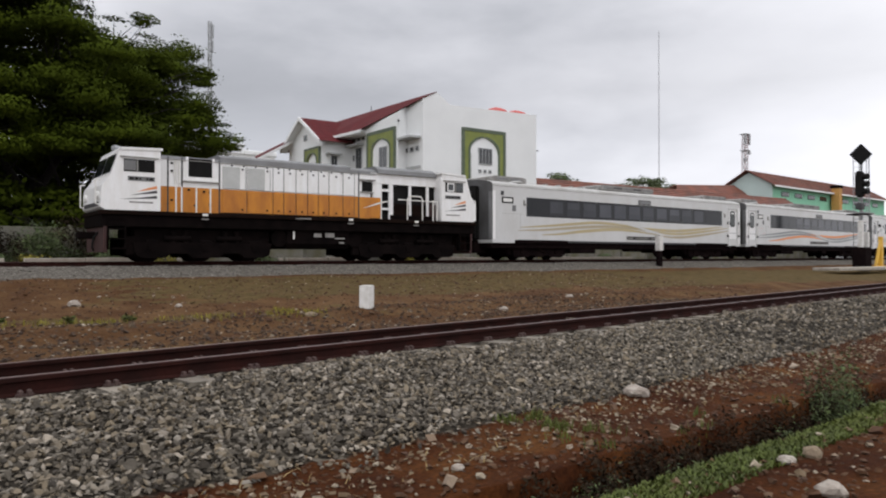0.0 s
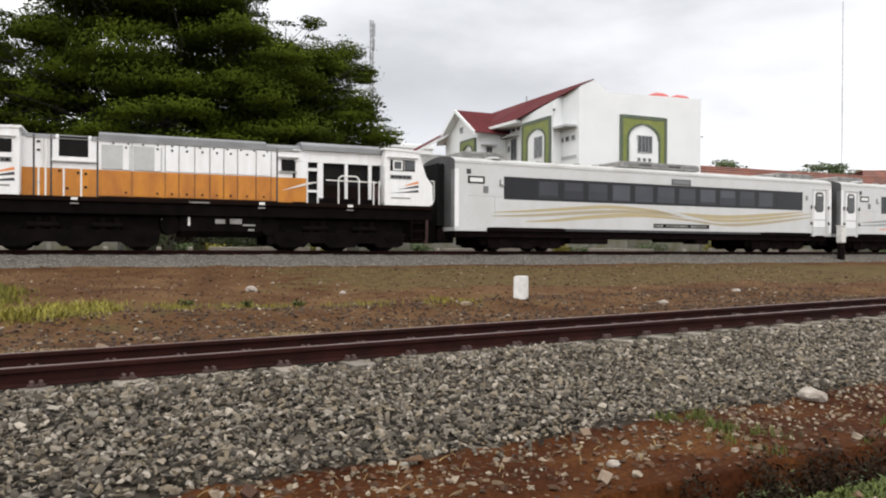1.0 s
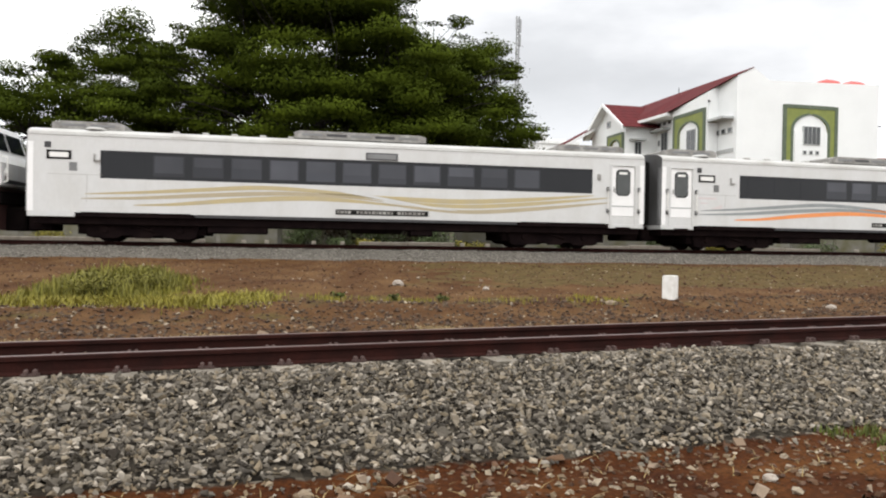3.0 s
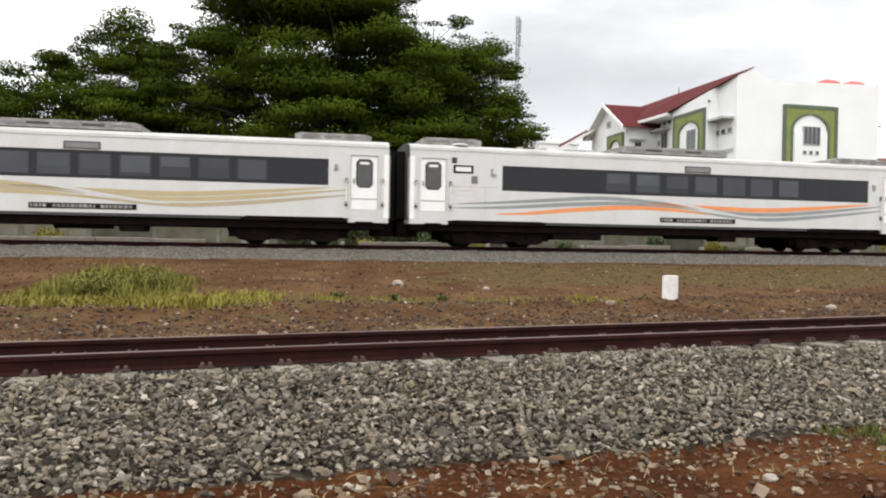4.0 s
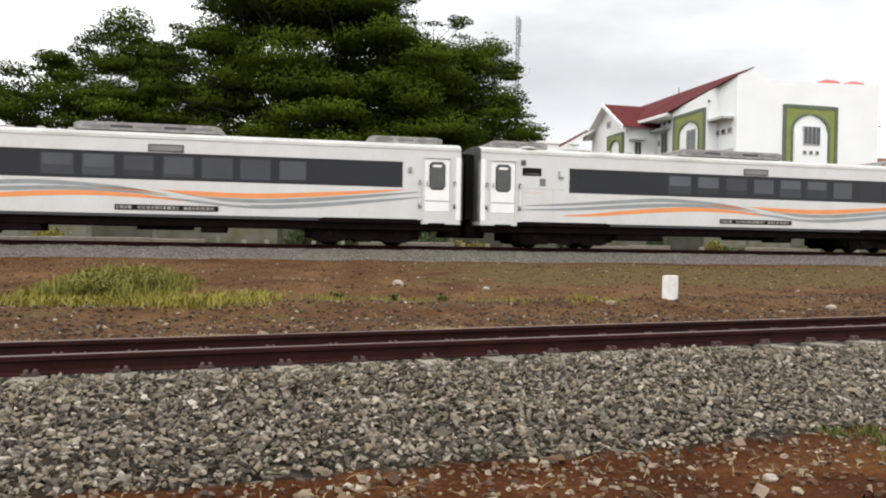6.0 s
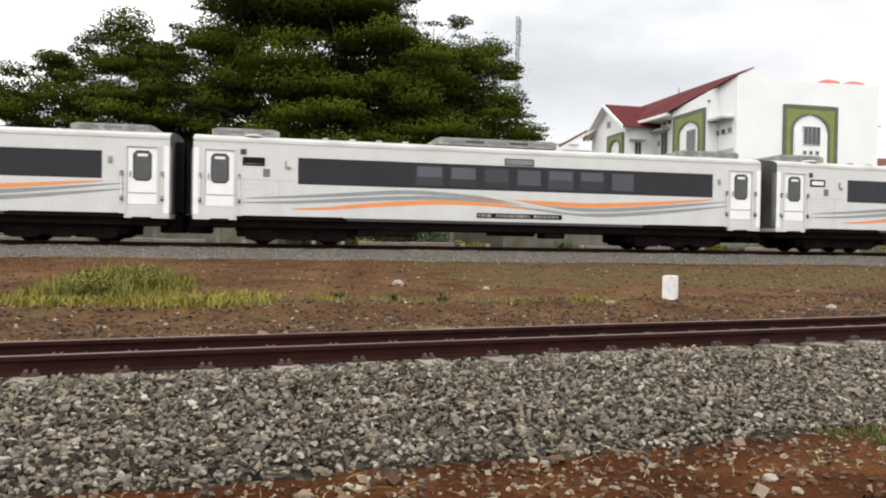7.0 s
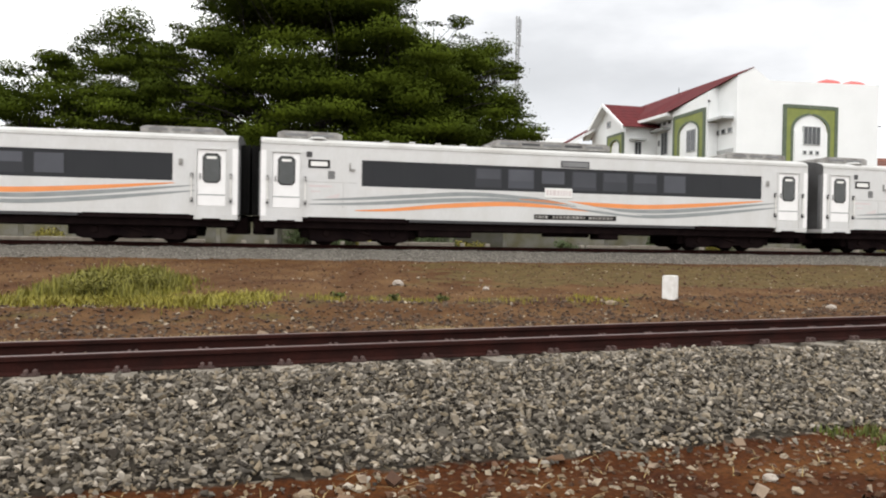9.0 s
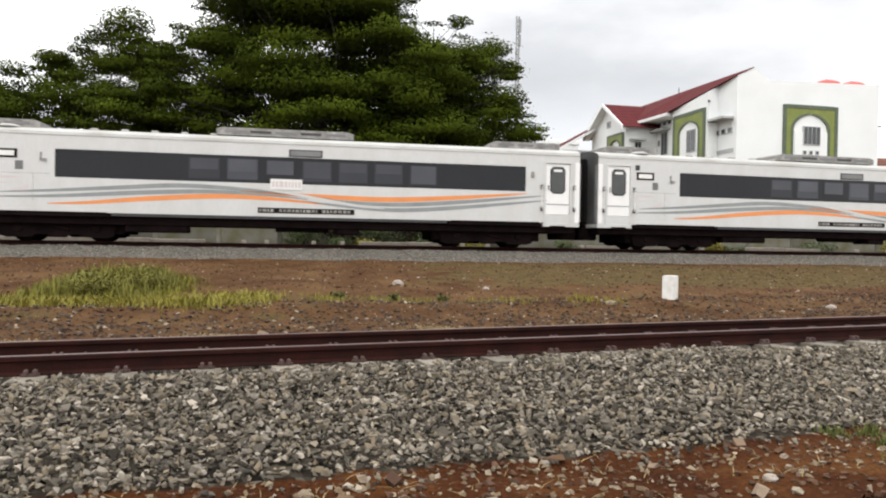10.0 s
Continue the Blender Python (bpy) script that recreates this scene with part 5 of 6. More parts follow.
def school_building():
    B = thing("school_building", None, "white two-storey building with maroon roof and green arched portals", "building")
    xs, xe, y0, y1, base = 30.09, 41.45, 44.0, 61.0, 0.7
    front = lambda a, o, u: (a, y0 - o, u)
    side = lambda a, o, u: (xs - o, a, u)
    part("front_wall", Form().prism([(xs, base), (xe, base), (xe, 12.9), (32.6, 12.68), (31.33, 13.50), (xs, 12.86)], 'y', y0, y0 + 0.3), PLASTER, B)
    part("side_wall", Form().box(xs, xs + 0.3, y0 + 0.3, y1, base, 12.0), PLASTER, B)
    part("end_wall", Form().box(xe - 0.3, xe, y0 + 0.3, y1, base, 12.85), PLASTER, B)
    part("back_wall", Form().box(xs + 0.3, xe - 0.3, y1 - 0.3, y1, base, 12.0), PLASTER, B)
    part("flat_roof", Form().box(33.0, xe - 0.3, y0 + 0.3, y1 - 0.3, 11.8, 12.05), CONCRETE, B)
    roof_sheet(B, (30.02, y0 - 0.05, 12.86), (28.9, 51.2, 11.46), (31.3, 51.2, 13.55), (31.33, y0 - 0.05, 13.50), ROOF_RED, label="maroon tiled roof slope", courses=12, thick=0.03)
    roof_sheet(B, (28.9, 51.2, 11.46), (28.2, 57.3, 11.34), (31.25, 60.4, 13.58), (31.3, 51.2, 13.55), ROOF_RED, courses=12, thick=0.03)
    roof_sheet(B, (33.4, y0 + 0.32, 12.2), (33.4, 60.2, 12.0), (31.3, 60.2, 13.5), (31.3, y0 + 0.32, 13.42), ROOF_RED, thick=0.03)
    part("side_wall", Form().add([(x, y, z) for x in (xs, xs + 0.3) for y, z in ((y0 + 0.301, 12.0), (52.0, 12.0), (52.0, 12.02), (46.2, 12.55), (y0 + 0.301, 12.84))],
                                 [(0, 1, 2, 3, 4), (5, 6, 7, 8, 9)] + [(k, (k + 1) % 5, 5 + (k + 1) % 5, 5 + k) for k in range(5)]), PLASTER, B)
    part("bay", Form().add([(29.3, 46.2, base), (xs, 46.2, base), (xs, 51.0, base), (29.3, 51.0, base), (29.3, 46.2, 12.16), (xs, 46.2, 12.58), (xs, 51.0, 12.0), (29.3, 51.0, 11.54)],
                           [(0, 1, 2, 3), (4, 5, 6, 7), (0, 1, 5, 4), (1, 2, 6, 5), (2, 3, 7, 6), (3, 0, 4, 7)]), PLASTER, B, "white projecting bay")
    part("eaves_lamp", Form().tube((29.26, 46.1, 11.55), (29.32, 46.1, 11.38), 0.06, 0.10), DARK_GREY, B)
    part("fascia", Form().add([(x + d, y, z) for y, d, h in ((51.1, 0.0, 11.24), (57.2, -0.65, 11.14)) for x, z in ((28.84, h), (28.84, h + 0.22), (28.94, h + 0.22), (xs - d, h + 0.10), (xs - d, h))],
                              [(k, (k + 1) % 5, 5 + (k + 1) % 5, 5 + k) for k in range(5)] + [(4, 3, 2, 1, 0), (5, 6, 7, 8, 9)]), PLASTER, B, "white boxed eaves")
    p = portal(B, front, 35.85, 2.17, 4.0, 11.12, 1.38, 9.35, 10.50, 0.07)
    part("niche", Form().box(34.6, 37.3, y0 - 0.06, y0 - 0.003, 4.0, 9.3), PLASTER, B)
    window(B, front, 35.25, 36.62, 8.38, 9.68, 4, 0.12)
    for k in range(3):
        window(B, front, 35.25 + k * 0.5, 35.55 + k * 0.5, 7.70, 8.0, 1, 0.10)
    bay = lambda a, o, u: (29.3 - o, a, u)
    portal(B, bay, 48.62, 2.14, 4.0, 11.08, 1.28, 9.53, 10.36, 0.07)
    window(B, bay, 47.7, 48.9, 8.12, 9.77, 2, 0.05)
    window(B, bay, 46.95, 47.4, 9.1, 9.57, 1, 0.05)
    part("canopy", Form().box(xs - 0.9, xs, 44.3, 46.2, 9.98, 10.16, 0.02), FRAME_GREY, B, "grey concrete window canopy")
    for k in range(3):
        window(B, side, 44.45 + k * 0.75, 44.95 + k * 0.75, 9.05, 9.45, 1, 0.06)
    part("vent_screen", Form().box(xs - 0.05, xs, 44.3, 46.5, 7.75, 7.98), FRAME_GREY, B)
    for a, b, z in ((52.7, 54.7, 10.45),):
        part("canopy", Form().box(xs - 0.7, xs, a, b, z, z + 0.15, 0.02), FRAME_GREY, B)
    window(B, side, 53.0, 54.0, 8.5, 10.35, 2, 0.06)
    window(B, side, 54.2, 54.5, 9.3, 9.8, 1, 0.06)
    for k in range(3):
        window(B, side, 52.5 + k * 0.8, 53.0 + k * 0.8, 10.9, 11.2, 1, 0.04)
    # the wing across the far end, its gable turned along the line
    part("wing_gable", Form().prism([(54.8, base), (61.4, base), (61.4, 10.9), (58.0, 13.0), (54.8, 10.95)], 'x', 27.3, 27.6), PLASTER, B)
    part("wing_wall", Form().box(27.6, xs, 54.8, 55.1, base, 11.2), PLASTER, B)
    part("wing_wall", Form().box(27.6, xs, 61.1, 61.4, base, 11.0), PLASTER, B)
    roof_sheet(B, (26.7, 54.1, 10.75), (31.2, 54.1, 10.75), (31.4, 58.0, 13.2), (26.7, 58.0, 13.2), ROOF_RED, courses=7, thick=0.04)
    roof_sheet(B, (26.7, 62.0, 10.7), (31.2, 62.0, 10.7), (31.4, 58.0, 13.2), (26.7, 58.0, 13.2), ROOF_RED, courses=7, thick=0.04)
    for ya, yb in ((54.1, 58.0), (61.9, 58.0)):
        part("barge_board", Form().add([(26.62, ya, 10.55), (26.62, yb, 12.98), (26.62, yb, 13.28), (26.62, ya, 10.85), (26.74, ya, 10.55), (26.74, yb, 12.98), (26.74, yb, 13.28), (26.74, ya, 10.85)],
                                       [(0, 1, 2, 3), (4, 5, 6, 7), (0, 1, 5, 4), (2, 3, 7, 6), (0, 3, 7, 4), (1, 2, 6, 5)]), PLASTER, B)
    for ya, yb in ((54.2, 58.0), (61.9, 58.0)):
        part("soffit", Form().add([(26.64, ya, 10.66), (27.3, ya, 10.66), (27.3, yb, 13.06), (26.64, yb, 13.06), (26.64, ya, 10.60), (27.3, ya, 10.60), (27.3, yb, 13.0), (26.64, yb, 13.0)],
                                  [(0, 1, 2, 3), (4, 5, 6, 7), (0, 1, 5, 4), (1, 2, 6, 5), (2, 3, 7, 6), (3, 0, 4, 7)]), PLASTER, B, "white soffit under the gable")
    roof_sheet(B, (23.8, 60.5, 9.70), (27.2, 60.5, 11.62), (28.5, 63.5, 12.3), (24.9, 63.5, 10.3), ROOF_RED, courses=5, thick=0.03)
    part("porch_fascia", Form().add([(x, y, z + h) for y in (60.36, 60.46) for x, z, h in ((23.7, 9.62, 0.0), (27.2, 11.6, 0.0), (27.2, 11.6, -0.22), (23.7, 9.62, -0.22))],
                                    [(0, 1, 2, 3), (4, 5, 6, 7), (0, 1, 5, 4), (2, 3, 7, 6), (0, 3, 7, 4), (1, 2, 6, 5)]), PLASTER, B)
    part("porch_wall", Form().box(24.6, 27.3, 61.6, 61.9, base, 9.7), PLASTER, B)
    wing_front = lambda a, o, u: (a, 54.8 - o, u)
    wing_end = lambda a, o, u: (27.3 - o, a, u)
    portal(B, wing_end, 56.5, 1.45, 4.0, 10.45, 0.85, 9.35, 9.95, 0.15)
    window(B, wing_end, 57.6, 58.3, 11.2, 11.75, 1, 0.05)
    window(B, wing_front, 28.1, 28.7, 8.5, 9.7, 2, 0.05)
    part("canopy", Form().box(27.6, 28.9, 54.2, 54.8, 9.75, 9.88, 0.02), FRAME_GREY, B)
    part("lamp_bracket", Form().tube((xe, y0 + 0.1, 9.98), (xe + 0.35, y0 + 0.1, 9.98), 0.04), UNDER, B)
    part("finial", Form().tube((31.26, y0 + 9.5, 13.3), (31.26, y0 + 9.5, 14.0), 0.03), UNDER, B)
    return B


school_building()
for x, y in ((38.35, 45.5), (40.45, 45.5)):
    solid("water_tank", Form().lathe([(0.95, 0.0), (1.0, 0.1), (1.0, 0.9), (0.85, 1.12), (0.45, 1.28), (0.12, 1.33), (0.10, 1.38)], None, 20), TANK_RED,
          "round red water tank on a flat roof", "water tank", pose(x, y, 12.05), "roof tanks", smooth=True)


def shed():
    S = thing("long_shed", None, "long low shed under weathered rust-red tiled roof", "shed")
    part("wall", Form().box(43.0, 95.0, 47.6, 47.85, 0.7, 5.6), PLASTER, S)
    part("wall", Form().box(43.0, 43.25, 47.85, 54.0, 0.7, 5.6), PLASTER, S)
    part("wall", Form().box(94.75, 95.0, 47.85, 54.0, 0.7, 5.6), PLASTER, S)
    part("wall", Form().box(43.25, 94.75, 53.8, 54.0, 0.7, 5.6), PLASTER, S)
    roof_sheet(S, (42.2, 46.6, 5.3), (97.0, 46.6, 5.3), (92.0, 50.5, 8.6), (42.2, 50.5, 8.5), ROOF_RUST, courses=14, label="rust-red tiles")
    roof_sheet(S, (42.2, 54.6, 5.3), (97.0, 54.6, 5.3), (92.0, 50.5, 8.6), (42.2, 50.5, 8.5), ROOF_RUST, courses=14)
    roof_sheet(S, (97.0, 46.6, 5.3), (97.0, 54.6, 5.3), (92.0, 50.6, 8.6), (92.0, 50.5, 8.6), ROOF_RUST, courses=14)
    part("ridge_cap", Form().tube((42.2, 50.5, 8.52), (92.0, 50.5, 8.62), 0.14), ROOF_RUST, S)


def green_building():
    G = thing("green_building", None, "mint green building with rust-red tiled roof and ochre column", "building")
    place = pose(101.0, 57.5, 0.7, 0, 0, 5.0)
    G.matrix_world = place
    part("gable_wall", Form().prism([(0, 0), (7.0, 0), (7.0, 11.0), (3.5, 13.0), (0, 11.0)], 'x', 0, 0.3), MINT_PALE, G, "pale mint gable wall")
    part("side_wall", Form().box(0.3, 46.0, 0, 0.3, 0, 11.0), MINT, G, "mint green long wall")
    part("back_wall", Form().box(0.3, 46.0, 6.7, 7.0, 0, 11.0), MINT, G)
    part("end_wall", Form().box(45.7, 46.0, 0.3, 6.7, 0, 11.0), MINT, G)
    roof_sheet(G, (-0.8, -0.8, 10.75), (47, -0.8, 10.75), (47, 3.5, 13.3), (-0.8, 3.5, 13.3), ROOF_RUST, courses=14, label="rust-red tiles")
    roof_sheet(G, (-0.8, 7.8, 10.75), (47, 7.8, 10.75), (47, 3.5, 13.3), (-0.8, 3.5, 13.3), ROOF_RUST, courses=14)
    part("fascia", Form().box(-0.8, 47, -0.86, -0.8, 10.6, 10.84), PLASTER, G)
    column = part("column", Form().box(20.5, 21.7, -1.6, -0.3, 0, 11.6, 0.05), OCHRE, G, "ochre square column with a dark cap")
    part("column_cap", Form().box(20.4, 21.8, -1.7, -0.2, 11.6, 12.1, 0.04), UNDER, column)
    for k in range(9):
        w = part("window", Form().box(3 + k * 4.6, 5.6 + k * 4.6, -0.05, 0, 9.4, 10.1), UNDER, G)
        for j in range(3):
            part("pane", Form().box(3.1 + k * 4.6 + j * 0.84, 3.84 + k * 4.6 + j * 0.84, -0.07, -0.05, 9.48, 10.02), WINDOW_DARK, w)


def low_house():
    H = thing("red_roofed_house", None, "low house with weathered red tiled roof beyond shed", "house")
    part("wall", Form().box(83, 100, 60.0, 66.0, 0.7, 8.6), PLASTER, H)
    roof_sheet(H, (81, 59, 8.4), (102, 59, 8.4), (100, 63, 11.9), (86, 63, 11.2), ROOF_RUST, courses=12, label="weathered red tiles")
    roof_sheet(H, (81, 67, 8.4), (102, 67, 8.4), (100, 63, 11.9), (86, 63, 11.2), ROOF_RUST, courses=12)


def pale_house():
    H = thing("pale_house", None, "pale grey flat-roofed building far behind the trees", "building")
    part("wall", Form().box(27.6, 35.5, 84, 92, 0.7, 13.3), PLASTER, H)
    part("parapet", Form().box(27.4, 31.5, 83.8, 92.2, 13.3, 14.6, 0.1), PLASTER, H)
    part("parapet", Form().box(31.5, 35.7, 83.8, 92.2, 13.3, 13.9, 0.1), PLASTER, H)


def right_house():
    H = thing("grey_roofed_house", None, "low house with grey sheet roof beside line", "house")
    part("wall", Form().box(66, 80, 31.0, 37.0, 0.7, 3.8), PLASTER, H)
    roof_sheet(H, (64.5, 30.0, 3.6), (81, 30.0, 3.6), (81, 34, 5.4), (64.5, 34, 5.4), ROOF_GREY, courses=6, label="grey sheet roof")
    roof_sheet(H, (64.5, 38.0, 3.6), (81, 38.0, 3.6), (81, 34, 5.4), (64.5, 34, 5.4), ROOF_GREY, courses=6)


shed(), green_building(), low_house(), pale_house(), right_house()


def lattice_tower(name, x, y, z0, z1, w0, w1, label, drums, mat_list):
    T = thing(name, pose(x, y, z0), label, "mast")
    h = z1 - z0
    n = max(6, int(h / (w0 * 1.4)))
    for a, b in ((-1, -1), (1, -1), (1, 1), (-1, 1)):
        part("leg", Form().tube((a * w0 / 2, b * w0 / 2, 0), (a * w1 / 2, b * w1 / 2, h), 0.06, n=5), mat_list[0], T)
    f = Form()
    for k in range(n):
        u, u2 = k / n, (k + 1) / n
        w, w2 = (w0 + (w1 - w0) * u) / 2, (w0 + (w1 - w0) * u2) / 2
        for (a, b), (c, d) in (((-1, -1), (1, -1)), ((1, -1), (1, 1)), ((1, 1), (-1, 1)), ((-1, 1), (-1, -1))):
            f.tube((a * w, b * w, h * u), (c * w2, d * w2, h * u2), 0.03, n=4).tube((a * w, b * w, h * u), (c * w, d * w, h * u), 0.03, n=4)
    part("bracing", f, mat_list[-1], T)
    for z, dx, r, long in drums:
        part("antenna", Form().box(dx - r / 2, dx + r / 2, -w1 / 2 - 0.3, -w1 / 2, z - long / 2, z + long / 2, 0.03), MAST, T)
    return T


lattice_tower("telecom_tower", 34.2, 104.6, 0.7, 35.2, 0.62, 0.34, "slender grey lattice telecom tower with panel antennas",
              [(33.4, -0.34, 0.16, 2.0), (33.0, 0.34, 0.16, 2.0), (30.8, 0.30, 0.15, 1.8), (29.4, -0.32, 0.2, 1.2), (26.5, 0.36, 0.2, 0.9), (24.0, 0.5, 0.25, 0.35)], [MAST, MAST])
lattice_tower("telecom_mast", 110.9, 67.8, 0.7, 21.4, 0.8, 0.6, "red and white lattice mast with round antennas",
              [(19.8, -0.55, 0.35, 1.8), (19.8, 0.55, 0.35, 1.8), (17.6, 0.5, 0.5, 0.6), (16.4, -0.5, 0.5, 0.5)], [MAST_RED, MAST])
for z in (17.9, 20.6):
    part("platform", Form().box(-0.6, 0.6, -0.6, 0.6, z, z + 0.12), MAST, bpy.data.objects["telecom_mast"])
guy = thing("radio_mast", pose(119.05, 91.2, 0.7), "thin grey radio mast against the clouds", "mast")
part("pole", Form().tube((0, 0, 0), (0, 0, 45.2), 0.10, 0.07, n=6), MAST, guy)

# ---- wall, bushes and posts between the line and the houses ----
boundary = thing("boundary_wall", pose(0, 33.0, 0.0), "low stained concrete panel wall behind the railway", "wall", kind="structure")
panel_mesh = mesh_of("wall_panel", Form().box(-1.22, 1.22, -0.06, 0.06, 0.55, 2.45, 0.02), WALL_CONCRETE)
pier_mesh = mesh_of("wall_post", Form().box(-0.10, 0.10, -0.10, 0.10, 0.55, 2.55, 0.02), WALL_CONCRETE)
for k in range(44):
    x = -30 + k * 2.6
    o = part("wall_panel", panel_mesh, WALL_CONCRETE, boundary)
    o.location = (x, 0, 0)
    o = part("wall_post", pier_mesh, WALL_CONCRETE, boundary)
    o.location = (x + 1.3, 0, 0)


def leaf_cloud(rng, centres, radii, counts, size, flat=0.45, droop=0.0, width=0.21, under=1.0):
    """Pointed leaves strewn over and through soft flattened lumps; also the way each leaf faces, outwards from its lump."""
    out, ways = [], []
    for c, r, n in zip(centres, radii, counts):
        d = rng.normal(size=(n, 3))
        d /= np.linalg.norm(d, axis=1, keepdims=True)
        d *= rng.random((n, 1)) ** 0.34 * np.where(rng.random((n, 1)) < 0.16, rng.uniform(1.05, 1.55, (n, 1)), 1.0)
        d[:, 2] = np.where(d[:, 2] < 0, d[:, 2] * under, d[:, 2])
        out.append(np.asarray(c) + d * np.asarray(r))
        ways.append(d / np.asarray(r) * np.mean(r))
    p, face_way = np.concatenate(out), np.concatenate(ways)
    n = len(p)
    face_way = face_way / (np.linalg.norm(face_way, axis=1, keepdims=True) + 1e-6) + rng.normal(0, 0.16, (n, 3)) + [0, 0, 0.15]
    face_way /= np.linalg.norm(face_way, axis=1, keepdims=True) + 1e-9
    lie = face_way + rng.normal(0, flat, (n, 3))
    way = np.cross(lie, rng.normal(size=(n, 3)))
    way[:, 2] -= droop
    way /= np.linalg.norm(way, axis=1, keepdims=True) + 1e-9
    side = np.cross(way, lie)
    side /= np.linalg.norm(side, axis=1, keepdims=True) + 1e-9
    up = np.cross(way, side)
    side = np.where((up * face_way).sum(1, keepdims=True) < 0, -side, side)
    long = size * rng.uniform(0.6, 1.4, (n, 1))
    fold = np.cross(way, side) * long * 0.06
    co = np.stack([p - way * long / 2, p - side * long * width - fold, p + way * long / 2, p + side * long * width - fold], 1)
    faces = np.arange(n * 4).reshape(n, 4)[:, [0, 1, 2, 3]]
    return co.reshape(-1, 3), faces, np.repeat(face_way, 4, axis=0)


def foliage_mesh(name, cloud, mat):
    co, faces, ways = cloud
    me = raw_mesh(name, co, faces, mat, False)
    me.normals_split_custom_set_from_vertices(ways.astype(np.float32))
    return me


def limb(form, a, b, r0, r1, rng, bend=0.12, steps=4):
    a, b = Vector(a), Vector(b)
    pts = [a.lerp(b, k / steps) + Vector(rng.normal(0, bend, 3) * (0 < k < steps) * (b - a).length * 0.25) for k in range(steps + 1)]
    for k in range(steps):
        form.tube(pts[k], pts[k + 1], r0 + (r1 - r0) * k / steps, r0 + (r1 - r0) * (k + 1) / steps, n=7, caps=False)
    return pts[-1]


def tree(name, x, y, base, lumps, trunk_r, fork, seed, label, leaf=0.155, per=1750, mat=None):
    """A tree with a forked trunk, limbs to every lump of its crown, and leaves in lumps with gaps between."""
    rng = np.random.default_rng(seed)
    T = thing(name, pose(x, y, base), label, "tree")
    f = Form()
    top = limb(f, (0, 0, -0.15), (0.2, 0.1, fork), trunk_r, trunk_r * 0.72, rng, 0.05)
    forks = []
    n = 6
    far = np.array([c for c, _ in lumps])
    mid = far.mean(axis=0)
    for k in range(n):
        a = math.tau * k / n + rng.uniform(-0.3, 0.3)
        q = (mid[0] * 0.5 + 3.4 * math.cos(a), mid[1] * 0.5 + 3.0 * math.sin(a), fork + (mid[2] - fork) * rng.uniform(0.35, 0.65))
        forks.append(limb(f, top, q, trunk_r * 0.42, trunk_r * 0.17, rng))
    for c, r in lumps:
        start = min(forks, key=lambda q: (q - Vector(c)).length)
        limb(f, start, (c[0], c[1], c[2] - r[2] * 0.3), trunk_r * 0.07, 0.012, rng, 0.16)
    part("trunk", f, BARK, T, "dark forked trunk and limbs", smooth=True)
    cloud = leaf_cloud(rng, [c for c, _ in lumps], [r for _, r in lumps], [int(per * r[0] * r[2] * 0.75) for _, r in lumps], leaf, width=0.27, under=0.55)
    part("crown", foliage_mesh("crown", cloud, mat or LEAF), None, T, "layered dark green feathery foliage")
    return T


def lumps_in(rng, n, centre, radii, lump, gap=0.0, low=-1.0, flat_base=None):
    """Lumps spread through an ellipsoid, denser towards its skin."""
    out = []
    while len(out) < n:
        d = rng.normal(size=3)
        d /= np.linalg.norm(d)
        k = rng.uniform(0.35, 1.0) ** 0.6
        p = np.asarray(centre) + d * k * np.asarray(radii)
        if flat_base is not None and p[2] < flat_base:
            continue
        s = rng.uniform(0.7, 1.25) * lump
        out.append((tuple(p), (s * rng.uniform(1.0, 1.5), s * rng.uniform(0.9, 1.3), s * rng.uniform(0.42, 0.6))))
    return out


rng_t = np.random.default_rng(12)


def layered_crown(rng, n, spans, depth, mid, lump, gaps=()):
    """Flat pads of foliage stacked in storeys; spans gives each storey's height and reach to either side."""
    hs, lo, hi = (np.array(c) for c in zip(*spans))
    out = []
    while len(out) < n:
        h = rng.uniform(hs[0], hs[-1])
        a, b = np.interp(h, hs, lo), np.interp(h, hs, hi)
        if rng.random() > (b - a) / (hi - lo).max():
            continue
        k = rng.uniform(-1, 1)
        k = math.copysign(abs(k) ** 0.8, k)
        s = lump * rng.uniform(0.55, 1.35)
        x = (a + b) / 2 + k * max((b - a) / 2 - s * 0.9, 0.2)
        y = mid + depth * math.sqrt(max(0.0, 1 - k * k)) * rng.uniform(-1, 1)
        if any(math.hypot(x - gx_, h - gz_) < gr_ + s * 0.55 for gx_, gz_, gr_ in gaps):
            continue
        out.append(((x, y, h), (s * rng.uniform(1.0, 1.5), s * rng.uniform(0.9, 1.3), s * rng.uniform(0.42, 0.85))))
    return out


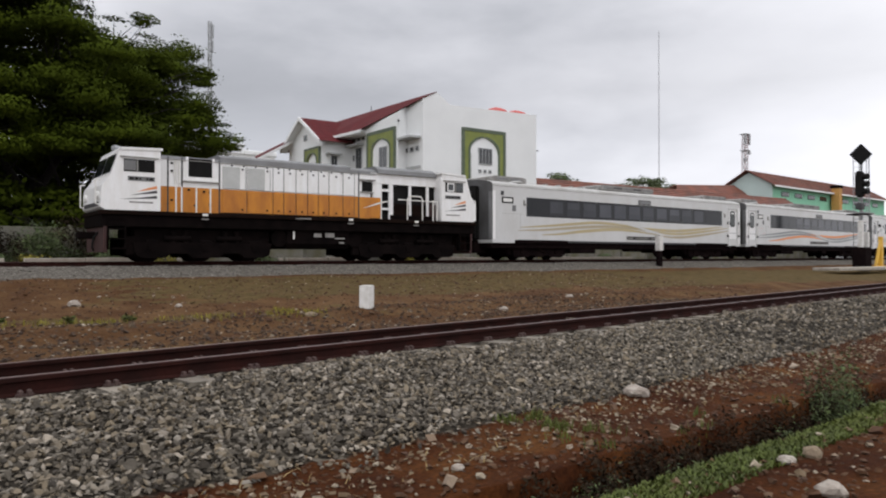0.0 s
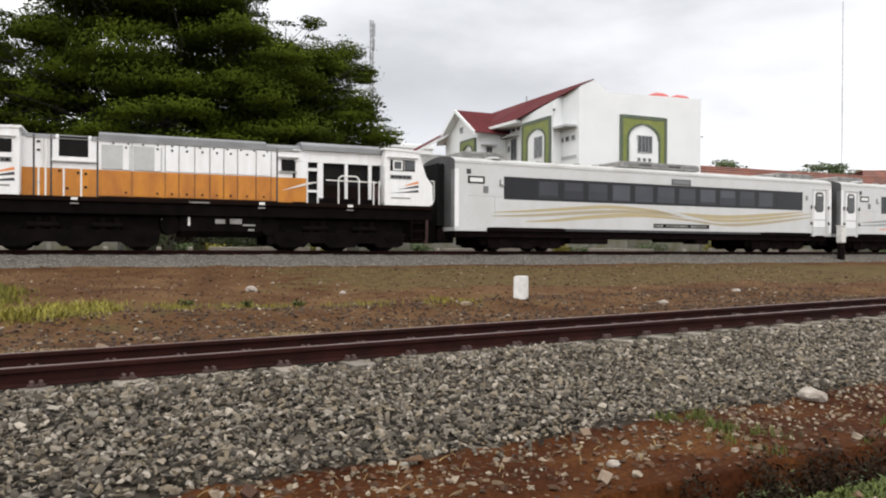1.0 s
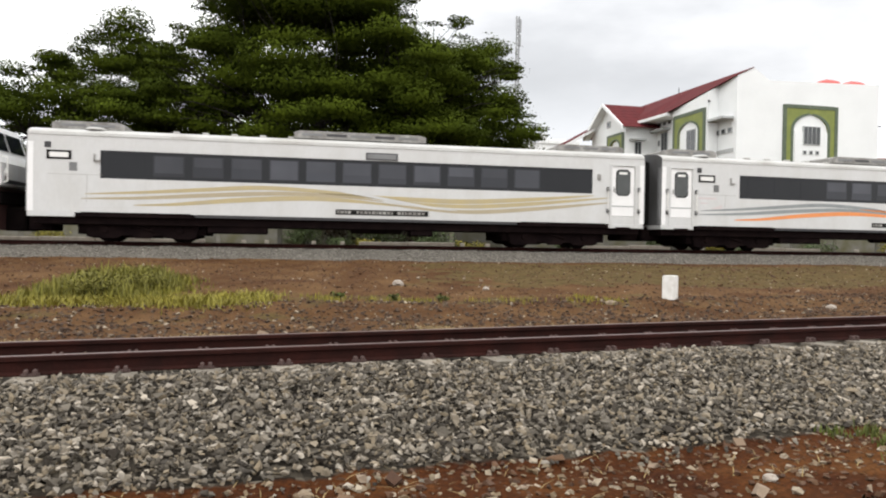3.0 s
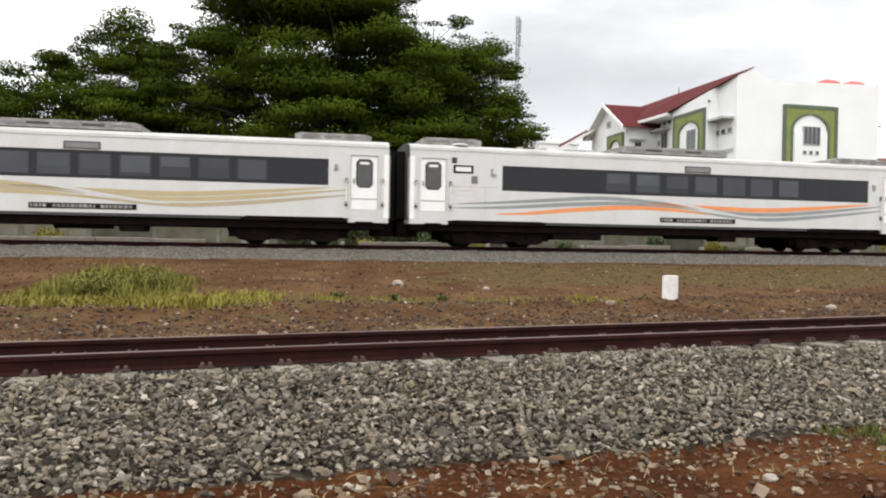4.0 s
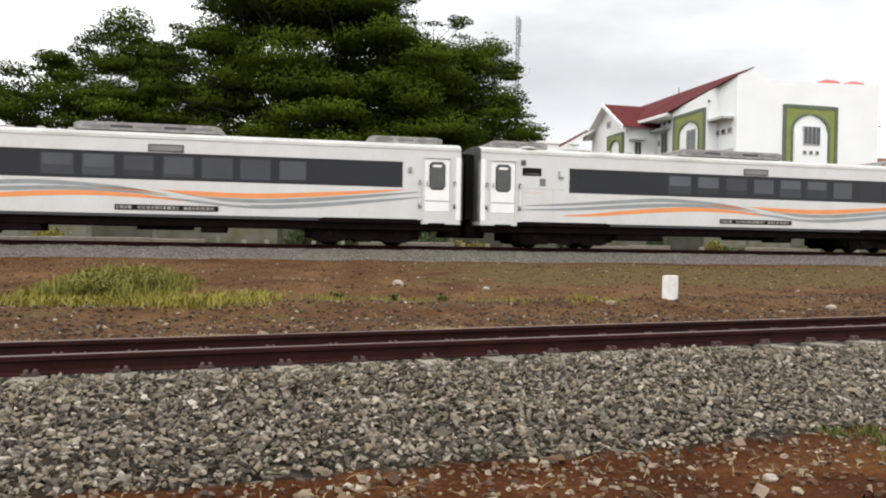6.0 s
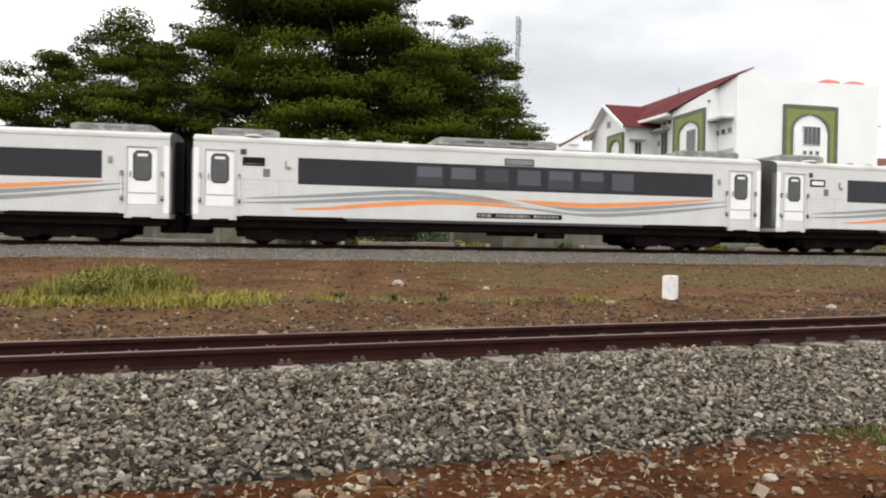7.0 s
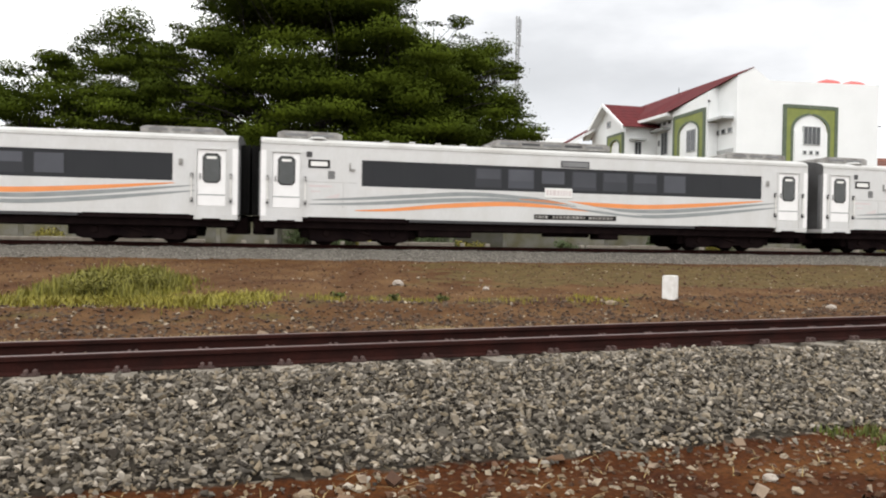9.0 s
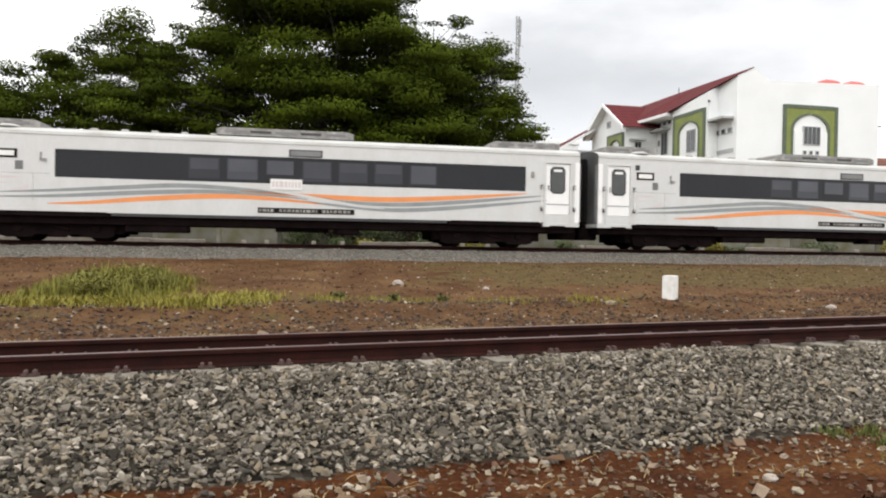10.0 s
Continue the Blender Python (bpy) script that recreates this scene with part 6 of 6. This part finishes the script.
STOREYS = [(4.6, -7.5, 9.3), (5.6, -8.6, 9.4), (6.6, -8.8, 9.6), (7.5, -9.0, 9.0), (8.3, -9.3, 8.5), (9.2, -9.4, 7.7), (10.0, -9.0, 8.3), (10.7, -9.6, 8.0), (11.2, -9.2, 5.9), (11.9, -8.6, 4.7), (12.6, -7.9, 3.6), (13.4, -6.5, 2.6), (14.2, -4.8, 1.2), (14.9, -2.5, 0.0)]
HOLES = [(-5.0, 11.4, 0.15), (2.6, 11.7, 0.45), (4.5, 10.9, 0.4), (7.6, 9.4, 0.5), (-7.6, 10.9, 0.2), (-5.0, 10.2, 0.35), (-7.4, 9.0, 0.45), (-4.6, 7.6, 0.25), (-6.2, 6.5, 0.3), (-2.6, 10.4, 0.25), (-3.0, 6.2, 0.25), (4.6, 9.4, 0.25), (6.7, 9.2, 0.4), (7.3, 6.2, 0.4), (8.3, 7.6, 0.3), (-0.2, 6.0, 0.2)]
crown = layered_crown(rng_t, 178, STOREYS, 5.6, 0.5, 1.35, HOLES)
hs_, lo_, hi_ = (np.array(c) for c in zip(*STOREYS))
for _ in range(70):      # thin sprays that stick out past the pads
    h_ = rng_t.uniform(5.0, 14.6)
    x_ = np.interp(h_, hs_, lo_) + rng_t.uniform(-0.7, 0.8) if rng_t.random() < 0.45 else np.interp(h_, hs_, hi_) + rng_t.uniform(-1.1, 0.1)
    crown.append(((float(x_), rng_t.uniform(-3, 3), h_), (rng_t.uniform(0.35, 0.8), 0.4, rng_t.uniform(0.10, 0.2))))
crown += lumps_in(rng_t, 16, (-1.4, 1.5, 8.8), (6.0, 4.0, 4.0), 1.3, flat_base=5.0)
for cx_, cz_, s_ in ((8.6, 11.2, 0.9), (9.2, 10.0, 0.8), (8.0, 9.2, 1.0), (9.3, 8.2, 1.0), (8.7, 6.9, 1.0), (9.5, 6.4, 0.7), (7.5, 6.2, 1.0), (6.0, 5.8, 1.0), (4.2, 5.7, 1.0), (2.0, 5.6, 1.1), (-1.0, 5.6, 1.1), (-4, 5.7, 1.1), (-6.5, 6.0, 1.1)):
    crown.append(((cx_ - 1.2, rng_t.uniform(-2, 1), cz_), (s_ * 1.25, s_, s_ * 0.7)))
crown += [((-8.6, 0.6, 9.2), (1.6, 1.2, 0.6)), ((-8.9, 1.0, 7.9), (1.7, 1.3, 0.6)), ((-9.2, 0.2, 6.6), (1.7, 1.3, 0.6)), ((-9.5, 0.4, 9.6), (1.5, 1.2, 0.5)), ((-10.2, 0.8, 8.6), (1.4, 1.2, 0.45)), ((-10.6, -0.3, 7.4), (1.5, 1.2, 0.5)), ((-11.2, 0.2, 10.3), (1.1, 0.9, 0.35)), ((-12.2, 0.4, 8.9), (1.1, 0.9, 0.35))]
crown += [((rng_t.uniform(-3.5, 4.0), rng_t.uniform(-6.0, -3.8), rng_t.uniform(4.8, 9.0)), (1.5, 1.1, 0.6)) for _ in range(18)]
crown += [((rng_t.uniform(-12.8, -8.4), rng_t.uniform(-1.5, 2.5), rng_t.uniform(4.8, 9.2)), (1.5, 1.2, 0.55)) for _ in range(26)]
for _ in range(24):
    h_ = rng_t.uniform(5.0, 10.6)
    crown.append(((float(np.interp(h_, hs_, hi_)) - rng_t.uniform(1.1, 3.6), rng_t.uniform(-3.5, 3.5), h_), (rng_t.uniform(0.9, 1.5), 1.1, rng_t.uniform(0.45, 0.75))))
tree("shade_tree", 3.9, 38.4, 0.72, crown, 0.55, 3.4, 5, "broad dark green spreading shade tree behind railway")
crown = layered_crown(rng_t, 120, [(4.4, -7.5, 7.5), (6.0, -7.6, 8.0), (7.5, -6.6, 8.0), (8.6, -6.0, 8.0), (9.4, -4.6, 7.0), (10.4, -2.6, 5.5), (11.4, -0.5, 4.6), (12.2, 1.0, 3.5)], 4.0, 0.0, 1.0, [(-3.0, 6.0, 0.3), (0.3, 9.9, 0.4), (-5.2, 5.4, 0.3)])
tree("roadside_tree", -10.6, 44.6, 0.72, crown, 0.35, 3.2, 6, "smaller green tree with loose open crown")
crown = lumps_in(rng_t, 36, (0, 0, 7.0), (5.0, 4.0, 3.6), 1.0, flat_base=4.0)
tree("roadside_tree", -3.5, 47.0, 0.72, crown, 0.32, 3.0, 7, "green tree filling in behind larger shade tree", per=1100)
for x, y, s in ((5.35, 37.6, 1), (2.6, 39.0, 2), (6.8, 40.5, 3)):
    rng_s = np.random.default_rng(40 + s)
    tree("shade_tree", x, y, 0.72, lumps_in(rng_s, 10, (0, 0, 6.8), (1.8, 1.8, 1.2), 0.9), 0.2, 3.2, 50 + s, "slim dark trunk rising into shared canopy", per=420)
for k, (x, y, w, h) in enumerate(((-13, 42, 3.4, 4.2), (-8.5, 41, 3.2, 4.6), (-4.0, 42, 3.4, 5.0), (0.3, 42.5, 3.4, 5.0), (4.3, 40.8, 3.2, 5.2), (2.0, 36.4, 2.4, 3.8), (5.8, 36.2, 2.2, 3.4), (7.6, 43, 3.4, 4.8), (11.5, 44, 3.0, 4.0), (16.0, 46, 3.2, 3.6))):
    rng_s = np.random.default_rng(90 + k)
    tree("understorey_tree", x, y, 0.72, lumps_in(rng_s, 46, (0, 0, h * 0.55), (w, 2.0, h * 0.5), 0.9, flat_base=0.5), 0.16, h * 0.35, 100 + k, "low dense dark green tree beneath the canopy", per=620, leaf=0.26)
for x, y, z, r, s in ((67.0, 67.3, 8.8, 3.0, 1), (84.0, 67.6, 9.6, 3.2, 2), (89.5, 68.6, 9.8, 3.0, 3)):
    rng_s = np.random.default_rng(60 + s)
    tree("garden_tree", x, y, 0.7, lumps_in(rng_s, 26, (0, 0, z), (r * 1.2, r, r * 0.75), 0.95), 0.25, z - 3.2, 70 + s, "rounded green tree showing above tiled roofs", leaf=0.34, per=200, mat=LEAF_DARK)


def bush(x, y, w, h, seed, mat, label, leaf=0.10, n=900, name="bush"):
    rng = np.random.default_rng(seed)
    lumps = [((rng.uniform(-w, w) * 0.6, rng.uniform(-w, w) * 0.4, h * rng.uniform(0.3, 0.8)), (w * 0.45, w * 0.4, h * 0.32)) for _ in range(9)]
    cloud = leaf_cloud(rng, [c for c, _ in lumps], [r for _, r in lumps], [n // 9] * 9, leaf, flat=0.9)
    B = thing(name, pose(x, y, float(surface(x, y))), label, "bush")
    part("foliage", foliage_mesh("foliage", cloud, mat), None, B)
    f = Form()
    for c, _ in lumps:
        f.tube((c[0] * 0.2, c[1] * 0.2, -0.05), c, 0.006, 0.003, n=5, caps=False)
    tagged(part("stem", f, BARK, B), kind="stuff")
    return B


for k, x in enumerate((-26, -19.5, -14, -9.0, 0.5, 2.4, 3.6, 5.0, 6.5, 8.2, 13.0, 17.2, 20.5, 21.9, 26.0, 31.0, 36.5, 44.0)):
    bush(x, 31.6 + 0.5 * math.sin(k * 2.1), 0.8 + 0.25 * math.sin(k), 0.8 + 0.25 * math.cos(k * 1.7), 80 + k, LEAF_DARK if k % 3 else GRASS_DRY, "ragged yellow-green bush beside concrete wall", 0.13, 800)


for k, x in enumerate((1.2, 2.6, 3.9, 5.2, 6.6)):
    bush(x, 32.2 + 0.3 * math.sin(k * 1.9), 1.1, 2.0 + 0.4 * math.cos(k * 2.3), 200 + k, DARK_WEED if k % 2 else LEAF_DARK, "tall dark thicket before the concrete wall", 0.12, 1600)
kerb = thing("drain_kerb", None, "pale concrete kerb of the drain behind the track", "kerb", kind="structure")
kerb_mesh = mesh_of("kerb_stone", Form().box(-0.98, 0.98, -0.12, 0.12, -0.6, 0.0, 0.02), CONCRETE)
for k in range(30):
    if k not in (10, 11, 12, 15, 16, 17, 20, 21, 24, 25):
        part("kerb_stone", kerb_mesh, CONCRETE, kerb).matrix_basis = on_line(-22 + 2.0 * k, 1.22 + 0.025 * math.sin(k * 2.7), 4.2)
stub = mesh_of("marker_stub", Form().box(-0.09, 0.09, -0.09, 0.09, -0.5, 0.34, 0.02), CONCRETE)
for k, x in enumerate((-1.6, -0.7, 1.2, 2.4, 7.6, 8.6, 13.2, 14.9, 19.0, 23.5, 28.0, 33.0)):
    o = tagged(part("marker_stub", stub, CONCRETE, None), "short pale weathered concrete stub behind the track", "post", "stubs behind the track")
    o.matrix_world = on_line(x, 0.86, 5.0 + 0.3 * math.sin(k * 2.2))


def blades(name, x, y, h, mat, label, seed, lean=0.35, width=0.007, category="grass"):
    """Grass: bent blades, each two joined facets."""
    rng = np.random.default_rng(seed)
    n = len(x)
    z = surface(x, y) - 0.01
    a = rng.uniform(0, math.tau, n)
    d = np.stack([np.cos(a), np.sin(a)], -1) * (h * lean * rng.uniform(0.2, 1.4, n))[:, None]
    w = np.stack([-np.sin(a), np.cos(a)], -1) * (width * rng.uniform(0.6, 1.4, n))[:, None]
    root = np.stack([x, y], -1)
    mk = lambda xy, up: np.concatenate([xy, (z + up)[:, None]], 1)
    co = np.stack([mk(root - w, 0 * h), mk(root + w, 0 * h), mk(root + d * 0.35 + w * 0.8, h * 0.6), mk(root + d * 0.35 - w * 0.8, h * 0.6), mk(root + d + w * 0.1, h), mk(root + d - w * 0.1, h)], 1)
    i = (np.arange(n) * 6)[:, None]
    faces = np.concatenate([i + [0, 1, 2, 3], i + [3, 2, 4, 5]], 0)
    return tagged(new(name, raw_mesh(name, co.reshape(-1, 3), faces, mat)), label, category, kind="stuff")


R2 = np.random.default_rng(31)


def tufts(n_tufts, per, x0, x1, y0, y1, spread):
    tx, ty = R2.uniform(x0, x1, n_tufts), R2.uniform(y0, y1, n_tufts)
    return np.repeat(tx, per) + R2.normal(0, spread, n_tufts * per), np.repeat(ty, per) + R2.normal(0, spread, n_tufts * per)


x, y = tufts(170, 90, -9.5, -0.3, 12.1, 13.7, 0.24)
blades("toe_grass", x, y, 0.03 + 0.15 * R2.random(len(x)) ** 1.8, GRASS_DRY, "yellow-green grass along the foot of embankment", 33, lean=0.9, width=0.008)
x, y = tufts(30, 24, -0.9, 6.5, 12.7, 13.5, 0.16)
blades("sparse_grass", x, y, R2.uniform(0.04, 0.12, len(x)), GRASS_DRY, "sparse short dry grass on brown soil", 34, width=0.008)
x, y = tufts(75, 60, -4.3, -1.9, 13.0, 16.6, 0.25)
blades("bank_grass", x, y, R2.uniform(0.08, 0.45, len(x)) * np.interp(x, [-4.6, -3.6, -2.6, -1.6], [0.4, 1.0, 0.9, 0.3]), WEED, "taller green weeds climbing brown embankment", 35, width=0.013)
for k, (x, y, w, h) in enumerate(((-3.1, 13.2, 0.62, 0.50), (-2.5, 14.4, 0.45, 0.4), (-3.6, 14.6, 0.5, 0.4), (-3.0, 16.0, 0.4, 0.35))):
    bush(x, y, w, h, 120 + k, WEED, "leafy yellow-green weed on the embankment", 0.06, 900, "weed")
for k, (x, y) in enumerate(((2.05, 13.3), (1.0, 13.2), (2.9, 13.0))):
    bush(x, y, 0.14, 0.14, 130 + k, GRASS_GREEN, "small green seedling on brown soil", 0.06, 120, "weed")
x, y = tufts(60, 90, 1.7, 4.8, 8.9, 9.8, 0.16)
blades("verge_straw", x, y, R2.uniform(0.02, 0.07, len(x)), STRAW, "pale dry grass on the verge beyond the siding", 41, lean=1.2, width=0.008)
x, y = tufts(70, 60, -4.5, 1.8, 7.9, 8.8, 0.14)
blades("verge_straw", x, y, R2.uniform(0.015, 0.05, len(x)), STRAW, "thin dry grass along the siding", 42, lean=1.4, width=0.007)
x, y = R2.uniform(2.6, 8.5, 19000), 2.30 + 0.34 * R2.random(19000) ** 0.7
blades("ditch_grass", x, y + np.interp(x, [3.0, 4.5, 6.0], [-0.1, 0.0, 0.12]), R2.uniform(0.012, 0.045, len(x)), GRASS_GREEN, "fresh green grass along the ditch edge", 36, lean=0.7, width=0.009)
x, y = tufts(4, 50, 3.35, 3.7, 3.5, 3.95, 0.05)
blades("gravel_grass", x, y, R2.uniform(0.03, 0.09, len(x)), GRASS_GREEN, "green grass tuft growing at gravel's edge", 37, width=0.006)
x, y = tufts(8, 22, 2.6, 6.0, 3.0, 3.5, 0.05)
blades("soil_grass", x, y, R2.uniform(0.03, 0.09, len(x)), GRASS_GREEN, "thin green grass on red soil", 38, width=0.005)
x, y = scatter(R2, 420, -2.0, 7.0, -3.6, -2.9)
blades("straw", x, y, R2.uniform(0.02, 0.05, len(x)), STRAW, "dry straw litter on red soil", 39, lean=2.6, width=0.004)
bush(6.35, 3.05, 0.30, 1.15, 150, LEAF_DARK, "wispy green weed beside the ditch", 0.03, 1800, "weed")
bush(6.1, 2.88, 0.26, 1.15, 151, LEAF_DARK, "wispy green weed beside the ditch", 0.03, 1700, "weed")
# dark weeds added as filler, so the ditch reads as a shaded band
for k in range(26):
    x = 2.5 + k * 0.19 + 0.1 * math.sin(k * 3.1)
    bush(x, float(np.interp(x, [3.0, 4.5, 6.0], [2.87, 3.01, 3.13])), 0.30, (0.62, 0.76, 0.66, 0.80)[k % 4] * min(1.0, (x - 0.6) / 3.0), 160 + k, DARK_WEED if k % 4 else LEAF_DARK, "tangled dark weeds added to darken the shaded ditch", 0.03, 2400, "weed")

# ---- stones that stand out ----
boulder(5.02, 4.10, 0.10, 1, STONE_PALE, "pale grey stone at gravel's edge")
boulder(3.85, 1.87, 0.085, 2, STONE_PALE, "large pale stone on brown soil")
boulder(4.45, 2.28, 0.075, 3, STONE_TAN, "rounded tan stone near the ditch")
boulder(4.22, 2.60, 0.06, 4, STONE_PALE, "pale stone in ditch grass")
boulder(4.2, 2.30, 0.05, 5, STONE_PALE, "small pale stone in ditch grass")
boulder(0.12, 3.42, 0.04, 6, STONE_TAN, "tan stone on red soil")
boulder(2.5, 3.30, 0.035, 7, STONE_PALE, "pale stone on red soil")
boulder(2.56, 16.1, 0.13, 8, STONE_PALE, "pale boulder lying on the embankment")
boulder(4.35, 15.2, 0.08, 9, STONE_PALE, "small white stone on embankment")
boulder(6.05, 12.6, 0.09, 10, STONE_TAN, "tan stone at embankment foot")
boulder(10.6, 12.3, 0.10, 11, STONE_PALE, "pale stone at embankment foot")
boulder(14.0, 13.6, 0.10, 12, STONE_PALE, "pale stone at embankment foot")
boulder(0.4, 10.0, 0.045, 13, STONE_TAN, "pale stone on brown soil")
boulder(-0.9, 9.8, 0.04, 14, STONE_TAN, "pale stone on brown soil")

# ---- posts and signals ----
POST_OUTLINE = [(-0.135, -0.08), (-0.10, -0.115), (0.10, -0.115), (0.135, -0.08), (0.135, 0.115), (-0.135, 0.115)]
solid("marker_post", Form().prism(POST_OUTLINE, 'z', -0.15, 0.435).prism([(a * 0.9, b * 0.9) for a, b in POST_OUTLINE], 'z', 0.435, 0.46), POST_WHITE,
      "short whitewashed concrete marker post on the embankment", "post", pose(7.50, 13.0, float(surface(7.50, 13.0)), 0, 0, 38))

dwarf = thing("trackside_cabinet", pose(31.0, 23.75, float(surface(31.0, 23.75))), "white trackside box on a black pedestal", "signal box")
part("pedestal", Form().box(-0.13, 0.13, -0.12, 0.12, -0.1, 0.78, 0.02), UNDER, dwarf)
part("cabinet", Form().box(-0.16, 0.16, -0.15, 0.15, 0.78, 1.55, 0.03), POST_WHITE, dwarf)
part("cap", Form().box(-0.18, 0.18, -0.17, 0.17, 1.55, 1.60, 0.01), POST_WHITE, dwarf)

sig = thing("colour_light_signal", pose(47.04, 21.0, 0.55), "black colour-light railway signal on a mast with cage ladder", "signal")
part("mast", Form().tube((0, 0, 0), (0, 0, 7.2), 0.09, 0.07), MAST, sig)
part("plinth", Form().box(-0.42, 0.42, -0.4, 0.4, -0.2, 1.25, 0.04), UNDER, sig, "dark plinth")
part("relay_box", Form().box(-0.34, -0.16, -0.2, 0.1, 1.25, 2.9, 0.02), POST_WHITE, sig, "slim white relay box")
part("relay_box", Form().box(0.40, 0.60, -0.2, 0.1, 1.25, 2.2, 0.02), POST_WHITE, sig, "slim white relay box")
part("route_indicator", Form().box(-0.46, 0.46, -0.10, 0.10, -0.46, 0.46, 0.03, pose(0, 0, 0, 0, 0, -42) @ pose(-0.1, -0.15, 6.95, 0, 45, 0)), BLACK, sig, "black diamond plate")
head = part("signal_head", Form().box(-0.75, -0.15, -0.3, 0.1, 4.3, 5.9, 0.12), BLACK, sig, "black signal head")
for z in (4.65, 5.1, 5.55):
    part("lamp_hood", Form().tube((-0.45, -0.3, z), (-0.45, -0.62, z), 0.17, 0.19), BLACK, head)
    part("lens", Form().tube((-0.45, -0.31, z), (-0.45, -0.33, z), 0.13), MAROON if z > 5 else GLASS, head)
part("small_lamp", Form().box(-0.7, -0.2, -0.3, 0.1, 3.55, 3.95, 0.05), DARK_GREY, sig)
part("bracket", Form().tube((0, 0, 4.2), (-0.5, 0, 4.2), 0.04).tube((0, 0, 5.8), (-0.5, 0, 5.8), 0.04), MAST, sig)
for z in (3.4, 5.3):
    part("cage", Form().path([(0.0, 0, z), (1.0, 0, z), (1.0, 0, z + 1.6), (0.7, 0, z + 1.6)], 0.04).path([(0.65, 0, z), (0.65, 0, z + 1.6)], 0.03).path([(0, 0, z + 0.1), (0.9, 0.3, z + 0.1)], 0.03), MAST, sig)
lad = Form()
for k in range(16):
    lad.tube((0.15, 0.2, 1.2 + k * 0.36), (0.15, 0.55, 1.2 + k * 0.36), 0.015, n=5)
lad.tube((0.15, 0.2, 0), (0.15, 0.2, 7.0), 0.025, n=6).tube((0.15, 0.55, 0), (0.15, 0.55, 7.0), 0.025, n=6)
part("ladder", lad, MAST, sig)
part("platform", Form().box(-0.5, 0.7, -0.3, 0.7, 3.25, 3.32), UNDER, sig)

bar = thing("yellow_barrier", pose(49.6, 21.0, 0.5), "yellow painted steel barrier beside the signal", "barrier")
part("post", Form().box(-0.12, 0.12, -0.12, 0.12, -0.1, 2.0, 0.02), YELLOW, bar)
part("brace", Form().tube((0, 0, 1.9), (-0.75, 0, 0.05), 0.09), YELLOW, bar)
part("foot", Form().box(-1.0, 1.0, -0.15, 0.15, -0.05, 0.14, 0.02), YELLOW, bar)
lamp = thing("lamp_post", pose(55.3, 23.2 - 1.6, 0.6), "grey steel lamp post beside the line", "lamp post")
part("pole", Form().tube((0, 0, 0), (0, 0, 8.0), 0.22, 0.16), MAST, lamp)
part("collar", Form().tube((0, 0, 7.0), (0, 0, 7.3), 0.3), MAST, lamp)
solid("concrete_slab", Form().box(-4.5, 9.0, -0.8, 0.6, -0.05, 0.12, 0.02), CONCRETE, "pale concrete slab at the foot of the signal", "slab", pose(44.0, 19.6, 0.52))


# ---- what moves ----
def motions():
    steps = [k * 0.5 for k in range(21)]
    cars = [(c, x) for c, x in COACHES] + [(LOCO, FIRST_JOINT - 28.34)]
    for c, x in cars:
        walk(c, [(t, on_line(x + travelled(t), RAIL_Z)) for t in steps])
        for w in [o for o in c.children_recursive if o.name.startswith("wheelset")]:
            r, x0 = w.location.z, w.location.x
            walk(w, [(k / FPS, pose(x0, 0, r, 0, math.degrees(travelled(k / FPS) / r), 0)) for k in range(0, 10 * FPS + 1)])


motions()
